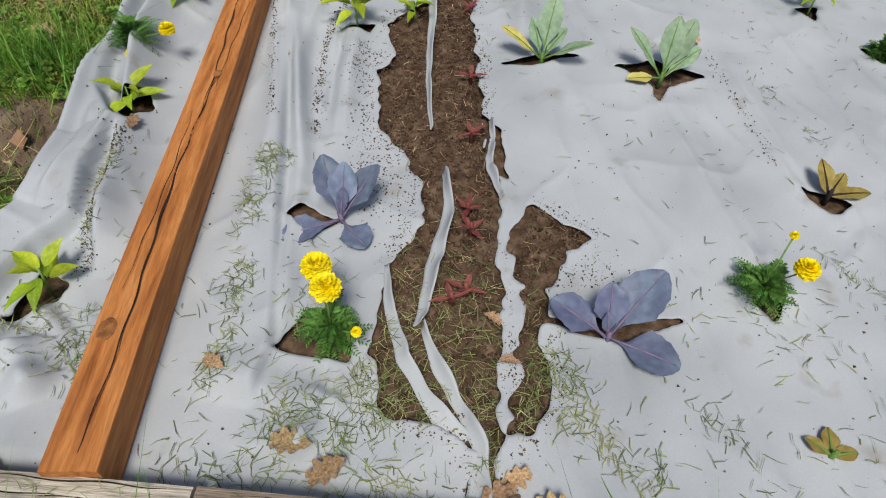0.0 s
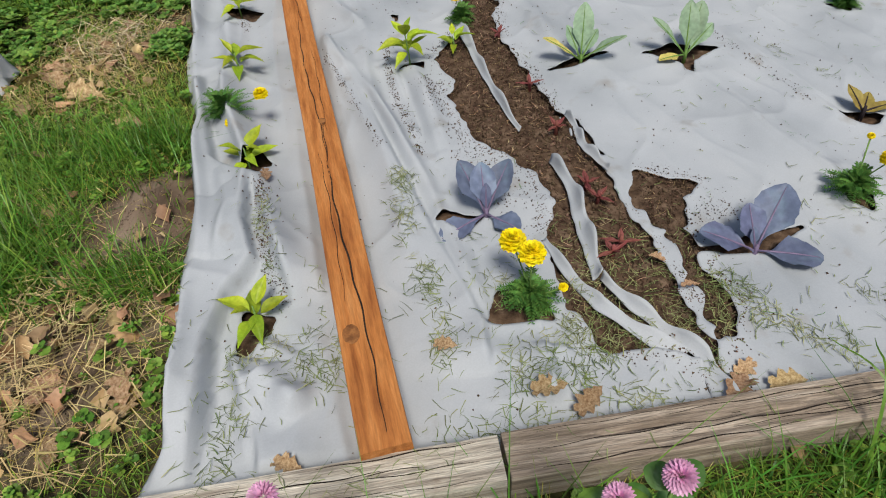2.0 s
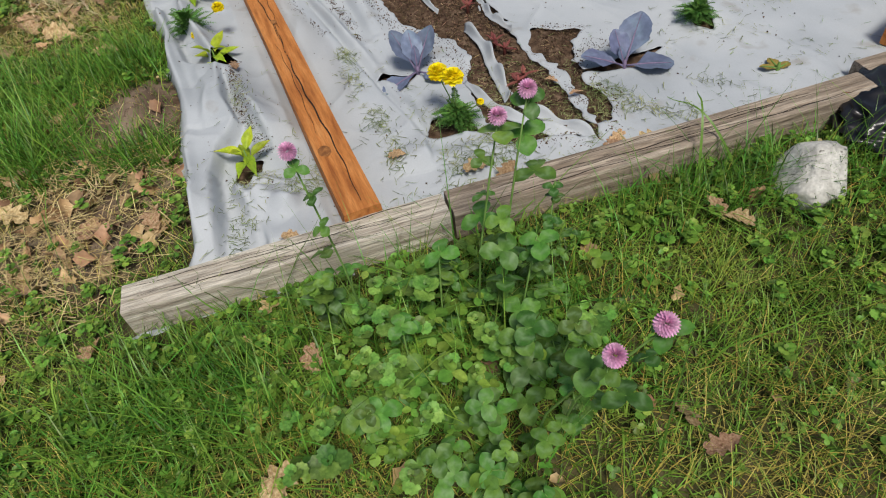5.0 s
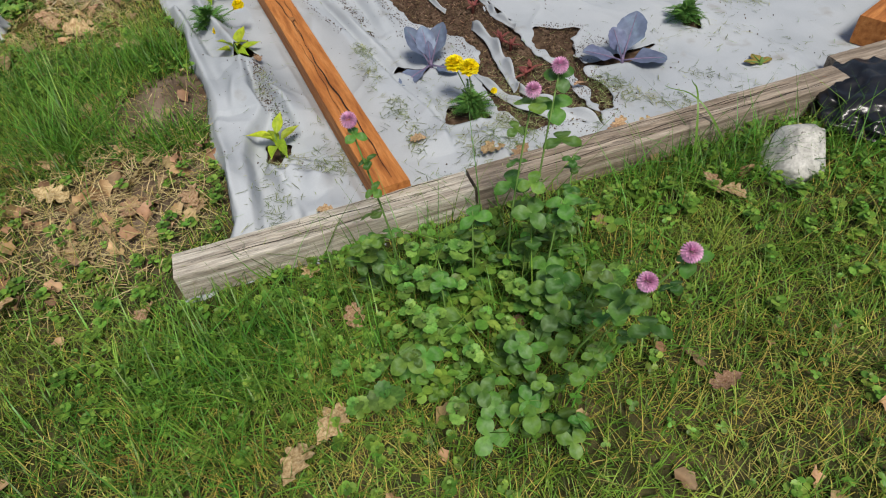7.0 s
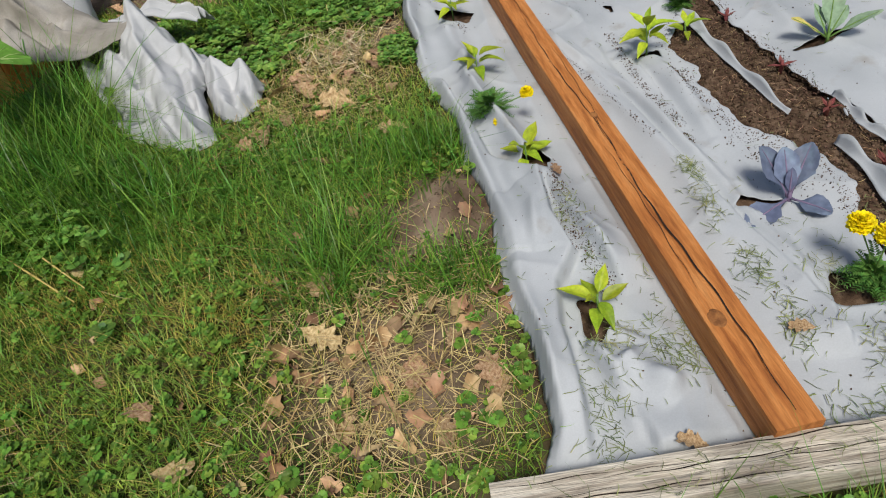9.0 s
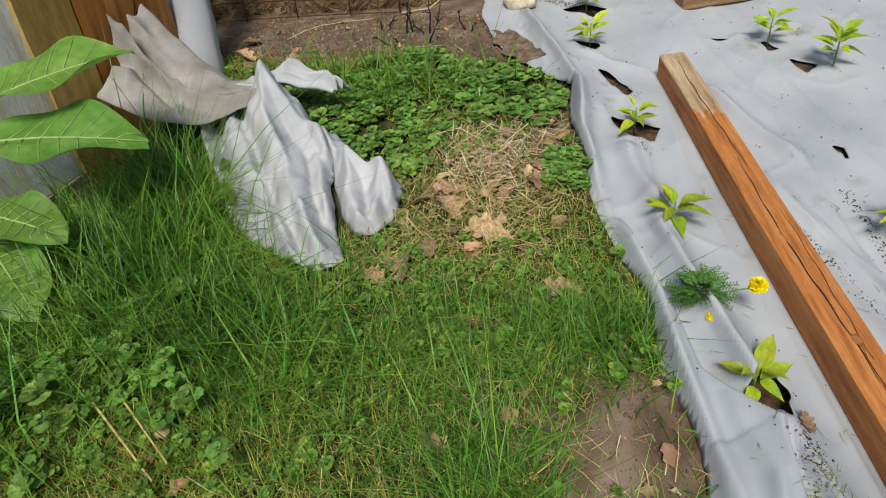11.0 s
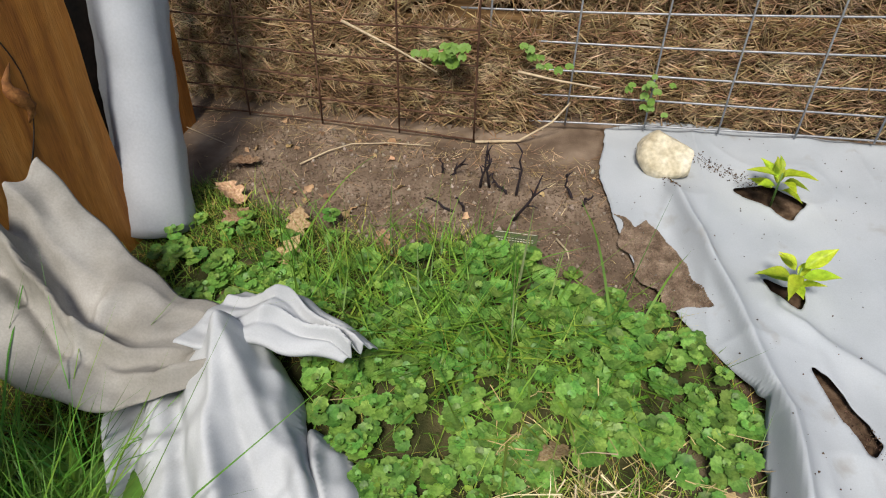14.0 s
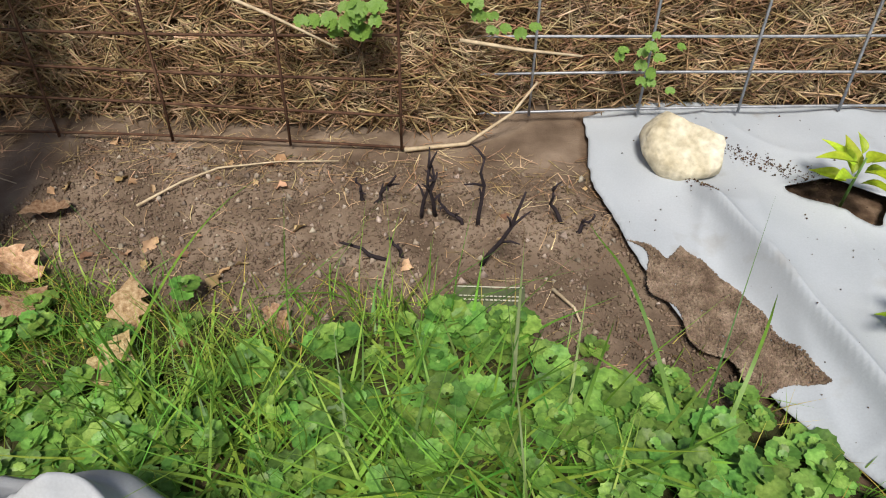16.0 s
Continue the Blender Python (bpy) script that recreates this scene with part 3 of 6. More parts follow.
# ---- landscape fabric sheet ----
def relax_rim(P, q, rounds):
    """Smooths the free edges of a sheet of quads in place."""
    e = np.concatenate([q[:, [0, 1]], q[:, [1, 2]], q[:, [2, 3]], q[:, [3, 0]]])
    e.sort(1)
    ue, cnt = np.unique(e, axis=0, return_counts=True)
    rim = ue[cnt == 1]
    for _ in range(rounds):
        acc, num = np.zeros_like(P), np.zeros(len(P))
        for a, b in ((0, 1), (1, 0)):
            np.add.at(acc, rim[:, a], P[rim[:, b]])
            np.add.at(num, rim[:, a], 1)
        m = num > 0
        P[m] = 0.5 * P[m] + 0.5 * acc[m] / num[m][:, None]


def fabric_sheet():
    d = 0.0065
    xs, ys = np.arange(-1.52, 2.24, d), np.arange(0.68, 4.42, d)
    X, Y = np.meshgrid(xs, ys)
    jx, jy = X + 0.006 * ripple(X, Y, 60, seed=1), Y + 0.006 * ripple(X, Y, 55, seed=8)
    keep = inside(SHEET, X + 0.012 * ripple(X, Y, 12, seed=7), Y)
    rag = 0.022 * ripple(jx, jy, 30, seed=12) + 0.012 * ripple(jx, jy, 85, seed=4)
    for poly in (TEAR, TEAR_B):
        keep &= ~inside(poly, jx + rag, jy - rag)
    for poly in HOLES:
        keep &= ~inside(poly, jx, jy)
    Z = cloth_z(X, Y)
    lift = np.zeros_like(Z)
    for poly in HOLES + [TEAR, TEAR_B]:
        dd, _ = near(poly + poly[:1], X, Y)
        lift += 0.005 * np.exp(-(dd / 0.02) ** 2) * (0.6 + 0.6 * ripple(X, Y, 18, seed=3))
    Z = Z + lift
    n = len(xs)
    ids = np.arange(X.size).reshape(X.shape)
    ok = keep[:-1, :-1] & keep[:-1, 1:] & keep[1:, 1:] & keep[1:, :-1]
    q = np.stack([ids[:-1, :-1], ids[:-1, 1:], ids[1:, 1:], ids[1:, :-1]], -1)[ok]
    used = np.unique(q)
    remap = np.full(X.size, -1)
    remap[used] = np.arange(len(used))
    q = remap[q]
    P = np.stack([X, Y, Z], -1).reshape(-1, 3)[used]
    relax_rim(P, q, 3)
    me = mesh_of("landscape_fabric", P, q)
    ob = thing("landscape_fabric", me, M_CLOTH, "pale grey landscape fabric sheet, torn and wrinkled over the bed", "fabric")
    sol = ob.modifiers.new("thickness", "SOLIDIFY")
    sol.thickness, sol.offset = 0.0022, -1
    return ob


fabric_sheet()


def ribbon(name, line, widths, label, curl=0.02, material=None, n=40, zoff=0.02, seed=0):
    """A narrow torn strip of fabric lying along a line, curled up at one edge."""
    pts = np.array(line, float)
    seg = np.concatenate([[0], np.cumsum(np.hypot(*np.diff(pts, axis=0).T))])
    s = np.linspace(0, seg[-1], n)
    x, y = np.interp(s, seg, pts[:, 0]), np.interp(s, seg, pts[:, 1])
    dx, dy = np.gradient(x), np.gradient(y)
    k = np.hypot(dx, dy)
    nxn, nyn = -dy / k, dx / k
    w = np.interp(s, np.linspace(0, seg[-1], len(widths)), widths)
    V, m = [], 6
    for i in range(n):
        for j in range(m):
            a = j / (m - 1) - 0.5
            wob = 0.004 * math.sin(i * 0.21 + seed) + 0.001 * math.sin(i * 0.9 + seed)
            V.append((x[i] + nxn[i] * (w[i] * a + wob), y[i] + nyn[i] * (w[i] * a + wob), zoff + curl * (a + 0.5) ** 2 * (1 + 0.5 * math.sin(i * 0.5 + seed)) + 0.003 * math.sin(i * 0.3)))
    q = [(i * m + j, i * m + j + 1, (i + 1) * m + j + 1, (i + 1) * m + j) for i in range(n - 1) for j in range(m - 1)]
    ob = thing(name, mesh_of(name, V, q), material or M_CLOTH, label, "fabric", "torn fabric strips")
    sol = ob.modifiers.new("thickness", "SOLIDIFY")
    sol.thickness = 0.002
    return ob


STRIP = "narrow torn strip of pale grey landscape fabric on the soil"
ribbon("fabric_strip", [(0.38, 1.67), (0.42, 1.53), (0.425, 1.39), (0.42, 1.22)], (0.008, 0.03, 0.035, 0.02), STRIP, 0.03)
ribbon("fabric_strip", [(0.43, 1.22), (0.47, 1.16), (0.52, 1.10), (0.585, 1.0), (0.61, 0.88)], (0.008, 0.026, 0.022, 0.03, 0.05), STRIP, 0.02, seed=2)
ribbon("fabric_strip", [(0.325, 1.36), (0.36, 1.24), (0.41, 1.14), (0.49, 1.06), (0.56, 1.0)], (0.01, 0.022, 0.028, 0.026, 0.05), STRIP, 0.015, seed=4)
ribbon("fabric_strip", [(0.16, 2.55), (0.21, 2.25), (0.31, 1.83)], (0.03, 0.02, 0.008), STRIP, 0.025, seed=5)
ribbon("fabric_strip", [(0.46, 1.90), (0.49, 1.72), (0.53, 1.62)], (0.008, 0.02, 0.01), STRIP, 0.02, seed=6)
ribbon("fabric_flap", [(-0.60, 0.605), (-0.38, 0.632), (-0.08, 0.675)], (0.02, 0.05, 0.045, 0.015), "pale grey fabric edge tucked under the front timber", 0.012, zoff=-0.014, seed=7)
ribbon("fabric_flap", [(0.50, 0.735), (0.62, 0.757)], (0.012, 0.03, 0.012), "pale grey fabric edge tucked under the front timber", 0.008, zoff=-0.016, seed=8)


# ---- timbers ----
def timber(name, a, yaw, length, size, z0, mats, label, cracks=(), old_from=9.0, group="", seed=0):
    """A squared timber from the point a along a heading, with rounded arrises, drying cracks and knots cut into its faces."""
    r = np.random.RandomState(seed)
    ny_, per = int(length / 0.012), 10
    hw = size / 2
    ring = []
    for side in range(4):
        for k in range(per):
            s = -1 + 2 * k / per
            p = (s, -1) if side == 0 else (1, s) if side == 1 else (-s, 1) if side == 2 else (-1, -s)
            p = np.array(p, float)
            rr = 0.90
            c = np.clip(p, -rr, rr)
            dlt = p - c
            nrm = np.hypot(*dlt)
            ring.append(c + (dlt / nrm * (1 - rr) if nrm > 0 else 0))
    ring = np.array(ring) * hw
    m = len(ring)
    V, old = [], []
    for i in range(ny_ + 1):
        y = length * i / ny_
        warp = 0.0015 * math.sin(y * 5 + seed)
        for j, (px, pz) in enumerate(ring):
            q = 0.0
            top = pz > 0.55 * hw
            sidef = abs(px) > 0.9 * hw
            for (c0, y0, y1, amp, dep) in cracks:
                if y0 < y < y1 and top:
                    cx = c0 * hw + amp * math.sin(y * 7 + c0 * 9) + 0.0015 * math.sin(y * 41)
                    g = abs(px - cx)
                    if g < 0.0065:
                        q = max(q, dep * (1 - g / 0.0065) * min(1, (y - y0) * 12, (y1 - y) * 12))
            grain = 0.0006 * math.sin(px * 900 + 3 * math.sin(y * 3)) if top else 0
            V.append((px + warp, y, pz + hw - q + grain + r.uniform(-1, 1) * 0.0003))
    F = [(i * m + j, i * m + (j + 1) % m, (i + 1) * m + (j + 1) % m, (i + 1) * m + j) for i in range(ny_) for j in range(m)]
    me = bpy.data.meshes.new(name)
    me.from_pydata(V, [], F + [tuple(range(m))[::-1], tuple(ny_ * m + k for k in range(m))])
    me.update()
    for mt in mats:
        me.materials.append(mt)
    if len(mats) > 1:
        for p in me.polygons:
            yy = p.center.y + 0.05 * math.sin(p.center.x * 200) + 0.03 * math.sin(p.center.z * 150 + p.center.y * 40)
            p.material_index = 1 if (yy > old_from and (p.center.z > 0.93 * size or p.center.y > length - 0.002)) else 0
    ob = new(name, me)
    ob.matrix_basis = pose(a[0], a[1], z0, 0, 0, yaw)
    return tagged(ob, label, "timber", group)


def crack_part(parent, pts, width, z):
    """The dark open line at the bottom of a drying crack."""
    V, F = [], []
    n = len(pts)
    for i, (x, y) in enumerate(pts):
        w = width * (0.3 + 0.7 * math.sin(math.pi * (i + 0.5) / n))
        V += [(x - w, y, z), (x + w, y, z)]
        if i:
            F.append((2 * i - 2, 2 * i - 1, 2 * i + 1, 2 * i))
    part("crack", mesh_of("crack", V, F), M_GAP, parent, "dark open drying crack")


def knot_part(parent, x, y, z, r, label="dark round knot"):
    V = [(x, y, z + 0.0012)]
    n = 18
    for rad, h in ((0.45, 0.0009), (0.75, 0.0016), (1.0, 0.0002)):
        for k in range(n):
            t = 2 * math.pi * k / n
            V.append((x + r * rad * 0.8 * math.cos(t), y + r * rad * 1.15 * math.sin(t), z + h))
    T = [(0, 1 + k, 1 + (k + 1) % n) for k in range(n)]
    Q = [(1 + a * n + k, 1 + (a + 1) * n + k, 1 + (a + 1) * n + (k + 1) % n, 1 + a * n + (k + 1) % n) for a in range(2) for k in range(n)]
    part("knot", mesh_of("knot", V, T, Q), M_KNOT, parent, label)


M_KNOT = surface("timber knot", ((0.13, 0.05, 0.015), (0.25, 0.10, 0.03), (0.36, 0.16, 0.05)), 60, 0.7, 0.4, 200)


def wander(c, y0, y1, amp, n=60, ph=0):
    return [(c + amp * math.sin(7 * (y0 + (y1 - y0) * i / n) + ph) + 0.002 * math.sin(43 * (y0 + (y1 - y0) * i / n) + ph), y0 + (y1 - y0) * i / n) for i in range(n + 1)]


BW = 0.094
beam = timber("long_timber", (-0.0335, 0.782), 13.1, 2.44, BW, 0.014, [M_BEAM, M_BEAM_OLD],
              "orange-brown stained square timber with long drying cracks", [(0.15, 0.02, 1.6, 0.006, 0.007), (-0.35, 0.0, 0.55, 0.004, 0.004), (0.1, 1.5, 2.4, 0.006, 0.005)], old_from=2.02, seed=3)
crack_part(beam, wander(0.004, 0.03, 1.05, 0.006), 0.0022, 0.014 + BW - 0.0135)
crack_part(beam, wander(-0.003, 0.85, 1.75, 0.006, ph=1), 0.0017, 0.014 + BW - 0.0135)
crack_part(beam, wander(0.006, 1.7, 2.42, 0.005, ph=2), 0.0012, 0.014 + BW - 0.0135)
crack_part(beam, wander(-0.018, 0.35, 0.9, 0.004, ph=3), 0.0010, 0.014 + BW - 0.0135)
crack_part(beam, wander(0.022, 1.0, 1.5, 0.004, ph=4), 0.0010, 0.014 + BW - 0.0135)
knot_part(beam, -0.022, 0.262, BW, 0.022)
knot_part(beam, 0.010, 1.055, BW, 0.014)
beam2 = timber("short_timber", (-0.52, 3.785), -72.0, 1.3, BW, 0.02, [M_BEAM_BROWN], "brown square timber lying on the fabric near the fence", [(0.2, 0.1, 1.2, 0.005, 0.004)], seed=5)
board_a = timber("front_timber", (0.165, FRONT(0.165) - 0.043), 90 + 7.5 - 0.0, 0.768, 0.086, 0.0, [M_GREY], "pale weathered grey edging timber along the bed front", [(0.1, 0.05, 0.6, 0.004, 0.004), (-0.4, 0.2, 0.75, 0.003, 0.003)], group="bed edging timbers", seed=8)
board_b = timber("front_timber", (0.172, FRONT(0.172) - 0.043), -90 + 7.5, 1.16, 0.088, 0.002, [M_GREYB], "brownish weathered edging timber along the bed front", [(-0.2, 0.1, 1.0, 0.006, 0.008), (0.4, 0.3, 1.1, 0.003, 0.004)], group="bed edging timbers", seed=11)
crack_part(board_b, wander(-0.009, 0.15, 0.95, 0.006), 0.002, 0.0855)
crack_part(board_b, wander(0.02, 0.4, 1.1, 0.003, ph=2), 0.0012, 0.0875)
crack_part(board_a, wander(0.006, 0.1, 0.6, 0.004), 0.0014, 0.0835)
for i in range(9):
    a0 = 0.04 + 0.17 * (i % 4)
    crack_part(board_a, wander(-0.033 + 0.0085 * i, a0, min(0.74, a0 + 0.18 + 0.05 * (i % 3)), 0.0015, 30, i), 0.0006 + 0.0004 * (i % 3), 0.0868)
    crack_part(board_b, wander(-0.035 + 0.0085 * i, a0 * 1.4, min(1.12, a0 * 1.4 + 0.30 + 0.08 * (i % 3)), 0.0015, 30, i), 0.0006 + 0.0004 * (i % 3), 0.0888)
knot_part(board_b, 0.01, 1.09, 0.086, 0.026, "grey oval knot")
side_a = timber("side_timber", (1.36, 0.985), -82, 1.0, 0.088, -0.01, [M_GREYB], "brown weathered timber running on past the bag", [], seed=12)
side_b = timber("orange_timber", (1.56, 1.12), -60, 0.9, 0.094, 0.02, [M_BEAM], "orange-brown stained timber end on the fabric", [], seed=13)


# ---- fence and straw bales ----
def bale(x, y, yaw, z, length=0.92, depth=0.42, height=0.36, seed=0):
    r = np.random.RandomState(seed)
    root = base("straw_bale", pose(x, y + 0.16 * z, z, -9, 0, yaw), "weathered brown straw bale packed behind the wire fence", "bale", "straw bales")
    nx_, nz_ = 60, 26
    V = []
    for i in range(nz_ + 1):
        for j in range(nx_ + 1):
            u, v = j / nx_ * length, i / nz_ * height
            bulge = 0.035 * (1 - (2 * i / nz_ - 1) ** 4) * (1 - (2 * j / nx_ - 1) ** 8)
            lump = 0.014 * ripple(u * 1.0 + seed, v * 1.8, 22, seed=seed) + 0.010 * r.uniform(-1, 1)
            V.append((u, -bulge - lump, v))
    m = nx_ + 1
    F = [(i * m + j, i * m + j + 1, (i + 1) * m + j + 1, (i + 1) * m + j) for i in range(nz_) for j in range(nx_)]
    b0 = len(V)
    V += [(0, depth, 0), (length, depth, 0), (length, depth, height), (0, depth, height)]
    tl, tr = nz_ * m, nz_ * m + nx_
    me = bpy.data.meshes.new("bale_body")
    me.from_pydata(V, [], F + [(b0 + 1, b0, b0 + 3, b0 + 2), tuple(range(tl, tr + 1)) + (b0 + 2, b0 + 3),
                               (0, tl, b0 + 3, b0), (nx_, b0 + 1, b0 + 2, tr)])
    me.update()
    # Dark core; its colour carries the shade seen between the loose stalks.
    part("bale_body", me, M_BALE_SHADE, root)
    n = 5200
    tv = np.array([(-0.0011, 0, 0), (0.0011, 0, 0), (0, 0, 0.0012), (-0.0008, 1, 0), (0.0008, 1, 0), (0, 1, 0.0009)])
    tq = np.array([(0, 1, 4, 3), (1, 2, 5, 4), (2, 0, 3, 5)])
    L = r.uniform(0.03, 0.05 + 0.09 * r.rand(n), n)
    ang = r.normal(0, 0.75, n)
    flip = r.rand(n) < 0.5
    ang = np.where(flip, ang, ang + math.pi)
    out = r.normal(0.10, 0.22, n)
    d = np.stack([np.cos(ang) * np.cos(out), -np.sin(out), np.sin(ang) * np.cos(out)], 1)
    up = np.tile([0.0, -1.0, 0.05], (n, 1))
    sidev = np.cross(d, up)
    sidev /= np.linalg.norm(sidev, axis=1)[:, None]
    up = np.cross(sidev, d)
    th = r.uniform(0.7, 2.5, n)[:, None]
    M = np.stack([sidev * th, d * L[:, None], up * th], 2)
    u, v = r.uniform(0, length, n), height * r.beta(1.1, 1.1, n)
    bul = 0.035 * (1 - (2 * v / height - 1) ** 4) * (1 - (2 * u / length - 1) ** 8)
    P = np.stack([u, -bul - r.uniform(0.0, 0.02, n), v], 1)
    sv, sf = spread(tv, [tq], M, P)
    part("straw", mesh_of("straw", sv, *sf), M_STRAW, root, "loose pale straw stalks", kind="stuff", smooth=False)
    return root


FA = ((-3.15, 3.83), (-1.86, 3.90))
FB = ((-1.95, 3.975), (-0.40, 4.20))
ya = math.degrees(math.atan2(0.07, 1.29))
yb = math.degrees(math.atan2(0.225, 1.55))
k = 0
for row in range(2):
    for i in range(2):
        o = -0.35 * row
        bale(-3.55 + o + i * 0.93, 3.865 + 0.05 * i + 0.02 * row, ya, 0.0 + 0.36 * row, seed=20 + k)
        k += 1
    for i in range(2):
        bale(-1.74 + i * 0.93 + o * 0.6, 4.07 + 0.135 * i + 0.02 * row, yb, 0.0 + 0.36 * row, seed=40 + k)
        k += 1


def wire_panel(name, a, b, z0, mat, label, rows, stays):
    root = base(name, pose(0, 0, 0), label, "fence", "wire fence panels")
    ax, ay = a
    bx, by = b
    for i, z in enumerate(rows):
        pts = [(ax + (bx - ax) * t, ay + (by - ay) * t + 0.16 * z, z0 + z + 0.012 * math.sin(3 * t + i)) for t in np.linspace(0, 1, 14)]
        part("wire", tube_mesh("wire", pts, 0.0034, 6), mat, root)
    for t in stays:
        x, y = ax + (bx - ax) * t, ay + (by - ay) * t
        pts = [(x + 0.01 * s, y - 0.005 + 0.16 * (rows[-1] - rows[0]) * s, z0 + rows[0] + (rows[-1] - rows[0]) * s) for s in np.linspace(0, 1, 5)]
        part("stay", tube_mesh("stay", pts, 0.0034, 6), mat, root)
    return root


wire_panel("wire_panel", (FA[0][0], FA[0][1] - 0.075), (FA[1][0], FA[1][1] - 0.055), 0.012, M_RUST, "rusty welded wire panel against the straw bales", (0, 0.087, 0.172, 0.26, 0.36, 0.47, 0.6), (0.12, 0.34, 0.565, 0.79, 0.995))
wire_panel("wire_panel", (FB[0][0], FB[0][1] - 0.04), (FB[1][0], FB[1][1] - 0.02), 0.03, M_WIRE, "grey galvanised wire panel against the straw bales", (0, 0.09, 0.18, 0.28, 0.38, 0.5, 0.62), (0.06, 0.235, 0.40, 0.55, 0.70, 0.85, 0.99))

# green steel post
post = base("fence_post", pose(-0.47, 4.17, 0, -4, 13, 8), "dark green steel fence post leaning by the fabric", "post")
for w, dpt in ((0.036, 0.004), (0.004, 0.034)):
    bm = bmesh.new()
    bmesh.ops.create_cube(bm, size=1)
    bmesh.ops.scale(bm, vec=(w, dpt, 1.1), verts=bm.verts)
    bmesh.ops.translate(bm, vec=(0, 0 if w > 0.01 else -0.019, 0.53), verts=bm.verts)
    bmesh.ops.bevel(bm, geom=bm.edges[:], offset=0.0008, segments=1)
    me = bpy.data.meshes.new("flange")
    bm.to_mesh(me)
    bm.free()
    part("flange", me, M_POST, post, smooth=False)
for i in range(9):
    part("stud", tube_mesh("stud", [(0, -0.034, 0.1 + i * 0.1), (0, -0.044, 0.1 + i * 0.1)], 0.006, 6), M_POST, post)


# ---- plank wall and roll ----
def plank(name, y0, y1, x, z0, z1, mat, label, thick=0.03, lean=0.0, bow=0.002, seed=0):
    bm = bmesh.new()
    nz, nyy = 24, 6
    V = [[bm.verts.new((thick / 2 + bow * math.sin(seed + 2.5 * i / nz * 3) + 0.001 * math.sin(j * 2 + i), y0 + (y1 - y0) * j / nyy + 0.003 * math.sin(i * 0.7 + seed) * (1 if j in (0, nyy) else 0), z0 + (z1 - z0) * i / nz)) for j in range(nyy + 1)] for i in range(nz + 1)]
    for i in range(nz):
        for j in range(nyy):
            bm.faces.new((V[i][j], V[i][j + 1], V[i + 1][j + 1], V[i + 1][j]))
    ext = bmesh.ops.extrude_face_region(bm, geom=bm.faces[:])
    for e in ext["geom"]:
        if isinstance(e, bmesh.types.BMVert):
            e.co.x -= thick
    bmesh.ops.recalc_face_normals(bm, faces=bm.faces)
    me = bpy.data.meshes.new(name)
    bm.to_mesh(me)
    bm.free()
    ob = thing(name, me, mat, label, "plank", "shed wall planks", smooth=False)
    ob.matrix_basis = pose(x, y0, 0, -9.3, lean, 0) @ pose(0, -y0, 0)
    return ob


plank("white_plank", 1.55, 2.335, -2.715, 0.20, 1.12, M_WHITE, "white-painted upright shed board, peeling", seed=1)
plank("grey_plank", 1.55, 2.335, -2.705, 0.0, 0.196, M_GREYB, "weathered grey board at the foot of the shed wall", seed=6)
plank("ochre_plank", 2.345, 2.585, -2.70, 0.0, 1.12, M_OCHRE, "glossy ochre upright shed board", seed=2)
pl = plank("orange_plank", 2.60, 3.12, -2.70, 0.0, 1.12, M_PLANK, "orange-brown upright shed board with a dark knot", seed=3)
plank("brown_post", 3.60, 3.70, -2.93, 0.0, 1.12, M_PLANK, "reddish-brown upright post at the fence corner", thick=0.07, seed=4)
# Added sheet, near black, so the shade in the board gaps is painted.
plank("gap_shade_sheet", 1.5, 3.3, -2.80, 0.0, 1.12, M_GAP, "near-black sheet added behind the shed boards as gap shade", seed=5)
bm_r = [(-0.006 + 0.004 * math.sin(i * 1.3), 2.92 + 0.018 * math.sin(i * 0.9), 0.55 + 0.018 * i) for i in range(9)]
part("knot", tube_mesh("knot", [(0.013, y, z) for x, y, z in bm_r], [0.004, 0.012, 0.018, 0.02, 0.02, 0.016, 0.012, 0.007, 0.003], 8), M_KNOT, pl, "dark splintered knot")
part("split", tube_mesh("split", [(0.0155, 2.86 + 0.09 * math.sin(i * 0.25), 0.42 + 0.035 * i) for i in range(16)], 0.0022, 5), M_GAP, pl, "dark split in the grain")


def fabric_roll():
    a, b = Vector((-2.66, 3.18, 0.0)), Vector((-2.74, 3.66, 1.10))
    ax = (b - a).normalized()
    s = ax.cross(Vector((0, 0, 1))).normalized()
    t = ax.cross(s)
    n, rings = 36, 40
    V, F = [], []
    for i in range(rings + 1):
        c = a.lerp(b, i / rings)
        for k in range(n):
            th = 2 * math.pi * k / n
            r = 0.098 + 0.003 * math.sin(3 * th + i * 0.25) + 0.0025 * math.sin(i * 0.9 + 2 * th) + 0.0015 * math.sin(i * 2.3 + 5 * th) - (0.004 if k == 0 else 0)
            V.append(c + s * (r * math.cos(th)) + t * (r * math.sin(th)))
    for i in range(rings):
        for k in range(n):
            F.append((i * n + k, i * n + (k + 1) % n, (i + 1) * n + (k + 1) % n, (i + 1) * n + k))
    me = bpy.data.meshes.new("fabric_roll")
    me.from_pydata(V, [], F + [tuple(range(n))[::-1], tuple(rings * n + k for k in range(n))])
    me.update()
    thing("fabric_roll", me, M_ROLL, "upright blue-grey roll of landscape fabric leaning at the corner", "roll")


fabric_roll()


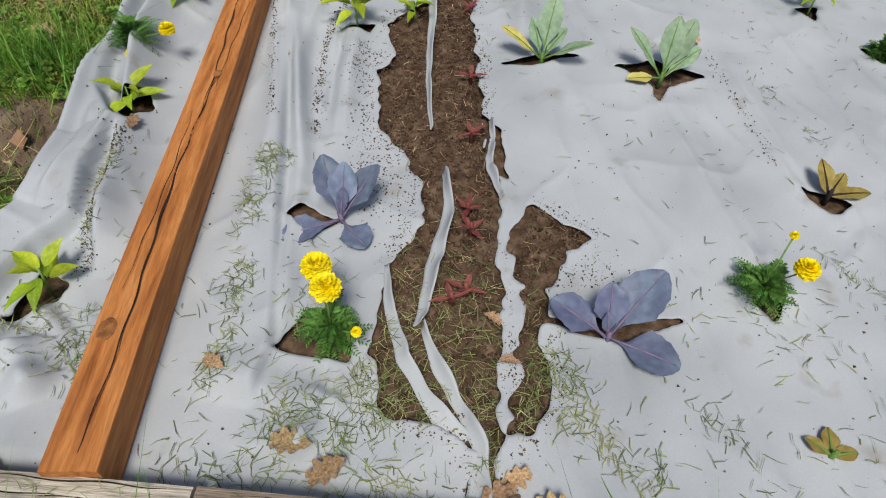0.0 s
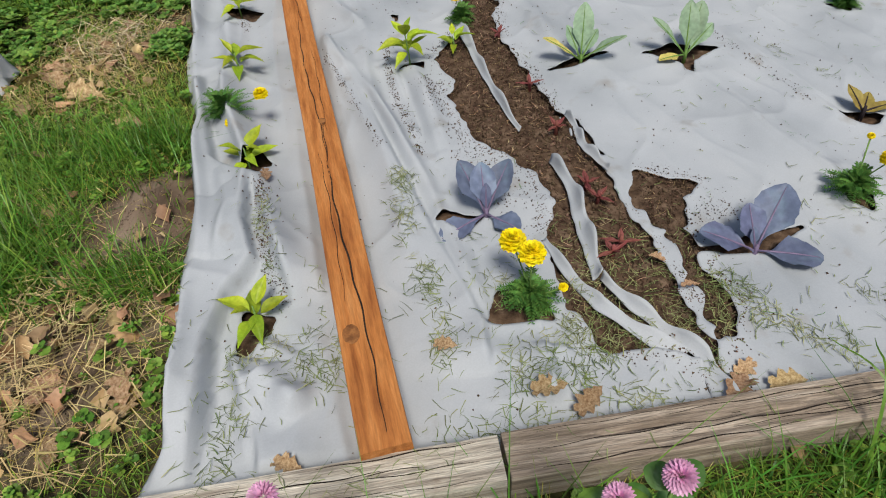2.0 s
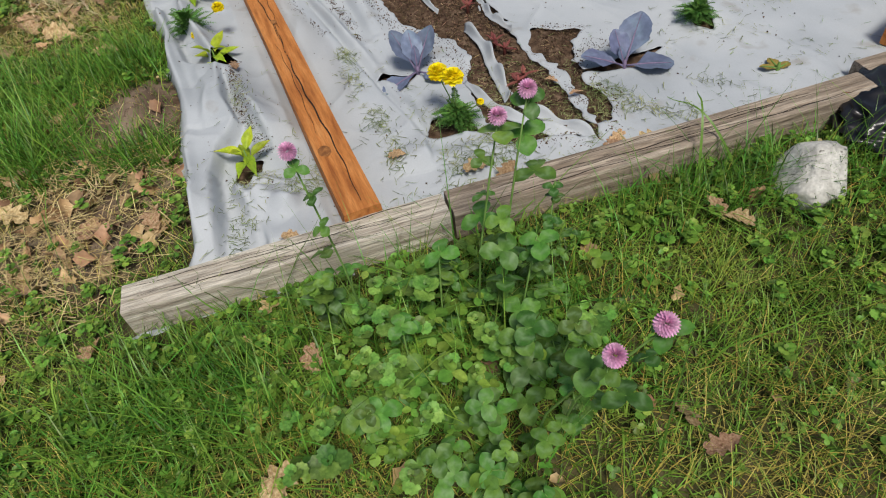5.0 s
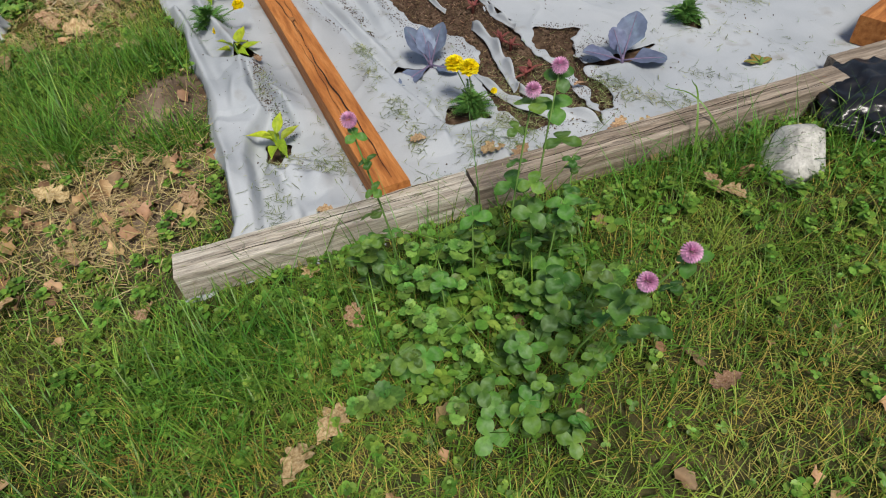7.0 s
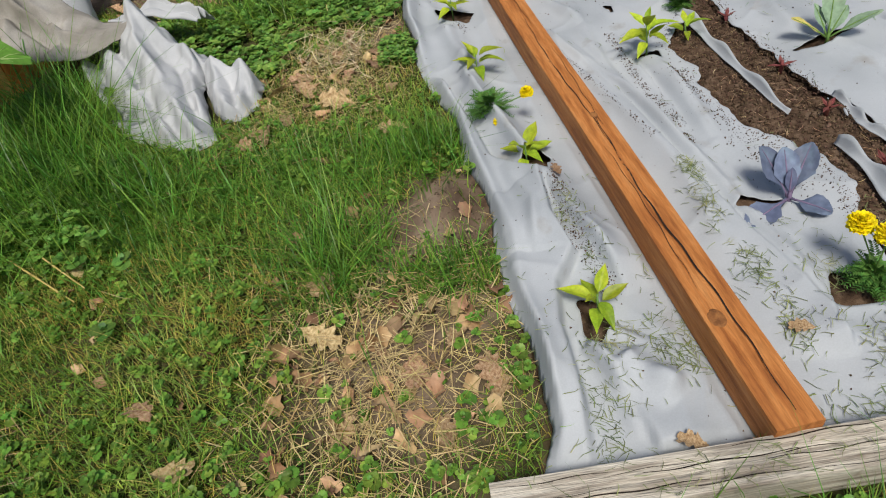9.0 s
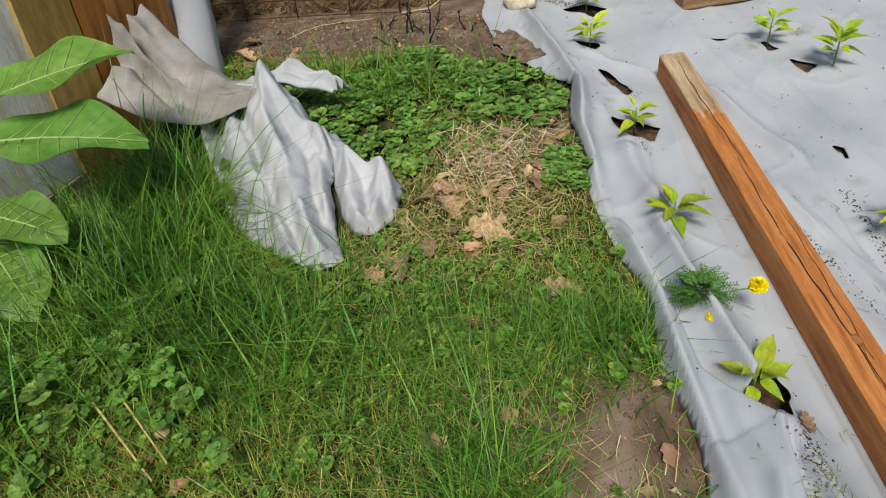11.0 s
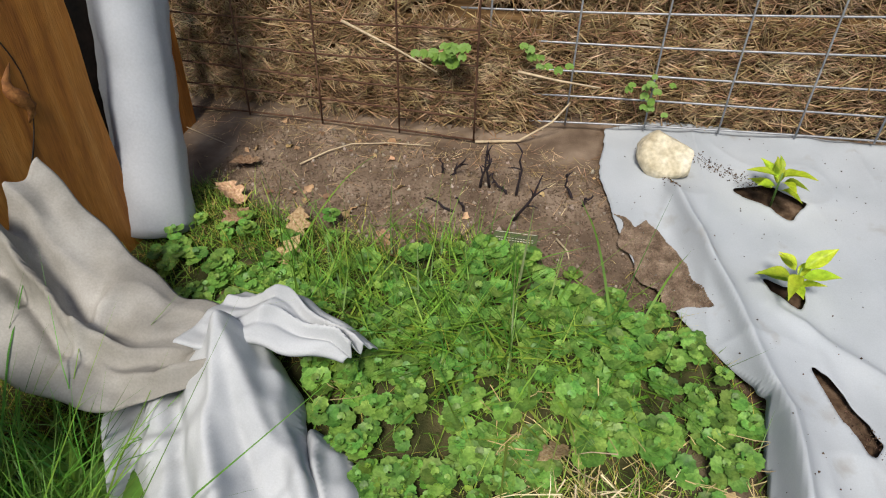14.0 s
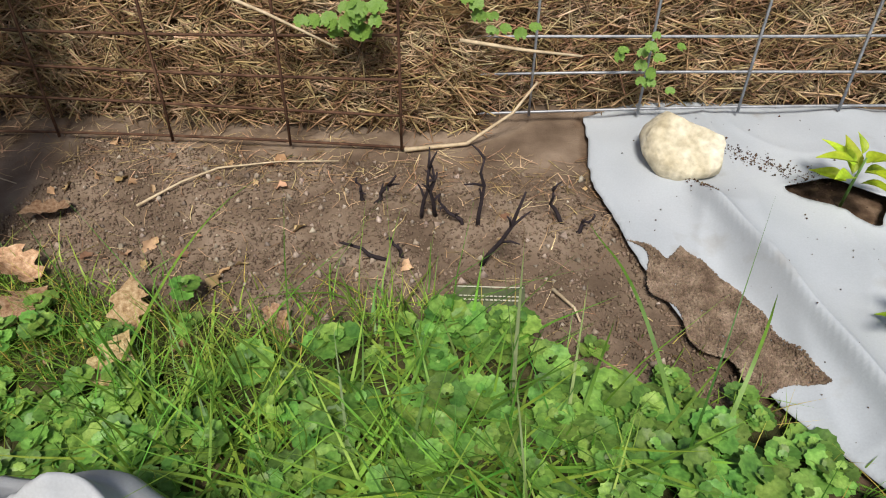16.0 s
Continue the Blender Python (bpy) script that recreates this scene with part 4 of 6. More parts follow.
# ---- fabric heap ----
def sheet_between(left, right, bulge, folds, mat, parent, name, seed, n=80, m=60):
    """A crumpled sheet spanned between two edges; folds: where across it, height, width."""
    def along(line, u):
        p = np.array(line, float)
        c = np.stack([np.interp(u, np.linspace(0, 1, len(p)), p[:, k]) for k in range(3)], 1)
        for _ in range(5):
            c[1:-1] = 0.25 * c[:-2] + 0.5 * c[1:-1] + 0.25 * c[2:]
        return c
    u = np.linspace(0, 1, n)
    A, B = along(left, u), along(right, u)
    U, S = np.meshgrid(u, np.linspace(0, 1, m), indexing="ij")
    P = A[:, None, :] * (1 - S[..., None]) + B[:, None, :] * S[..., None]
    z = P[..., 2] + bulge * np.sin(np.pi * S) ** 0.6 * (0.55 + 0.45 * np.sin(np.pi * np.clip(1.1 - U, 0, 1)))
    for i, (at_, h, w) in enumerate(folds):
        c = at_ + 0.07 * np.sin(4.2 * U + seed + 2 * i) + 0.03 * np.sin(11 * U + i)
        d = np.abs(S - c)
        z = z + 0.6 * h * (np.exp(-(d / w) ** 1.1) - 0.35 * np.exp(-((d - 0.11) / 0.06) ** 2)) * (0.5 + 0.5 * np.sin(3 * U + seed + i))
    cr = np.abs(ripple(P[..., 0] + 0.3 * z, P[..., 1], 8.5, seed=seed)) * 0.050 + 0.007 * np.abs(ripple(P[..., 0], P[..., 1], 38, seed=seed + 3))
    z = z + 0.030 * np.clip(1 - np.abs(ripple(P[..., 0] * 1.2, P[..., 1] * 0.7, 15, seed=seed + 2)) * 2.2, 0, 1) ** 1.4 * np.sin(np.pi * np.clip(S, 0.08, 0.92))
    z = z - cr * np.sin(np.pi * np.clip(S, 0.03, 0.97)) + 0.010
    P[..., 0] += 0.012 * ripple(P[..., 1], z, 30, seed=seed + 5)
    P[..., 1] += 0.012 * ripple(P[..., 0], z, 27, seed=seed + 7)
    P[..., 2] = np.maximum(z, 0.012)
    ids = np.arange(n * m).reshape(n, m)
    Q = np.stack([ids[:-1, :-1], ids[:-1, 1:], ids[1:, 1:], ids[1:, :-1]], -1).reshape(-1, 4)
    ob = part(name, mesh_of(name, P.reshape(-1, 3), Q), mat, parent)
    sol = ob.modifiers.new("thickness", "SOLIDIFY")
    sol.thickness = 0.0022
    return ob


def tent_heap(name, outline, ridges, mat, parent, seed, d=0.0075, rough=0.0012):
    """A crumpled sheet hung over ridges (points with heights, slope of the sides), its hem on the ground along the outline."""
    xs = np.arange(min(p[0] for p in outline) - 0.03, max(p[0] for p in outline) + 0.03, d)
    ys = np.arange(min(p[1] for p in outline) - 0.03, max(p[1] for p in outline) + 0.03, d)
    X, Y = np.meshgrid(xs, ys)
    wx, wy = X + 0.012 * ripple(X, Y, 17, seed=seed) + 0.004 * ripple(X, Y, 55, seed=seed + 4), Y + 0.012 * ripple(X, Y, 15, seed=seed + 2)
    keep = inside(outline, wx, wy)
    z = np.full(X.shape, 0.014)
    for line, slope in ridges:
        dist, t = near([p[:2] for p in line], wx, wy)
        h = np.interp(t, np.linspace(0, 1, len(line)), [p[2] for p in line])
        z = np.maximum(z, h - slope * np.maximum(dist - 0.004, 0) ** 0.92)
    rr = np.random.RandomState(seed)
    flat = np.zeros(X.shape)                       # flat facets meeting in sharp creases
    for _ in range(14):
        a, o = rr.uniform(0, 6.283), rr.uniform(-0.5, 0.5)
        c = (X - xs.mean()) * math.cos(a) + (Y - ys.mean()) * math.sin(a) + 0.02 * ripple(X, Y, 9, seed=rr.randint(20)) - o * 0.7
        flat = flat + rr.uniform(0.05, 0.16) * np.abs(c) * rr.choice([-1, 1])
    flat = flat - flat.mean()
    across = X * 0.845 + Y * 0.535 + 0.035 * ripple(X, Y, 6, seed=seed + 8)
    pleat = np.abs((across / 0.09 + 0.25 * ripple(X, Y, 5, seed=seed + 9)) % 1 - 0.5) * 2
    z = np.maximum(z + 0.5 * np.clip(flat, -0.06, 0.06) + 0.04 * (pleat - 0.5) * np.clip(z / 0.10, 0, 1) + 0.022 * np.clip(z / 0.08, 0, 1) * (0.5 - np.abs(ripple(X, Y, 21, seed=seed + 10))) + 0.010 * (0.5 - np.abs(ripple(X, Y, 47, count=5, seed=seed + 11))), 0.014)
    edge, _ = near(outline + outline[:1], wx, wy)
    z = z + rough * (1.2 - np.abs(ripple(X, Y, 34, seed=seed + 5)) * 1.6) + 0.008 * np.clip(1 - np.abs(ripple(X * 1.2, Y * 0.8, 9, seed=seed + 1)) * 3.0, 0, 1)
    z = 0.012 + np.maximum(z - 0.012, 0.003) * np.clip(edge / 0.03, 0.3, 1)
    for _ in range(1):
        z[1:-1, 1:-1] = 0.5 * z[1:-1, 1:-1] + 0.125 * (z[:-2, 1:-1] + z[2:, 1:-1] + z[1:-1, :-2] + z[1:-1, 2:])
    z = z + ground_z(X, Y).clip(-0.02, 0.02)
    ids = np.arange(X.size).reshape(X.shape)
    ok = keep[:-1, :-1] & keep[:-1, 1:] & keep[1:, 1:] & keep[1:, :-1]
    q = np.stack([ids[:-1, :-1], ids[:-1, 1:], ids[1:, 1:], ids[1:, :-1]], -1)[ok]
    used, inv = np.unique(q, return_inverse=True)
    P = np.stack([X + 0.16 * (z - 0.05) * ripple(X, Y, 9, seed=seed + 3), Y + 0.16 * (z - 0.05) * ripple(X, Y, 8, seed=seed + 6), z], -1).reshape(-1, 3)[used]
    q = inv.reshape(q.shape)
    relax_rim(P, q, 8)
    ob = part(name, mesh_of(name, P, q), mat, parent)
    sol = ob.modifiers.new("thickness", "SOLIDIFY")
    sol.thickness = 0.0022
    return ob


heap = base("fabric_heap", pose(0, 0, 0), "crumpled heap of grey landscape fabric trailing from the shed boards", "fabric")
HEAP_MAIN = [(-2.36, 2.62), (-2.25, 2.47), (-2.14, 2.33), (-2.00, 2.16), (-1.88, 2.09), (-1.74, 2.01), (-1.62, 1.97), (-1.545, 2.02), (-1.60, 2.12), (-1.66, 2.25), (-1.70, 2.36), (-1.74, 2.50),
             (-1.80, 2.60), (-1.92, 2.74), (-2.03, 2.84), (-2.14, 2.82), (-2.24, 2.72)]
HEAP_LOBE = [(-1.90, 2.70), (-1.82, 2.56), (-1.74, 2.44), (-1.68, 2.32), (-1.63, 2.22), (-1.56, 2.13), (-1.49, 2.14), (-1.445, 2.27), (-1.46, 2.38), (-1.56, 2.49), (-1.68, 2.58), (-1.78, 2.68)]
tent_heap("folded_sheet", HEAP_MAIN, [
    ([(-2.33, 2.61, 0.10), (-2.20, 2.44, 0.085), (-2.05, 2.24, 0.07), (-1.90, 2.13, 0.05)], 0.9),
    ([(-2.11, 2.54, 0.16), (-2.00, 2.39, 0.12), (-1.82, 2.16, 0.085), (-1.72, 2.02, 0.05)], 1.1),
    ([(-2.07, 2.74, 0.27), (-2.00, 2.58, 0.24), (-1.90, 2.42, 0.19), (-1.76, 2.20, 0.13), (-1.62, 2.03, 0.06)], 1.25),
    ([(-2.06, 2.73, 0.26), (-1.95, 2.66, 0.23), (-1.83, 2.56, 0.19), (-1.76, 2.46, 0.13)], 1.2),
    ([(-1.84, 2.54, 0.15), (-1.73, 2.34, 0.12), (-1.66, 2.18, 0.06)], 1.3),
    ([(-2.25, 2.70, 0.13), (-2.11, 2.54, 0.13)], 1.0),
    ([(-2.02, 2.36, 0.10), (-1.93, 2.34, 0.12)], 1.2)], M_CLOTH_PILE, heap, 1)
tent_heap("folded_sheet", HEAP_LOBE, [
    ([(-1.88, 2.66, 0.17), (-1.76, 2.54, 0.15), (-1.66, 2.46, 0.12), (-1.53, 2.38, 0.10), (-1.47, 2.28, 0.07)], 1.3),
    ([(-1.66, 2.46, 0.13), (-1.62, 2.30, 0.09), (-1.545, 2.17, 0.075)], 1.5),
    ([(-1.53, 2.38, 0.10), (-1.50, 2.20, 0.06)], 1.6)], M_CLOTH_PILE, heap, 4)
sheet_between([(-2.665, 2.56, 0.25), (-2.45, 2.53, 0.17), (-2.24, 2.55, 0.15), (-2.08, 2.66, 0.19)], [(-2.60, 2.93, 0.45), (-2.46, 2.89, 0.28), (-2.28, 2.86, 0.15), (-2.03, 2.87, 0.13)],
              0.035, [(0.46, 0.24, 0.035), (0.78, 0.10, 0.04), (0.18, 0.08, 0.05)], M_CLOTH_OLD, heap, "weathered_tail", 2)
sheet_between([(-2.16, 2.70, 0.22), (-1.99, 2.77, 0.19), (-1.84, 2.82, 0.12)], [(-2.16, 2.93, 0.13), (-2.00, 2.96, 0.12), (-1.80, 2.90, 0.08)], 0.05, [(0.35, 0.07, 0.05), (0.7, 0.05, 0.05)], M_CLOTH_PILE, heap, "trailing_end", 5, n=60)



# ---- stones, bag, tag ----
def stone(name, x, y, z, size, mat, label, seed, rz=0, facets=6):
    bm = bmesh.new()
    bmesh.ops.create_icosphere(bm, subdivisions=4, radius=1)
    r = np.random.RandomState(seed)
    planes = [(Vector(r.normal(0, 1, 3)).normalized(), r.uniform(0.50, 0.74)) for _ in range(facets * 2)]
    for v in bm.verts:
        p = v.co.copy()
        for nrm, d in planes:
            k = p.dot(nrm) - d
            if k > 0:
                p -= nrm * k * 0.97
        q = noise.noise(p * 2.2 + Vector((seed, 0, 0))) * 0.05 + noise.noise(p * 7) * 0.03 + noise.noise(p * 21) * 0.012
        v.co = Vector((p.x * size[0], p.y * size[1], p.z * size[2])) * (1 + q)
    me = bpy.data.meshes.new(name)
    bm.to_mesh(me)
    bm.free()
    ob = thing(name, me, mat, label, "stone")
    ob.matrix_basis = pose(x, y, z, 0, 0, rz)
    return ob


stone("granite_stone", 1.03, 0.655, 0.035, (0.130, 0.104, 0.082), M_ROCK, "pale speckled granite stone in the grass", 3, 20)
stone("limestone_rock", -1.245, 3.872, 0.052, (0.096, 0.094, 0.074), M_LIME, "buff angular limestone rock holding down the fabric corner", 9, 35)


def plastic_bag():
    bm = bmesh.new()
    bmesh.ops.create_icosphere(bm, subdivisions=5, radius=1)
    for v in bm.verts:
        p = v.co
        cr = abs(noise.noise(p * 2.3)) * 0.30 + abs(noise.noise(p * 5.5 + Vector((3, 1, 2)))) * 0.16
        s = 1.05 - cr
        v.co = Vector((p.x * 0.23 * s, p.y * 0.19 * s, max(-0.02, (p.z * 0.5 + 0.35) * 0.13 * s)))
    me = bpy.data.meshes.new("plastic_bag")
    bm.to_mesh(me)
    bm.free()
    ob = thing("plastic_bag", me, M_BAG, "glossy black crumpled plastic bag over the timber end", "bag")
    ob.matrix_basis = pose(1.40, 0.82, 0.0, 0, 0, 20)


plastic_bag()

tag_root = base("plant_tag", pose(-1.61, 3.415, 0.012, 12, 0, 6), "faded dark green plastic plant tag lying on soil", "tag")
TW, TH = 0.125, 0.05
V = [(-TW / 2 + TW * i / 12, TH * (j / 4 - 0.5) + 0.004 * math.sin(i * 0.6), 0.006 * (i / 12 - 0.5) ** 2) for j in range(5) for i in range(13)]
part("tag_face", mesh_of("tag_face", V, [(j * 13 + i, j * 13 + i + 1, (j + 1) * 13 + i + 1, (j + 1) * 13 + i) for j in range(4) for i in range(12)]), M_TAG, tag_root)
for yy, h in ((0.021, 0.0022), (0.002, 0.0025), (-0.006, 0.003)):
    for i in range(14 if h > 0.0024 else 1):
        w = 0.0055 if h > 0.0024 else 0.118
        x0 = -0.055 + i * 0.0078 if h > 0.0024 else -0.059
        part("print_bar", mesh_of("print_bar", [(x0, yy, 0.006), (x0 + w, yy, 0.006), (x0 + w, yy + h, 0.006), (x0, yy + h, 0.006)], [(0, 1, 2, 3)]), M_TAGP, tag_root, "pale printed line")


# ---- twigs and sticks ----
def twig(x, y, height, yaw, lean, seed):
    r = random.Random(seed)
    root = base("twig", pose(x, y, float(ground_z(np.array(x), np.array(y))) - 0.005, 0, lean, yaw), "blackened dead plant stalk standing in bare soil", "twig", "dead stalks")
    pts = [(0, 0, 0)]
    for i in range(1, 6):
        pts.append((pts[-1][0] + r.uniform(-0.008, 0.008), pts[-1][1] + r.uniform(-0.008, 0.008), height * i / 5))
    part("stalk", tube_mesh("stalk", pts, [0.005, 0.0045, 0.004, 0.0035, 0.003, 0.002]), M_TWIG, root)
    for i in range(r.randint(3, 5)):
        p = Vector(pts[r.randint(2, 5)])
        d = Vector((r.uniform(-1, 1), r.uniform(-1, 1), r.uniform(0.2, 1))).normalized() * height * r.uniform(0.15, 0.3)
        part("branch", tube_mesh("branch", [p, p + d * 0.5 + Vector((0, 0, 0.004)), p + d], [0.003, 0.0024, 0.0013], 5), M_TWIG, root)


for args in [(-1.91, 3.66, 0.06, 0, -5, 1), (-1.89, 3.66, 0.10, 0, 28, 2), (-1.78, 3.63, 0.14, 0, 16, 3), (-1.75, 3.64, 0.13, 0, 5, 4), (-1.66, 3.62, 0.16, 0, 0, 5),
             (-1.69, 3.62, 0.07, 0, -40, 6), (-1.64, 3.51, 0.20, 20, 26, 7), (-1.49, 3.65, 0.09, 0, -12, 8), (-1.46, 3.63, 0.05, 0, 40, 9), (-1.82, 3.50, 0.10, 10, -58, 10),
             (-1.79, 3.51, 0.05, 0, -30, 11)]:
    twig(*args)


def stick(line, r, mat, label, z=0.012, name="stick"):
    pts = [(x, y, float(ground_z(np.array(x), np.array(y))) + z + (p[2] if len(p) > 2 else 0)) for p in line for x, y in [p[:2]]]
    thing(name, tube_mesh(name, pts, [0.6 * r * (1 - 0.5 * i / (len(pts) - 1)) for i in range(len(pts))], 6), mat, label, "stick", "loose sticks")


stick([(-2.39, 3.57), (-2.33, 3.66), (-2.27, 3.72), (-2.14, 3.76), (-2.0, 3.78)], 0.005, M_STICK, "long pale straw stalk lying on bare soil")
stick([(-2.95, 3.66), (-2.70, 3.60)], 0.004, M_STICK, "thin pale straw stalk on bare soil")
stick([(-2.60, 3.38), (-2.50, 3.40)], 0.003, M_STICK, "short pale stick on bare soil")
stick([(-1.50, 3.46), (-1.46, 3.42), (-1.45, 3.39)], 0.006, M_STICK, "split pale wood sliver on soil")
stick([(-1.86, 3.84), (-1.72, 3.88), (-1.62, 3.93, 0.06), (-1.57, 3.95, 0.13)], 0.009, M_STICK, "bent pale dry stalk leaning on the wire")
stick([(-1.74, 3.92, 0.235), (-1.60, 3.93, 0.215), (-1.48, 3.94, 0.205)], 0.008, M_STICK, "pale dry stalk caught in the wire")
stick([(-2.3, 3.85, 0.38), (-2.12, 3.83, 0.32), (-1.98, 3.83, 0.25)], 0.008, M_STICK, "grey dry stalk caught in the wire")
stick([(-2.55, 2.25, 0.02), (-2.17, 1.82, 0.02)], 0.007, M_CANE_W, "straight white garden cane in tall grass", 0.05, "garden_cane")
stick([(-2.30, 1.62, 0.02), (-1.76, 1.29, 0.0)], 0.008, M_CANE, "yellow bamboo cane lying in the grass", 0.04, "garden_cane")
stick([(-2.26, 1.68, 0.03), (-1.74, 1.33, 0.0)], 0.007, M_CANE, "yellow bamboo cane lying in the grass", 0.05, "garden_cane")


# ---- vegetable plants ----
def top_z(x, y):
    return float(cloth_z(np.array([x]), np.array([y]))[0])


PEP = [leaf_shape(0.075, 0.017, lance, 8, 3, fold=0.5, droop=d, wave=0.05, seed=i) for i, d in enumerate((0.25, 0.45, 0.1))]
PEP_ME = [mesh_of("leaf", *p) for p in PEP]


def pepper(x, y, h, leaves, seed, size=1.0):
    r = random.Random(seed)
    root = base("pepper_plant", pose(x, y, 0.0, 0, 0, r.uniform(0, 360)), "young pepper plant with yellow-green leaves in a fabric slit", "plant", "pepper plants")
    tip = (r.uniform(-0.015, 0.015), r.uniform(-0.015, 0.015), h)
    part("stem", tube_mesh("stem", [(0, 0, 0), (tip[0] * 0.3, tip[1] * 0.5, h * 0.5), tip], [0.0035, 0.003, 0.002]), M_STEM, root)
    for i in range(leaves):
        u = 0.45 + 0.55 * (i + 0.5) / leaves
        p = Vector((tip[0] * u, tip[1] * u, h * u))
        yaw = i * 137.5 + r.uniform(-20, 20)
        s = size * r.uniform(0.7, 1.1) * (0.65 if i == leaves - 1 else 1)
        up = r.uniform(5, 35) + (25 if i >= leaves - 2 else 0)
        part("leaf", PEP_ME[i % 3], M_PEPPER, root, m=Matrix.Translation(p) @ pose(0, 0, 0, 0, 0, yaw) @ pose(0, 0.012, 0.004, up, r.uniform(-15, 15), 0) @ Matrix.Scale(s, 4))
    return root


for x, y, h, n, s in [(-0.47, 1.70, 0.10, 6, 1.0), (-0.34, 1.13, 0.08, 5, 1.0), (-0.02, 2.25, 0.15, 9, 1.1), (-0.93, 3.78, 0.13, 9, 1.0), (-0.90, 3.40, 0.12, 8, 0.95),
                      (-0.72, 2.76, 0.12, 7, 0.9), (-0.62, 2.27, 0.11, 7, 1.0), (-0.20, 3.41, 0.13, 8, 1.0), (0.0, 3.22, 0.16, 10, 1.1), (0.14, 2.36, 0.07, 4, 0.8), (1.40, 2.72, 0.12, 5, 1.0)]:
    pepper(x, y, h, n + 2, int(100 * x + 1000 * y) & 1023, 1.12 * s)


def marigold(x, y, heads, spread_r, h, seed, z=0.0):
    """A bushy plant of feathery leaves; heads: dx, dy, height, radius."""
    r = np.random.RandomState(seed)
    root = base("marigold", pose(x, y, z), "yellow marigold with dark feathery foliage in a fabric slit", "flower", "marigolds")
    tv, tf = leaf_shape(0.012, 0.0022, oval, 3, 1, fold=0.2, droop=0.2)
    mats, pl_ = [], []
    for k in range(84):
        yaw, el, L = r.uniform(0, 6.28), r.uniform(0.15, 1.35), r.uniform(0.6, 1.0)
        o = Vector((0, 0, h * r.uniform(0.05, 0.55)))
        d = Vector((math.cos(yaw) * math.cos(el), math.sin(yaw) * math.cos(el), math.sin(el) * 0.8))
        side = d.cross(Vector((0, 0, 1))).normalized()
        for i in range(9):
            p = o + d * (spread_r * L * (0.25 + 0.75 * i / 8)) + Vector((0, 0, -0.02 * (i / 8) ** 2))
            for sgn in (-1, 1):
                dd = (d * 0.55 + side * sgn * 0.8).normalized()
                upv = dd.cross(d).normalized() * sgn
                xx = dd.cross(upv).normalized()
                s = (1.3 - 0.7 * i / 8) * r.uniform(0.9, 1.4)
                mats.append(np.array([[xx[q] * s, dd[q] * s, upv[q] * s] for q in range(3)]))
                pl_.append(p)
    v, f = spread(tv, [tf], np.array(mats), np.array(pl_))
    part("foliage", mesh_of("foliage", v, *f), M_MARIGREEN, root, kind="stuff")
    for dx, dy, hh, rad in heads:
        c = Vector((dx, dy, hh))
        part("stem", tube_mesh("stem", [(0, 0, 0.01), (dx * 0.4, dy * 0.4, hh * 0.6), (dx, dy, hh - rad * 0.4)], [0.002, 0.0018, 0.0022], 5), M_STEM, root)
        pv, pf = leaf_shape(1.0, 0.36, spoon, 5, 2, fold=0.2, droop=0.12, wave=0.28)
        mats, pl_ = [], []
        for ring, (cnt, el, ln) in enumerate(((16, -12, 0.96), (16, 6, 1.0), (15, 22, 0.95), (14, 38, 0.86), (12, 54, 0.74), (9, 68, 0.6), (6, 80, 0.48))):
            for i in range(cnt):
                a = 2 * math.pi * (i + 0.5 * ring) / cnt + r.uniform(-0.15, 0.15)
                m3 = (Matrix.Rotation(a, 3, "Z") @ Matrix.Rotation(radians(el + r.uniform(-8, 8)), 3, "X")) * (rad * ln)
                mats.append(np.array(m3))
                pl_.append(c + Vector((0, 0, rad * 0.06 * ring - rad * 0.2)))
        v, f = spread(pv, [pf], np.array(mats), np.array(pl_))
        part("flower_head", mesh_of("flower_head", v, *f), M_MARI, root, "double yellow flower head")
    return root


marigold(0.262, 1.165, [(-0.035, 0.055, 0.165, 0.031), (0.0, 0.008, 0.172, 0.031), (0.065, -0.03, 0.10, 0.011)], 0.085, 0.12, 3)
marigold(-0.575, 1.925, [(0.121, -0.003, 0.092, 0.023), (0.026, -0.061, 0.035, 0.017)], 0.10, 0.12, 5, 0.055)
marigold(1.115, 1.47, [(0.045, -0.016, 0.14, 0.026), (0.02, 0.05, 0.16, 0.010)], 0.085, 0.11, 7)
marigold(1.59, 2.52, [], 0.08, 0.09, 9)
marigold(0.17, 2.60, [(0.0, 0.04, 0.11, 0.02), (0.03, 0.03, 0.11, 0.018), (-0.02, 0.02, 0.10, 0.018)], 0.07, 0.10, 11)


def leafy(name, x, y, specs, mat, stem_mat, label, seed, prof=spoon, droop=0.12, z=0.0, cat="plant", teeth=0.03):
    """A rosette of stalked leaves; specs: yaw, rise in degrees, length, half width, material or None."""
    root = base(name, pose(x, y, z), label, cat)
    part("stem", tube_mesh("stem", [(0, 0, 0), (0.002, 0.002, 0.03), (0, 0, 0.05)], [0.007, 0.006, 0.004]), stem_mat, root)
    for i, (yaw, rise, L, w, m2) in enumerate(specs):
        v, f = leaf_shape(L, w, prof, 14, 5, fold=0.18, droop=droop, teeth=teeth, wave=0.10, seed=seed + i)
        lf = part("leaf", mesh_of("leaf", v, f), m2 or mat, root, m=pose(0, 0, 0.03, 0, 0, yaw) @ pose(0, 0.004, 0, rise, 0, 0))
        part("midrib", tube_mesh("midrib", [(0, L * u, -droop * L * u * u + 0.001) for u in (0, 0.2, 0.4, 0.6, 0.8, 0.95)], [0.0035, 0.003, 0.0024, 0.0018, 0.0012, 0.0007], 5), stem_mat, lf)
    return root


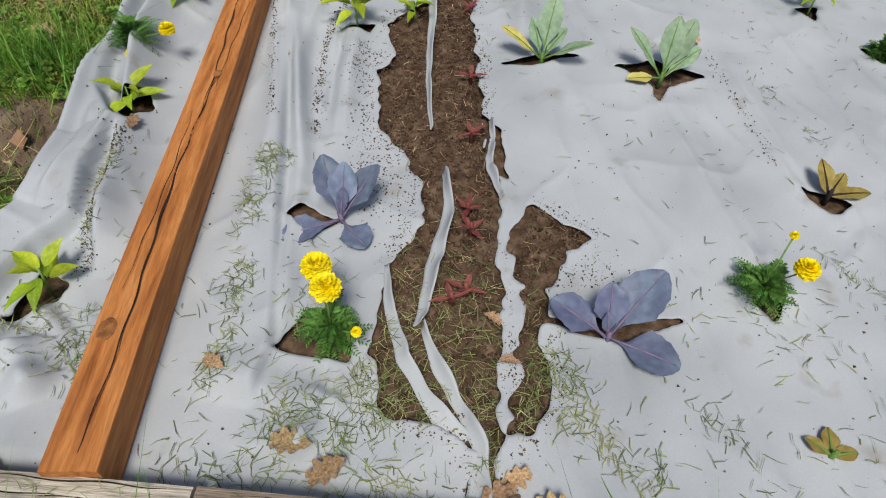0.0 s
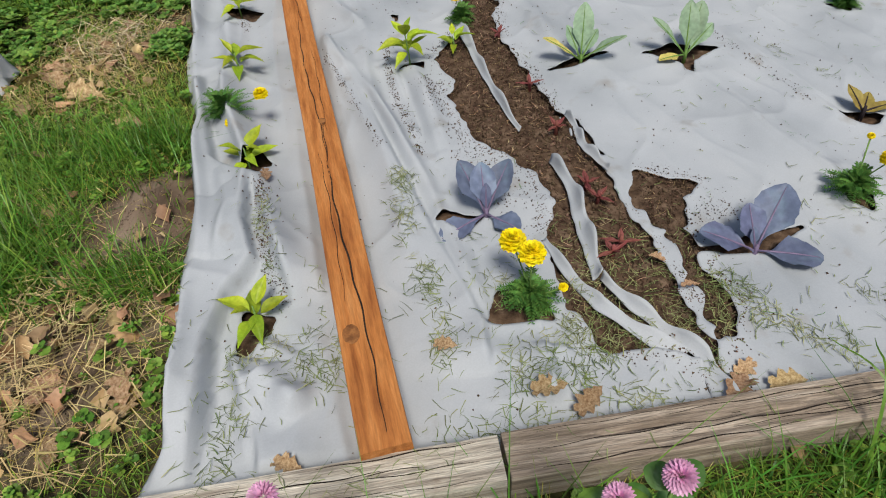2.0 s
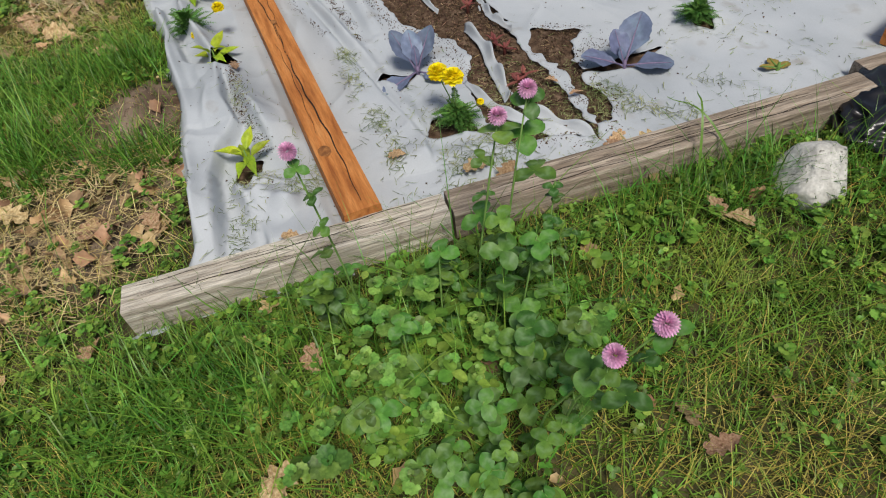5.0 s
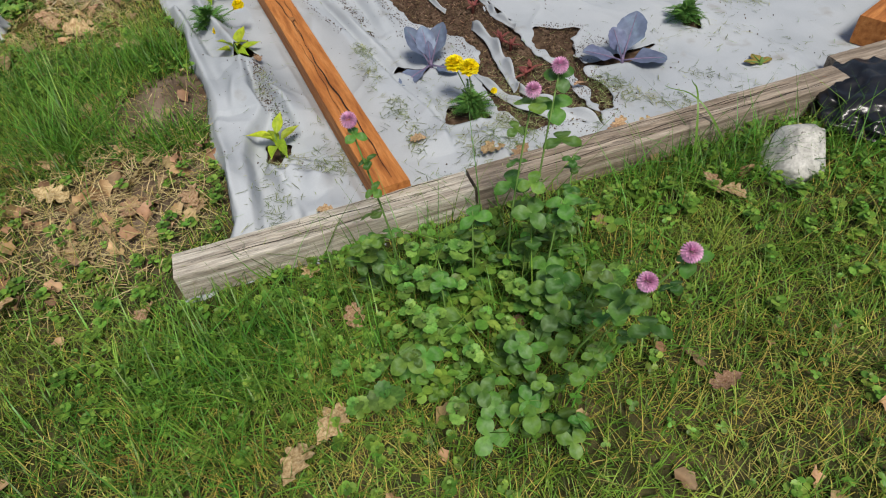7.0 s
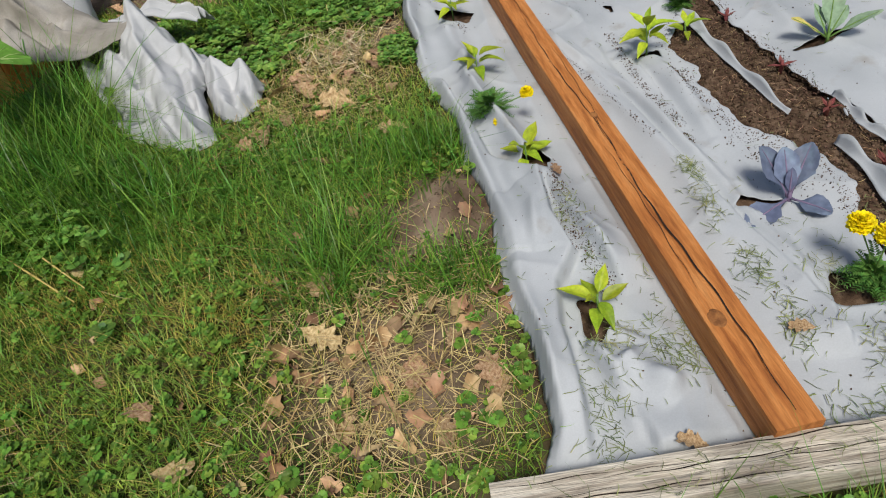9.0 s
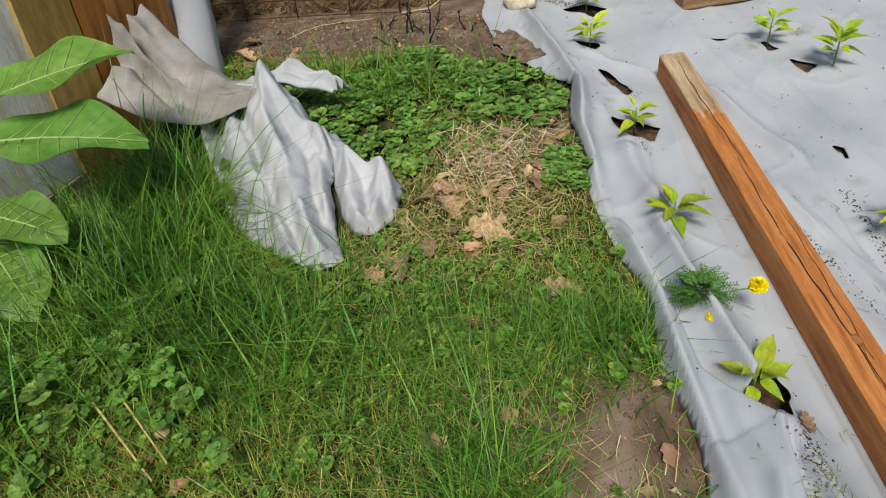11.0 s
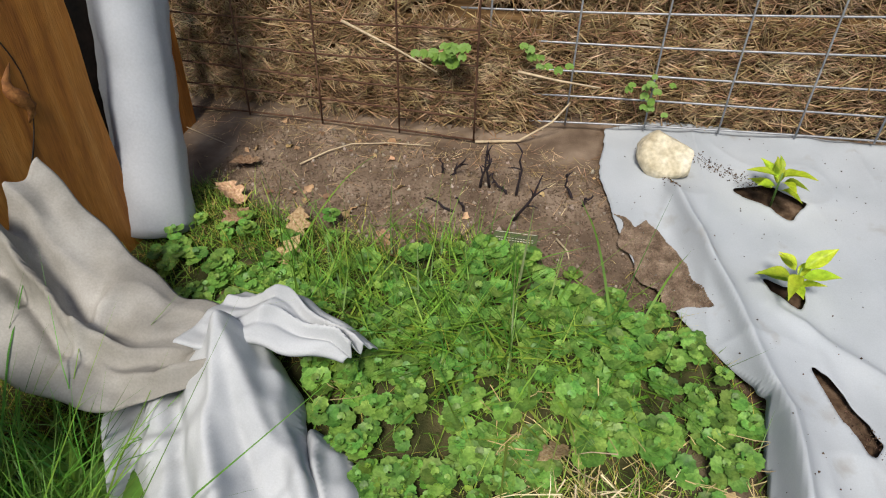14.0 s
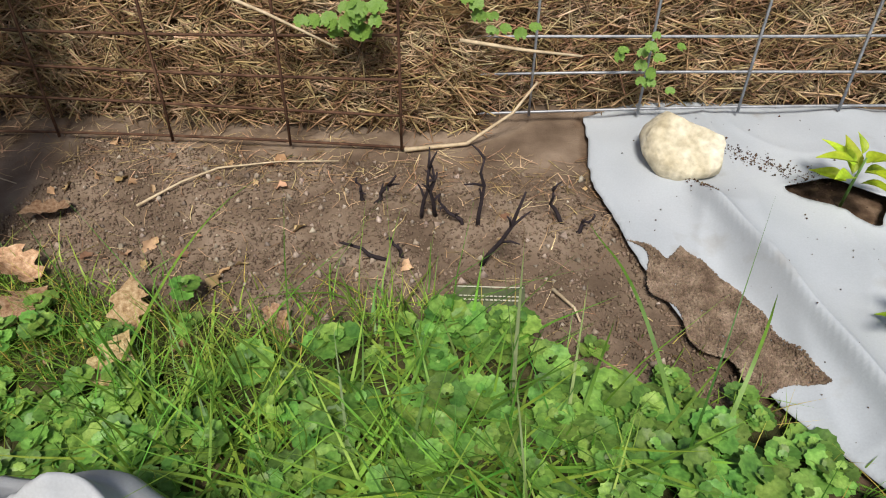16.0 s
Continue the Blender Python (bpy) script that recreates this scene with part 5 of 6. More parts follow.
leafy("cabbage_plant", 0.185, 1.455, [(35, 52, 0.15, 0.036, None), (5, 60, 0.13, 0.034, None), (-35, 48, 0.15, 0.034, None), (-130, 8, 0.10, 0.036, None), (122, 2, 0.14, 0.038, None), (-5, 75, 0.08, 0.014, None)],
      M_CABBAGE, M_CABSTEM, "young red cabbage with blue-purple leaves in a fabric slit", 1)
leafy("cabbage_plant", 0.80, 1.275, [(70, 22, 0.13, 0.042, None), (10, 58, 0.11, 0.034, None), (-38, 45, 0.17, 0.048, None), (-105, 8, 0.14, 0.046, None), (30, 75, 0.06, 0.014, None)],
      M_CABBAGE, M_CABSTEM, "young red cabbage with blue-green leaves in a fabric slit", 2)
leafy("broccoli_plant", 0.56, 2.215, [(85, 40, 0.15, 0.024, M_YLEAF), (-95, 38, 0.16, 0.026, None), (-10, 72, 0.18, 0.034, None), (40, 62, 0.12, 0.026, None), (-50, 55, 0.11, 0.022, None)],
      M_BROC, M_STEM, "young broccoli with grey-green leaves and one yellowed leaf", 3, spoon)
leafy("broccoli_plant", 0.91, 2.205, [(65, 50, 0.17, 0.026, None), (-30, 55, 0.18, 0.036, None), (-8, 70, 0.17, 0.032, None), (-60, 45, 0.13, 0.030, None), (110, 10, 0.10, 0.024, M_YLEAF)],
      M_BROC, M_STEM, "young broccoli with grey-green leaves in a fabric slit", 4, spoon)
leafy("wilted_plant", 1.31, 1.81, [(20, 40, 0.09, 0.022, None), (-30, 30, 0.07, 0.02, None), (-75, 10, 0.10, 0.022, None)], M_OLIVE, M_TWIG, "wilted olive-brown seedling in a fabric slit", 5, oval)
leafy("green_seedling", 1.20, 1.12, [(0, 10, 0.05, 0.016, None), (-70, 8, 0.045, 0.015, None), (60, 8, 0.045, 0.015, None)], M_OLIVE, M_STEM, "small limp green leaf cluster on the fabric", 6, oval)
for i, (x, y) in enumerate([(0.37, 2.08), (0.42, 1.83), (0.46, 1.56), (0.48, 1.50), (0.50, 1.33), (0.475, 1.30), (0.30, 2.45)]):
    leafy("red_seedling", x, y, [(yw + 40 * i, rs, 0.034 + 0.012 * (k % 2), 0.007, None) for k, (yw, rs) in enumerate(((0, 50), (100, 20), (190, 35), (280, 15)))],
          M_RED, M_RED, "dark red leafy seedling in the soil strip", 20 + i, lance)

# dock plant by the shed
def dock_on_stalks(x, y, leaves):
    """A dock whose broad blades stand on long stalks; leaves: blade base, yaw, rise, length, half width."""
    root = base("dock_plant", pose(x, y, 0), "large broad-leaved dock by the shed boards", "weed")
    for i, (p, yaw, rise, L, w) in enumerate(leaves):
        b = Vector(p) - Vector((x, y, 0))
        part("stalk", tube_mesh("stalk", [(0, 0, 0), (b.x * 0.35, b.y * 0.35, b.z * 0.6), b], [0.008, 0.007, 0.005]), M_STEM, root)
        v, f = leaf_shape(L, w, oval, 22, 6, fold=0.22, droop=0.16, wave=0.13, seed=40 + i)
        lf = part("leaf", mesh_of("leaf", v, f), M_DOCK, root, m=Matrix.Translation(b) @ pose(0, 0, 0, 0, 0, yaw) @ pose(0, 0, 0, rise, 0, 0))
        part("midrib", tube_mesh("midrib", [(0, L * u, -0.16 * L * u * u + 0.002) for u in (0, 0.2, 0.4, 0.6, 0.8, 0.97)], [0.005, 0.0045, 0.0038, 0.003, 0.002, 0.001], 6), M_YVEIN, lf, "pale midrib")
        for k in range(1, 8):
            for sg in (-1, 1):
                u0 = 0.08 + 0.105 * k
                pts = []
                for q in (0.0, 0.3, 0.6, 0.85):
                    u = min(0.97, u0 + 0.13 * q)
                    xx = sg * w * oval(u) * q
                    pts.append((xx, L * u, 0.22 * abs(xx) - 0.16 * L * u * u + 0.13 * w * math.sin(u * 11 + 40 + i + 2.5 * sg * q) * q + 0.0012))
                part("vein", tube_mesh("vein", pts, [0.0022, 0.0018, 0.0013, 0.0006], 4), M_YVEIN, lf)


M_YVEIN = surface("pale leaf vein", ((0.26, 0.38, 0.12), (0.36, 0.48, 0.18)), 20, 0.5, 0.1)
dock_on_stalks(-2.62, 1.93, [((-2.64, 2.06, 0.50), -55, 14, 0.50, 0.155), ((-2.56, 1.98, 0.45), -76, 2, 0.48, 0.145), ((-2.60, 1.86, 0.30), -95, 0, 0.34, 0.10), ((-2.52, 1.80, 0.22), -125, -5, 0.32, 0.10)])
leafy("dock_plant", -2.40, 2.12, [(-55, 26, 0.30, 0.095, None), (25, 28, 0.28, 0.09, None), (-125, 20, 0.30, 0.095, None), (85, 22, 0.24, 0.08, None), (-10, 45, 0.26, 0.08, None)], M_DOCK, M_STEM, "large broad-leaved dock in tall grass", 42, oval, 0.3, cat="weed", teeth=0.0)
leafy("dock_plant", -2.26, 2.34, [(-30, 20, 0.22, 0.07, None), (40, 25, 0.2, 0.06, None), (-110, 15, 0.22, 0.07, None), (160, 25, 0.2, 0.06, None)], M_DOCK, M_STEM, "broad-leaved dock under the fabric heap", 43, oval, 0.3, cat="weed", teeth=0.0)


# ---- red clover ----
def trefoil(size):
    v, f = leaf_shape(1.0, 0.43, round_leaf, 8, 3, fold=0.2, droop=0.14, wave=0.04)
    vs, fs = [], []
    for k, a in enumerate((0, 120, 240)):
        c, s = math.cos(radians(a)), math.sin(radians(a))
        vs.append(np.stack([v[:, 0] * c - v[:, 1] * s, v[:, 0] * s + v[:, 1] * c, v[:, 2]], 1) * size)
        fs.append(f + k * len(v))
    return np.concatenate(vs), np.concatenate(fs)


def round_leaf(u):
    return max(0.04, math.sin(math.pi * min(1, u ** 1.15 * 0.97 + 0.015)) ** 0.6)


def marked_trefoil(size):
    """A trefoil whose leaflets carry the pale V."""
    v, f = trefoil(size)
    me = mesh_of("clover_leaf", v, f)
    one, _ = leaf_shape(1.0, 0.43, round_leaf, 8, 3)
    d = one[:, 1] - (0.62 - 0.55 * np.abs(one[:, 0]))
    me.attributes.new("mark", "FLOAT", "POINT").data.foreach_set("value", np.tile(0.45 * np.exp(-(d / 0.10) ** 2), 3))
    return me


TRE = [marked_trefoil(s) for s in (0.024, 0.032, 0.042)]
FLO, FLOF = leaf_shape(1.0, 0.2, oval, 3, 1, fold=0.4, droop=0.1)


def red_clover(x, y, top, leaves, flower, seed):
    r = random.Random(seed)
    root = base("red_clover", pose(x, y, float(ground_z(np.array(x), np.array(y)))), "red clover with pink flower head and green trefoil leaves" if flower else "leafy red clover with green trefoil leaves", "weed", "red clovers")
    tx, ty, h = top
    part("stem", tube_mesh("stem", [(0, 0, 0), (tx * 0.3, ty * 0.3, h * 0.5), (tx * 0.7, ty * 0.7, h * 0.8), (tx, ty, h)], [0.0025, 0.0022, 0.002, 0.0015], 5), M_STEM, root)
    for i in range(leaves):
        u = (i + 0.6) / leaves
        p = Vector((tx * u, ty * u, h * u))
        a, L = r.uniform(0, 6.28), r.uniform(0.02, 0.07) * (1.2 - u)
        q = p + Vector((math.cos(a) * L, math.sin(a) * L, L * 0.5))
        part("leaf_stalk", tube_mesh("leaf_stalk", [p, (p + q) / 2 + Vector((0, 0, 0.004)), q], 0.001, 4), M_STEM, root)
        part("clover_leaf", TRE[r.randint(0, 2)], M_CLOVER_O, root, m=Matrix.Translation(q) @ pose(0, 0, 0, r.uniform(-25, 25), r.uniform(-25, 25), r.uniform(0, 360)))
    if flower:
        n = 150
        mats, pl_ = [], []
        for i in range(n):
            ph, th = i * 2.39996, math.acos(1 - 1.75 * (i + 0.5) / n)
            d = Vector((math.sin(th) * math.cos(ph), math.sin(th) * math.sin(ph), math.cos(th)))
            q = d.to_track_quat("Y", "Z").to_matrix()
            mats.append(np.array(q) * 0.0115)
            pl_.append(Vector((tx, ty, h + 0.008)) + d * 0.0055)
        v, f = spread(FLO, [FLOF], np.array(mats), np.array(pl_))
        part("flower_head", mesh_of("flower_head", v, *f), M_PINK, root, "round pink flower head")


for i, (x, y, top, n, fl) in enumerate([(-0.05, 0.47, (-0.05, 0.06, 0.50), 8, True), (0.17, 0.44, (0.08, 0.07, 0.51), 8, True), (0.22, 0.44, (0.08, 0.07, 0.55), 8, True), (0.24, 0.16, (0.12, -0.08, 0.49), 7, True),
                                        (0.20, 0.16, (0.10, -0.08, 0.44), 7, True), (0.10, 0.45, (0.02, 0.06, 0.24), 8, False), (0.02, 0.35, (0.0, 0.05, 0.18), 9, False), (0.20, 0.30, (0.04, 0.0, 0.22), 10, False),
                                        (0.12, 0.22, (0.02, -0.02, 0.18), 9, False), (0.25, 0.40, (0.05, 0.05, 0.28), 10, False), (-0.06, 0.25, (0, 0, 0.14), 8, False), (0.20, 0.05, (0.0, 0.0, 0.14), 5, False),
                                        (0.05, 0.14, (0.0, 0.0, 0.15), 9, False), (-0.10, 0.48, (-0.02, 0.05, 0.2), 8, False), (0.33, 0.50, (0.05, 0.1, 0.26), 9, False), (0.14, 0.10, (0.02, 0.0, 0.17), 8, False), (0.28, 0.28, (0.05, 0.0, 0.24), 9, False)]):
    red_clover(x, y, top, n, fl, 60 + i)


# ---- lawn and ground cover ----
HEAP = [(-2.66, 2.62), (-2.36, 2.60), (-2.14, 2.33), (-2.00, 2.16), (-1.88, 2.09), (-1.62, 1.98), (-1.55, 2.02), (-1.66, 2.24), (-1.56, 2.13), (-1.49, 2.14), (-1.45, 2.27), (-1.47, 2.38), (-1.68, 2.58), (-1.92, 2.74),
        (-1.92, 2.84), (-2.10, 2.86), (-2.66, 2.84)]


def free(x, y):
    """Open lawn: outside the fabric, the timbers, the walls and the bales."""
    under = (x > -0.63) & (x < 1.7) & (y > FRONT(x) - 0.10) & (y < FRONT(x) + 0.02)
    return ~inside(HEAP, x, y) & ~inside(SHEET, x, y) & ~under & (x > -2.66) & (y < 3.80) & ~((x > 1.25) & (y > 0.9) & inside([(1.2, 0.9), (2.5, 1.0), (2.5, 1.4), (1.2, 1.1)], x, y))


def blade(bend, n=3):
    v, q = [], []
    for i in range(n + 1):
        u = i / n
        w = 0.5 * (1 - u) ** 0.7
        v += [(-w, bend * u * u, u * (1 - 0.25 * bend * u)), (w, bend * u * u, u * (1 - 0.25 * bend * u))]
        if i:
            q.append((2 * i - 2, 2 * i - 1, 2 * i + 1, 2 * i))
    return np.array(v), np.array(q)


def sow(name, n, box, density, height, width, mat, label, bend=(0.2, 0.5, 0.9, 1.4), lean=(-25, 25), category="grass"):
    """Blades of grass over a stretch of ground as one mesh; density(x, y) from 0 to 1."""
    x, y = rng.uniform(box[0], box[1], n), rng.uniform(box[2], box[3], n)
    ok = rng.uniform(0, 1, n) < density(x, y)
    x, y = x[ok], y[ok]
    z = ground_z(x, y) - 0.004
    V, Q, off = [], [], 0
    which = rng.integers(0, len(bend), len(x))
    for b, bd in enumerate(bend):
        m = which == b
        c = int(m.sum())
        if not c:
            continue
        tv, tq = blade(bd)
        M = turns(c, lean=lean)
        h = rng.uniform(*height, c)
        w = rng.uniform(*width, c)
        M = M * np.stack([w, h, h], 1)[:, None, :]
        v, f = spread(tv, [tq], M, np.stack([x[m], y[m], z[m]], 1))
        V.append(v)
        Q.append(f[0] + off)
        off += len(v)
    return thing(name, mesh_of(name, np.concatenate(V), np.concatenate(Q)), mat, label, category, kind="stuff")


def patch(cx, cy, rx, ry):
    return lambda x, y: np.exp(-((x - cx) / rx) ** 2 - ((y - cy) / ry) ** 2) * free(x, y)


def tawny(x, y):
    a = np.exp(-((x + 0.45) / 0.34) ** 2 - ((y - 0.17) / 0.18) ** 2)
    b = np.exp(-((x - 0.75) / 0.30) ** 2 - ((y - 0.05) / 0.28) ** 2)
    b = np.maximum(b, np.exp(-((x + 0.15) / 0.35) ** 2 - ((y + 0.25) / 0.20) ** 2))
    b = np.maximum(b, 0.9 * np.exp(-((x + 1.55) / 0.40) ** 2 - ((y - 1.30) / 0.28) ** 2))
    return np.clip(np.maximum(a, 0.7 * b) + 0.32 * ripple(x, y, 6, seed=15), 0, 1)


IVY = [(-2.55, 3.12), (-2.1, 3.14), (-1.9, 3.26), (-1.7, 3.36), (-1.3, 3.34), (-1.12, 3.22), (-0.98, 3.05), (-0.97, 2.78), (-1.15, 2.82), (-1.37, 2.76), (-1.42, 2.52), (-1.54, 2.37), (-1.75, 2.55), (-1.90, 2.76), (-2.0, 2.88), (-2.4, 2.9)]


def in_ivy(x, y):
    return inside(IVY, x, y) * 1.0


def lawn(x, y):
    return (1 - 0.8 * in_ivy(x, y)) * np.clip(1.0 - 0.92 * bare(x, y) - 0.75 * litter(x, y) - 0.5 * tawny(x, y), 0.03, 1) * free(x, y) * np.clip(0.75 + 0.5 * ripple(x, y, 5, seed=17), 0.2, 1)


sow("lawn_grass", 330000, (-2.7, 2.3, -0.75, 3.4), lawn, (0.022, 0.062), (0.0022, 0.0046), M_GRASS, "mown green lawn grass with weeds", bend=(0.4, 0.9, 1.5, 2.2), lean=(-45, 45))
sow("outer_lawn", 90000, (-2.66, 4.6, -2.6, 3.7), lambda x, y: free(x, y) * ((x > 2.25) | (y < -0.7)) * 0.9, (0.03, 0.07), (0.005, 0.009), M_GRASS, "mown green lawn running on past the bed", bend=(0.4, 0.9, 1.5), lean=(-40, 40))
sow("dry_thatch", 240000, (-2.7, 2.3, -0.75, 3.4), lambda x, y: (0.2 + 0.8 * tawny(x, y)) * (1 - 0.9 * in_ivy(x, y)) * free(x, y) * (1 - 0.8 * bare(x, y)), (0.025, 0.06), (0.0016, 0.0030), M_BROWNGRASS, "tawny dried grass in the lawn", bend=(0.8, 1.6, 2.4), lean=(-60, 60))
for cx, cy, rx, ry, n, h in [(-1.02, 1.38, 0.09, 0.12, 900, (0.08, 0.20)), (-0.70, 1.30, 0.13, 0.05, 420, (0.07, 0.16)), (-0.72, 1.85, 0.22, 0.10, 1500, (0.06, 0.13)), (-1.1, 1.80, 0.3, 0.14, 1500, (0.05, 0.12)),
                             (-2.28, 2.02, 0.30, 0.28, 1600, (0.12, 0.34)), (-1.55, 1.60, 0.40, 0.30, 2600, (0.05, 0.12)), (-0.45, 0.40, 0.25, 0.14, 1800, (0.05, 0.13)), (0.95, 0.72, 0.35, 0.08, 1300, (0.05, 0.14)),
                             (-0.55, 0.10, 0.25, 0.25, 1500, (0.05, 0.11)), (-1.68, 3.03, 0.34, 0.12, 420, (0.08, 0.22)), (-2.05, 3.10, 0.14, 0.08, 220, (0.08, 0.20)), (0.15, 0.45, 0.3, 0.2, 700, (0.08, 0.20)), (1.40, 0.55, 0.25, 0.15, 700, (0.06, 0.14)),
                             (-1.75, 3.33, 0.09, 0.05, 140, (0.06, 0.15))]:
    sow("grass_tuft", n * 4, (cx - 2 * rx, cx + 2 * rx, cy - 2 * ry, cy + 2 * ry), patch(cx, cy, rx, ry), h, (0.003, 0.0062) if h[1] < 0.3 else (0.004, 0.010), M_GRASS_DEEP, "clump of long deep green grass", bend=(0.3, 0.8, 1.4, 2.2), lean=(-50, 50) if cy < 2.9 else (-72, 72))

sow("flopped_grass", 1300, (-2.15, -1.15, 2.85, 3.32), lambda x, y: patch(-1.68, 3.06, 0.30, 0.12)(x, y), (0.16, 0.32), (0.005, 0.010), M_GRASS, "long broad grass blades flopped over the ground ivy", bend=(-0.5, -0.3, 0.15), lean=(58, 80))
for cx, cy, rx, ry, n, h in [(-2.10, 1.72, 0.26, 0.20, 1500, (0.12, 0.32)), (-2.22, 2.30, 0.16, 0.16, 900, (0.12, 0.34)), (-2.40, 1.55, 0.22, 0.25, 1300, (0.12, 0.34)), (-1.80, 1.72, 0.25, 0.14, 900, (0.08, 0.20))]:
    sow("tall_grass", n * 4, (cx - 2 * rx, cx + 2 * rx, cy - 2 * ry, cy + 2 * ry), patch(cx, cy, rx, ry), h, (0.004, 0.008), M_GRASS_DEEP, "tall dark green grass beside the shed boards", bend=(0.4, 0.9, 1.5), lean=(-35, 35))


def rosettes(name, n, box, density, leafv, leaff, mat, label, size, per=4, rise=(5, 40), height=(0.01, 0.04), category="weed"):
    """Small round leaves in whorls over the ground as one mesh."""
    x, y = rng.uniform(box[0], box[1], n), rng.uniform(box[2], box[3], n)
    ok = rng.uniform(0, 1, n) < density(x, y)
    x, y = np.repeat(x[ok], per), np.repeat(y[ok], per)
    z = ground_z(x, y) + np.repeat(rng.uniform(*height, ok.sum()), per) + np.tile(np.arange(per) // 2 * 0.006, ok.sum())
    yaw = np.repeat(rng.uniform(0, 6.28, ok.sum()), per) + np.tile(np.arange(per) * (6.2832 / per) if per != 4 else np.array([0, math.pi, 1.57, 4.71]), ok.sum()) + rng.uniform(-0.2, 0.2, len(x))
    s = np.tile(np.where(np.arange(per) < max(2, per - 2), 1.0, 0.62), ok.sum()) if per == 4 else np.ones(len(x))
    M = turns(len(x), yaw=yaw, lean=rise, size=size, roll=14) * s[:, None, None]
    v, f = spread(leafv, [leaff], M, np.stack([x, y, z], 1))
    return thing(name, mesh_of(name, v, *f), mat, label, category, kind="stuff")


def kidney():
    """A scalloped round leaf on a short stalk."""
    v, f = [(0, 0.18, -0.02)], []
    n = 18
    for ring, rr in ((0, 0.5), (1, 1.0)):
        for k in range(n):
            a = -math.pi / 2 + 0.38 + (2 * math.pi - 0.76) * k / (n - 1)
            sc = rr * (1 + (0.10 if k % 2 else -0.07) * ring) * 0.5
            v.append((sc * math.cos(a) * 1.08, 0.45 + sc * math.sin(a), 0.02 * rr * math.sin(4 * a) + 0.05 * rr * rr))
    t = [(0, 1 + k, 2 + k) for k in range(n - 1)]
    q = [(1 + k, 1 + n + k, 2 + n + k, 2 + k) for k in range(n - 1)]
    return np.array(v), np.array([(a, b, c, c) for a, b, c in t] + q)


KV, KF = kidney()
KT, KQ = KF[:17, :3], KF[17:]


def ivy_zone(x, y):
    z = inside(IVY, x, y)
    return (z + 0.0) * np.clip(0.8 + 0.5 * ripple(x, y, 12, seed=19), 0.25, 1) * free(x, y)


def rosette_mesh(name, n, box, density, mat, label, size, **kw):
    xs, ys = rng.uniform(box[0], box[1], n), rng.uniform(box[2], box[3], n)
    ok = rng.uniform(0, 1, n) < density(xs, ys)
    xs, ys = xs[ok], ys[ok]
    c = len(xs)
    hgt = rng.uniform(*kw.get("height", (0.012, 0.05)), c)
    yaw0 = rng.uniform(0, 6.28, c)
    P, Y, S, R = [], [], [], []
    for pair, (sc, rise, up) in enumerate(((1.0, 0, 0.0), (0.8, 10, 0.007), (0.38, 35, 0.012))):
        for k in range(2):
            P.append(np.stack([xs, ys, ground_z(xs, ys) + hgt + up], 1))
            Y.append(yaw0 + pair * 1.57 + k * math.pi + rng.uniform(-0.25, 0.25, c))
            S.append(np.full(c, sc))
            R.append(np.full(c, rise))
    P, Y, S, R = np.concatenate(P), np.concatenate(Y), np.concatenate(S), np.concatenate(R)
    per = rng.uniform(*size, c)
    M = turns(len(P), yaw=Y, lean=(-12, 12), roll=14)
    a = np.radians(R)
    o, z = np.ones(len(P)), np.zeros(len(P))
    rx = np.stack([o, z, z, z, np.cos(a), -np.sin(a), z, np.sin(a), np.cos(a)], 1).reshape(-1, 3, 3)
    M = (M @ rx) * (S * np.tile(per, 6))[:, None, None]
    v, f = spread(KV, [KT, KQ], M, P)
    return thing(name, mesh_of(name, v, *f), mat, label, "weed", kind="stuff")


def clover_patch(x, y):
    return np.clip(1.25 * np.exp(-((x - 0.10) / 0.27) ** 2 - ((y - 0.35) / 0.20) ** 2) - 0.1, 0, 1) * free(x, y)


rosette_mesh("ground_ivy", 1200, (-2.6, -0.95, 2.4, 3.4), ivy_zone, M_IVY, "dense mat of bright green scalloped ground ivy", (0.024, 0.050), height=(0.008, 0.042))
rosette_mesh("lawn_weeds", 260, (-2.35, -1.55, 1.15, 1.9), lambda x, y: free(x, y) * np.clip(0.4 + ripple(x, y, 8, seed=5), 0, 1), M_IVY, "taller broadleaf weeds in long grass", (0.025, 0.05), height=(0.04, 0.13))
rosette_mesh("ground_ivy", 45, (-2.65, -2.1, 3.0, 3.35), lambda x, y: free(x, y) * 0.5, M_IVY, "bright green ground ivy at the foot of the roll", (0.025, 0.04))
rosette_mesh("ground_ivy", 160, (-1.0, -0.84, 2.42, 2.62), lambda x, y: free(x, y) * 0.9, M_IVY, "bright green ground ivy by the fabric edge", (0.02, 0.032))
rosette_mesh("lawn_weeds", 15000, (-2.5, 2.0, -0.7, 2.7), lambda x, y: free(x, y) * np.clip(0.45 + 0.9 * ripple(x, y, 6, seed=21), 0.03, 0.8) * (1 - 0.8 * bare(x, y)) * (1 - 0.6 * litter(x, y)), M_CLOVER, "low broadleaf weeds among lawn grass", (0.010, 0.026), height=(0.012, 0.045))
rosette_mesh("lawn_weeds", 150, (-0.25, 0.55, 0.0, 0.62), lambda x, y: clover_patch(x, y), M_IVY, "taller broadleaf weeds among the clover", (0.022, 0.042), height=(0.05, 0.17))
TV, TF = trefoil(1.0)
TF = np.array(TF)


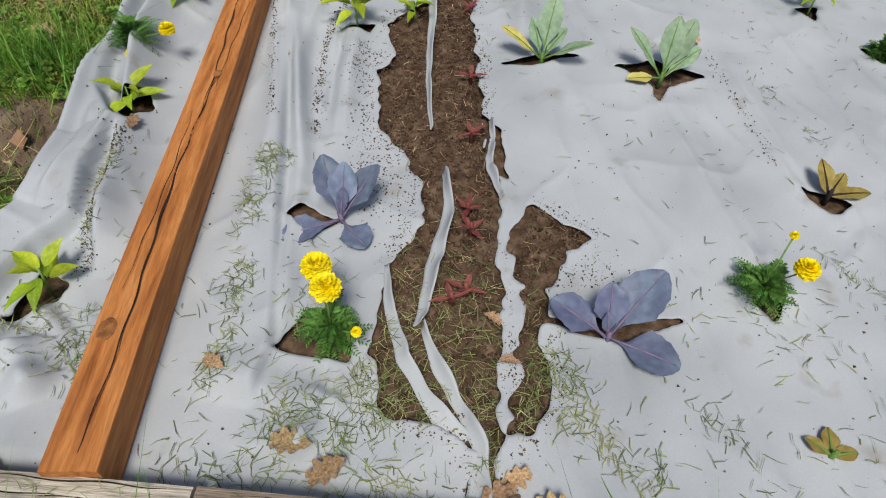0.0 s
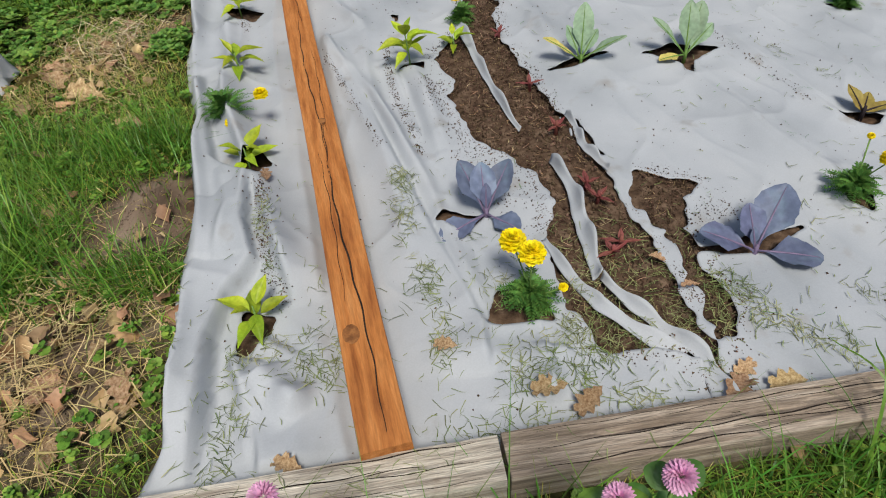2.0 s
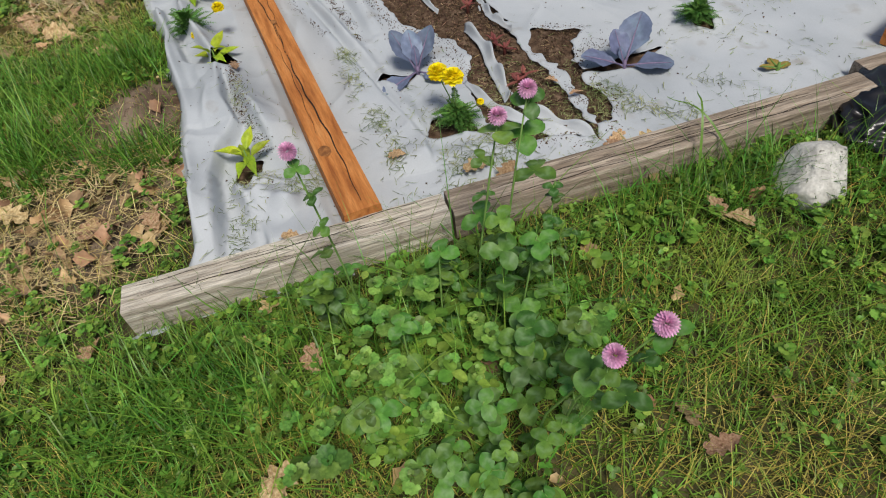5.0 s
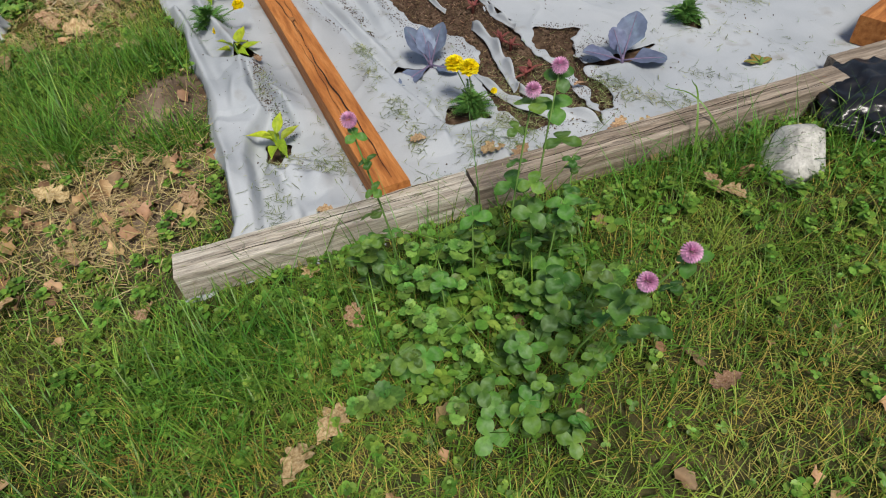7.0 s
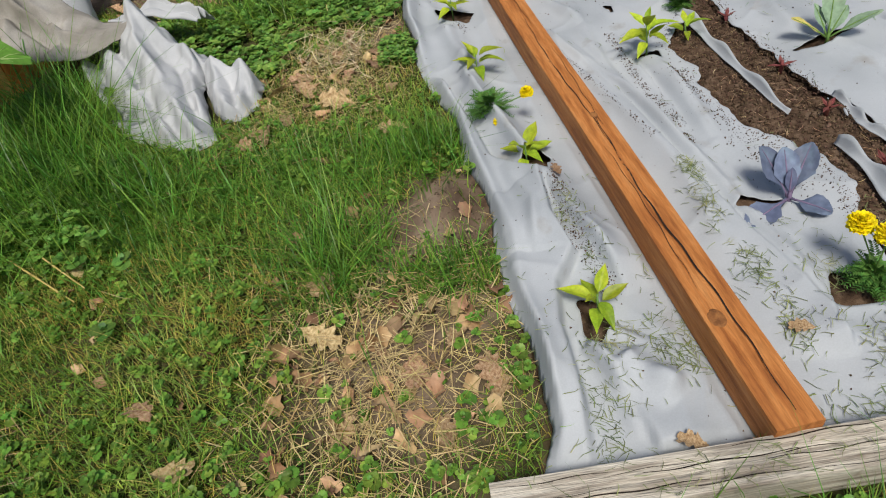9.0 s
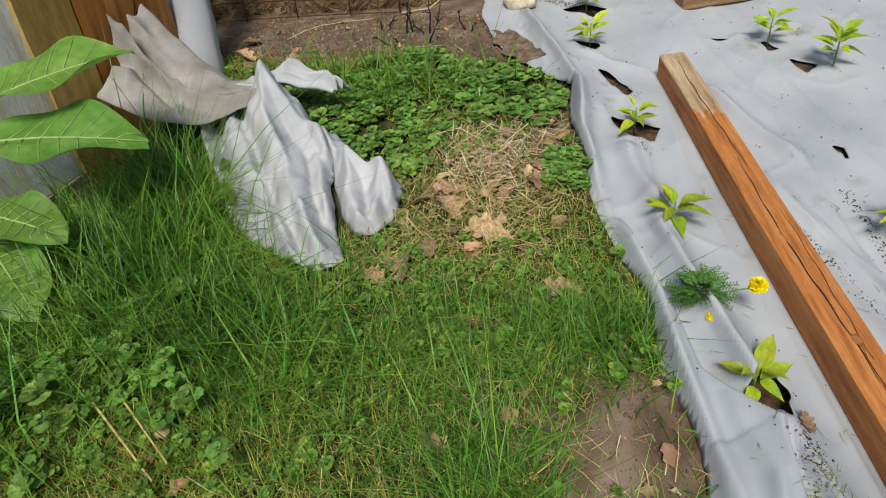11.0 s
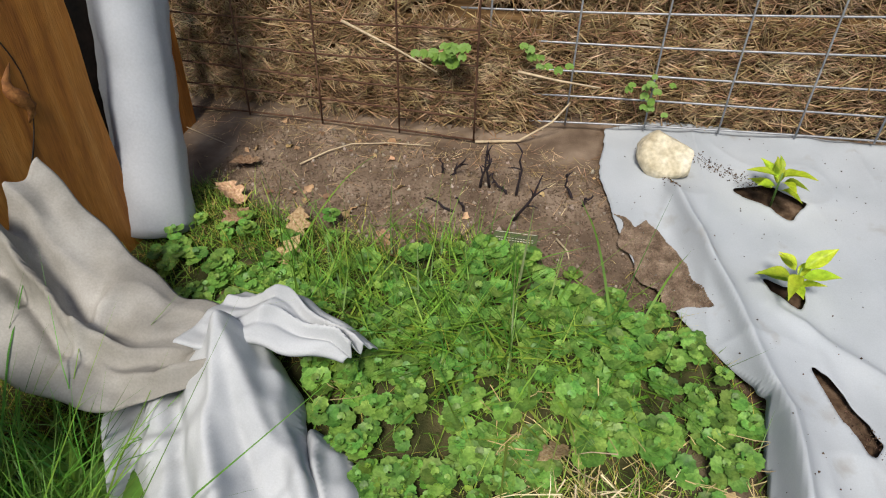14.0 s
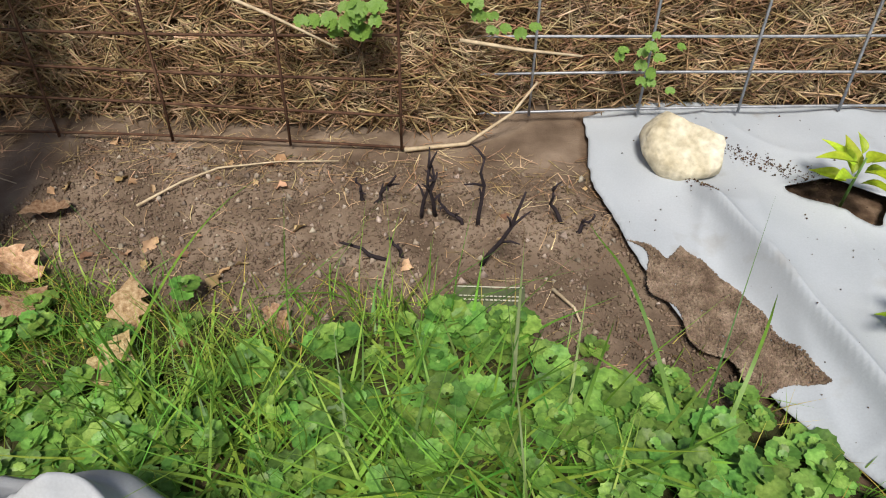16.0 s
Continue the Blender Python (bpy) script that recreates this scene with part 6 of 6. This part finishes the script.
rosettes("clover_patch", 850, (-0.5, 0.8, -0.1, 0.8), clover_patch, TV, TF, M_CLOVER, "thick patch of green clover leaves before the bed", (0.014, 0.034), per=1, rise=(-25, 25), height=(0.03, 0.13))
rosettes("clover_patch", 2600, (-2.0, 1.9, -0.7, 1.6), lambda x, y: free(x, y) * 0.35 * (1 - bare(x, y)), TV, TF, M_CLOVER, "scattered small clover leaves in the lawn", (0.008, 0.015), per=1, rise=(-25, 25), height=(0.01, 0.04))
rosette_mesh("fence_weeds", 46, (-1.02, -0.2, 4.22, 4.6), lambda x, y: np.ones(len(x)), M_IVY, "green weeds behind the fabric corner", (0.03, 0.05), height=(0.02, 0.12))
rosette_mesh("edge_weeds", 900, (1.9, 3.0, 1.9, 3.4), lambda x, y: ~inside(SHEET, x, y) * 0.8, M_IVY, "green weeds beyond the fabric edge", (0.03, 0.05))


KIDNEY = mesh_of("leaf", KV, KT, KQ)


def wall_weed(x, y, z, n, size, seed):
    r = random.Random(seed)
    root = base("bale_weed", pose(x, y, z), "small green nettle-like weed growing out of straw", "weed", "weeds in straw")
    for _ in range(n):
        m = pose(r.gauss(0, 0.035), -r.uniform(0, 0.03), r.gauss(0, 0.022), r.uniform(20, 70), 0, 180 + r.uniform(-50, 50) - 180)
        part("leaf", KIDNEY, M_IVY, root, m=m @ Matrix.Scale(r.uniform(*size), 4))


wall_weed(-1.95, 3.86, 0.30, 26, (0.025, 0.04), 1)
wall_weed(-1.66, 3.94, 0.28, 12, (0.018, 0.03), 2)
wall_weed(-1.33, 4.02, 0.20, 9, (0.018, 0.028), 3)
wall_weed(-1.33, 4.01, 0.13, 6, (0.018, 0.028), 4)

# a few long single blades over the bare soil and the fabric
for i, (a, b, h) in enumerate([((-2.20, 3.14), (-2.02, 3.60), 0.16), ((-1.30, 3.18), (-1.45, 3.50), 0.14), ((-1.46, 3.14), (-1.40, 3.36), 0.06), ((-1.24, 3.2), (-1.15, 3.42), 0.10), ((0.78, 0.72), (0.84, 0.92), 0.17), ((0.90, 0.74), (0.78, 0.95), 0.14)]):
    V = []
    for k in range(13):
        u = k / 12
        zz = h * math.sin(min(1, u * 1.15) * math.pi * 0.62) + 0.005
        w = 0.004 * (1 - u) ** 0.6
        V += [(a[0] + (b[0] - a[0]) * u - w, a[1] + (b[1] - a[1]) * u, zz), (a[0] + (b[0] - a[0]) * u + w, a[1] + (b[1] - a[1]) * u, zz + 0.0015)]
    thing("long_grass_blade", mesh_of("long_grass_blade", V, [(2 * k, 2 * k + 1, 2 * k + 3, 2 * k + 2) for k in range(12)]), M_GRASS_DEEP, "single long arching green grass blade", "grass", "long grass blades")


# ---- dead leaves and straw ----
def oak_leaf(seed):
    r = np.random.RandomState(seed)
    n = 22
    v, f = [], []
    curl, tw = r.uniform(-0.2, 0.5), r.uniform(-0.5, 0.5)
    for i in range(n + 1):
        u = i / n
        env = math.sin(math.pi * (0.06 + 0.90 * u)) ** 0.8
        lobe = 0.42 + 0.58 * abs(math.sin(u * math.pi * 3.6 + 0.4)) ** 0.9
        for s in (-1, -0.5, 0, 0.5, 1):
            w = 0.36 * env * lobe * (1 + 0.12 * r.uniform(-1, 1))
            x = s * w
            v.append((x, u - 0.12 * abs(s) * lobe, curl * x * x * 2 + tw * x * (u - 0.5) * 0.4 + 0.06 * math.sin(u * 5 + seed) + 0.10 * abs(s) * env * (1 if curl > 0 else 0.3)))
    for i in range(n):
        for j in range(4):
            f.append((i * 5 + j, i * 5 + j + 1, (i + 1) * 5 + j + 1, (i + 1) * 5 + j))
    return mesh_of("oak_leaf", v, f)


OAKS = [oak_leaf(s) for s in range(6)]
for me in OAKS:
    me.materials.append(M_OAK)
    me.polygons.foreach_set("use_smooth", [True] * len(me.polygons))
SPOT = [(-1.20, 2.20, 0.15), (-1.35, 2.37, 0.12), (-0.95, 1.97, 0.11), (-1.43, 2.03, 0.10), (-1.36, 1.96, 0.11), (-1.34, 2.83, 0.09), (-1.16, 2.70, 0.10), (-1.36, 2.32, 0.13), (-1.14, 2.44, 0.11), (-0.98, 2.52, 0.10),
        (-1.25, 2.24, 0.13), (-1.05, 2.47, 0.10), (-1.10, 2.40, 0.09), (-1.04, 2.56, 0.08), (-1.16, 1.83, 0.10), (-1.50, 1.95, 0.10), (-1.30, 2.06, 0.09), (-1.87, 1.47, 0.12), (-1.46, 1.98, 0.09),
        (-0.97, 1.09, 0.11), (-0.77, 0.96, 0.11), (-0.58, 1.00, 0.10), (-0.67, 0.61, 0.08), (-0.84, 1.16, 0.09), (-0.61, 1.03, 0.10), (-0.83, 1.37, 0.07), (-0.70, 0.88, 0.09), (-0.92, 0.90, 0.10), (-0.66, 1.12, 0.08),
        (-0.23, 0.23, 0.10), (-0.31, 0.155, 0.10), (0.51, 0.15, 0.08), (0.52, 0.10, 0.07), (0.79, 0.60, 0.07), (0.84, 0.57, 0.07), (-0.19, 0.48, 0.08), (-0.285, 0.59, 0.08), (-1.01, 0.70, 0.11), (-1.24, 0.78, 0.10),
        (-2.53, 3.54, 0.10), (-2.47, 3.34, 0.12), (-2.22, 3.25, 0.11), (-2.45, 3.23, 0.11), (-2.21, 3.14, 0.10), (-1.99, 3.33, 0.08), (1.13, 0.78, 0.10), (1.16, 0.86, 0.10), (-1.45, 0.95, 0.10), (-1.05, 1.25, 0.09)]
for i, (x, y, s) in enumerate(SPOT):
    ob = new("oak_leaf", OAKS[i % 6])
    ob.matrix_basis = pose(x, y, float(ground_z(np.array(x), np.array(y))) + (0.022 if y > 2.9 or bare(np.array(x), np.array(y)) > 0.5 else 0.034), rng.uniform(-22, 22), rng.uniform(-26, 26), rng.uniform(0, 360)) @ Matrix.Scale(s * 0.95, 4)
    tagged(ob, "dry tan lobed oak leaf fallen on the ground", "leaf", "fallen oak leaves")
for x, y, s in [(0.24, 0.92, 0.07), (0.66, 0.93, 0.08), (0.70, 0.92, 0.07), (0.60, 1.17, 0.04), (0.585, 1.26, 0.04), (0.32, 0.88, 0.07), (-0.09, 0.80, 0.07), (-0.24, 0.79, 0.06), (0.05, 1.05, 0.05), (1.02, 2.42, 0.06), (0.68, 0.97, 0.06), (-0.40, 1.62, 0.05)]:
    ob = new("oak_leaf", OAKS[int(x * 100) % 6])
    ob.matrix_basis = pose(x, y, top_z(x, y) + 0.016, rng.uniform(-20, 20), rng.uniform(-20, 20), rng.uniform(0, 360)) @ Matrix.Scale(s, 4)
    tagged(ob, "small curled dry leaf lying on the fabric", "leaf", "fallen oak leaves")


def leaf_bits(name, n, box, density, size, lift, label):
    """Crumpled scraps of dead leaves as one mesh."""
    x, y = rng.uniform(box[0], box[1], n), rng.uniform(box[2], box[3], n)
    ok = rng.uniform(0, 1, n) < density(x, y)
    x, y = x[ok], y[ok]
    tv, tf = leaf_shape(1.0, 0.32, oval, 5, 2, fold=0.55, droop=0.25, teeth=0.25, wave=0.35)
    M = turns(len(x), lean=(-40, 40), size=size, roll=50)
    v, f = spread(tv - np.array([0, 0.5, 0]), [tf], M, np.stack([x, y, ground_z(x, y) + rng.uniform(0.3, 1, len(x)) * lift], 1))
    return thing(name, mesh_of(name, v, *f), M_LITTER, label, "leaf", kind="stuff")


leaf_bits("leaf_litter", 900, (-1.7, -0.45, 0.55, 2.95), lambda x, y: np.clip(litter(x, y) * 1.1 - 0.1, 0, 1) * free(x, y), (0.03, 0.075), 0.035, "scraps of dry brown leaves among straw")
leaf_bits("leaf_litter", 260, (-1.9, 1.5, -0.6, 2.6), lambda x, y: free(x, y) * 0.6, (0.025, 0.06), 0.03, "scattered scraps of dry leaves in the lawn")
leaf_bits("leaf_litter", 160, (-2.66, -1.4, 3.15, 3.85), lambda x, y: free(x, y) * np.clip(0.25 + 0.5 * (x < -2.1), 0, 1), (0.012, 0.04), 0.010, "dark leaf scraps on bare soil")


def stalks(name, n, box, density, length, width, zf, mat, label, category, lift=0.02, lean=12):
    """Loose thin stalks lying every way over a surface, as one mesh."""
    x, y = rng.uniform(box[0], box[1], n), rng.uniform(box[2], box[3], n)
    ok = rng.uniform(0, 1, n) < density(x, y)
    x, y = x[ok], y[ok]
    c = len(x)
    tv = np.array([(-0.5, -0.5, 0), (0.5, -0.5, 0), (0.35, 0.1, 0.0), (-0.35, 0.1, 0.0), (0.05, 0.5, 0), (-0.05, 0.5, 0)])
    tv[:, 0] += np.array([0, 0, 1.5, 1.5, -1.0, -1.0]) * 0.8
    M = turns(c, lean=(-lean, lean))
    M = M * np.stack([rng.uniform(*width, c), rng.uniform(*length, c), np.ones(c)], 1)[:, None, :]
    P = np.stack([x, y, zf(x, y) + rng.uniform(0.002, lift, c)], 1)
    v, f = spread(tv, [np.array([(0, 1, 2, 3), (3, 2, 4, 5)])], M, P)
    return thing(name, mesh_of(name, v, *f), mat, label, category, kind="stuff", smooth=False)


stalks("loose_straw", 20000, (-1.9, -0.5, 0.6, 3.0), lambda x, y: litter(x, y) * free(x, y), (0.03, 0.12), (0.0015, 0.003), ground_z, M_DRYGRASS, "pale dry straw scattered over the lawn", "straw", 0.045, 20)
stalks("loose_straw", 2300, (-1.55, -0.95, 2.15, 2.85), lambda x, y: np.exp(-((x + 1.19) / 0.12) ** 2 - ((y - 2.58) / 0.15) ** 2) * free(x, y), (0.04, 0.16), (0.002, 0.004), ground_z, M_PALESTRAW, "thick tuft of pale bleached straw", "straw", 0.06, 22)
stalks("loose_straw", 3600, (-3.0, -1.2, 3.3, 3.88), lambda x, y: 0.16 + 0.84 * np.clip((y - 3.62) / 0.18, 0, 1), (0.012, 0.075), (0.0010, 0.0026), ground_z, M_STRAW, "bits of straw on bare soil by the bales", "straw", 0.008, 6)
stalks("soil_straw", 1500, (0.0, 0.75, 0.9, 2.9), lambda x, y: (inside(TEAR, x, y) | inside(TEAR_B, x, y)) * 0.8, (0.012, 0.045), (0.0008, 0.002), lambda x, y: ground_z(x, y) + 0.004, M_STRAW, "bits of straw on the dark soil strip", "straw", 0.010, 10)


def clip_density(x, y):
    d = np.zeros_like(x)
    for line, w, k in (([(-0.04, 1.62), (0.0, 1.35), (0.06, 1.10), (0.08, 0.92)], 0.030, 1.0), ([(-0.40, 1.56), (-0.365, 1.36), (-0.30, 1.20)], 0.022, 0.9), ([(-0.36, 1.0), (-0.35, 0.82)], 0.045, 1.0), ([(-0.33, 1.02), (-0.28, 1.10)], 0.04, 0.7), ([(-0.25, 1.25), (-0.20, 0.98)], 0.03, 0.6), ([(0.10, 0.86), (0.60, 0.90)], 0.05, 0.45),
                       ([(0.20, 0.98), (0.38, 0.98)], 0.09, 0.6), ([(0.36, 1.10), (0.40, 0.98), (0.45, 0.90)], 0.06, 0.9), ([(0.70, 1.20), (0.76, 1.10), (0.88, 1.02)], 0.04, 1.0), ([(0.98, 1.16), (1.06, 1.02)], 0.05, 0.35),
                       ([(1.10, 1.35), (1.30, 1.22)], 0.14, 0.09), ([(1.20, 1.68), (1.42, 1.50)], 0.02, 0.4), ([(1.20, 2.25), (1.32, 2.05)], 0.03, 0.3), ([(-0.13, 1.12), (-0.17, 0.95)], 0.03, 0.7), ([(0.16, 1.32), (0.19, 1.22)], 0.05, 0.6)):
        dd, _ = near(line, x, y)
        d = np.maximum(d, k * np.exp(-(dd / w) ** 2))
    d = d * np.clip(0.75 + 1.1 * ripple(x, y, 24, seed=9), 0.05, 1.3)
    return np.clip(np.maximum(d, 0.016 * (y < 1.25) + 0.006), 0, 1) * inside(SHEET, x, y) * ~(inside(TEAR, x, y))


stalks("grass_clippings", 60000, (-0.55, 1.7, 0.74, 2.6), clip_density, (0.012, 0.045), (0.0010, 0.0024), cloth_z, M_CLIP, "dried green grass clippings strewn over the fabric", "grass", 0.007, 7)
stalks("dark_clippings", 5000, (-0.5, 1.9, 0.75, 3.4), lambda x, y: 0.055 * (0.4 + (x > 0.7)) * inside(SHEET, x, y) * ~inside(TEAR, x, y), (0.012, 0.04), (0.0008, 0.0016), cloth_z, M_GRASS_DEEP, "thin dark green clippings on the fabric", "grass", 0.006, 5)

stalks("timber_clippings", 1500, (-0.60, 1.1, 0.6, 0.95), lambda x, y: ((y > FRONT(x) - 0.08) & (y < FRONT(x) - 0.006)) * np.clip(np.exp(-((x + 0.15) / 0.2) ** 2) + 0.12, 0, 1), (0.012, 0.04), (0.0009, 0.002), lambda x, y: np.full(np.shape(x), 0.089), M_CLIP, "dried grass clippings on the front timber", "grass", 0.004, 5)
stalks("soil_clippings", 4000, (0.3, 0.8, 0.86, 1.45), lambda x, y: (inside(TEAR, x, y) | inside(TEAR_B, x, y)) * np.clip((1.5 - y) * 1.6, 0, 0.9), (0.012, 0.045), (0.0009, 0.002), lambda x, y: ground_z(x, y) + 0.006, M_CLIP, "grass clippings drifted over the soil strip", "grass", 0.016, 12)


def crumbs(name, n, box, density, size, zf, mat, label):
    x, y = rng.uniform(box[0], box[1], n), rng.uniform(box[2], box[3], n)
    ok = rng.uniform(0, 1, n) < density(x, y)
    x, y = x[ok], y[ok]
    tv = np.array([(0.5, 0, 0), (-0.25, 0.45, 0), (-0.3, -0.4, 0), (0.05, 0.03, 0.55), (0.1, -0.05, -0.3)])
    tf = np.array([(0, 1, 3), (1, 2, 3), (2, 0, 3), (1, 0, 4), (2, 1, 4), (0, 2, 4)])
    s = rng.uniform(size[0], size[1], len(x)) * rng.uniform(0.3, 1, len(x))
    M = turns(len(x), lean=(-25, 25)) * s[:, None, None]
    v, f = spread(tv, [tf], M, np.stack([x, y, zf(x, y) + 0.0015], 1))
    return thing(name, mesh_of(name, v, *f), mat, label, "soil", kind="stuff", smooth=False)


def spill(x, y):
    d = np.full(np.shape(x), 9.0)
    for poly in (TEAR, TEAR_B):
        dd, _ = near(poly + poly[:1], x, y)
        d = np.minimum(d, dd)
    a = np.exp(-(d / 0.028) ** 2) * np.clip(0.5 + 0.9 * ripple(x, y, 14, seed=6), 0, 1)
    for line, w, k in (([(-0.12, 2.45), (-0.08, 2.1), (0.02, 1.75)], 0.012, 0.7), ([(-0.33, 2.35), (-0.10, 1.75)], 0.008, 0.5), ([(0.06, 2.1), (0.16, 1.80), (0.24, 1.55)], 0.05, 0.35), ([(0.68, 1.42), (0.78, 1.44)], 0.05, 0.3),
                       ([(1.05, 2.40), (1.2, 1.9)], 0.01, 0.3), ([(-0.405, 1.57), (-0.375, 1.40), (-0.33, 1.27), (-0.30, 1.2)], 0.020, 0.9), ([(-1.15, 3.92), (-0.98, 3.84)], 0.025, 0.9), ([(-1.24, 3.80), (-1.20, 3.72)], 0.012, 0.8), ([(-0.78, 3.08), (-0.72, 3.02)], 0.02, 0.8),
                       ([(-0.70, 2.70), (-0.67, 2.62)], 0.02, 0.5)):
        dd, _ = near(line, x, y)
        a = np.maximum(a, k * np.exp(-(dd / w) ** 2))
    return np.clip(a + 0.004, 0, 1) * inside(SHEET, x, y)


crumbs("soil_crumbs", 480000, (-1.4, 1.5, 0.8, 4.1), lambda x, y: spill(x, y), (0.0014, 0.0085), cloth_z, M_CRUMB, "dark soil crumbs scattered over the fabric")
crumbs("soil_clods", 30000, (0.0, 0.8, 0.86, 2.95), lambda x, y: (inside(TEAR, x, y) | inside(TEAR_B, x, y)) * 1.0, (0.003, 0.016), ground_z, M_CRUMB, "dark crumbly clods in the soil strip")
crumbs("pale_clods", 40000, (-3.0, -1.2, 3.2, 3.9), lambda x, y: bare(x, y) * free(x, y) * 0.8, (0.002, 0.013), ground_z, M_PALE_CRUMB, "grit and small clods on bare pale soil")
crumbs("pale_clods", 6000, (-1.1, -0.45, 0.7, 1.8), lambda x, y: bare(x, y) * free(x, y), (0.002, 0.010), ground_z, M_PALE_CRUMB, "grit and small clods on the earth mound")
crumbs("soil_spill", 90000, (-1.40, -1.05, 3.28, 3.62), lambda x, y: inside([(-1.37, 3.60), (-1.30, 3.55), (-1.27, 3.60), (-1.20, 3.50), (-1.07, 3.32), (-1.16, 3.28), (-1.27, 3.39)], x + 0.022 * ripple(x, y, 34), y + 0.018 * ripple(x, y, 47, seed=3)), (0.003, 0.009), cloth_z, M_PALE_CRUMB, "pale sandy soil spilt over the fabric corner")
crumbs("pebbles", 900, (-2.9, -1.15, 3.2, 3.85), lambda x, y: bare(x, y) * free(x, y) * 0.8, (0.010, 0.026), ground_z, M_PEBBLE, "small pale pebbles and lumps of earth on bare soil")
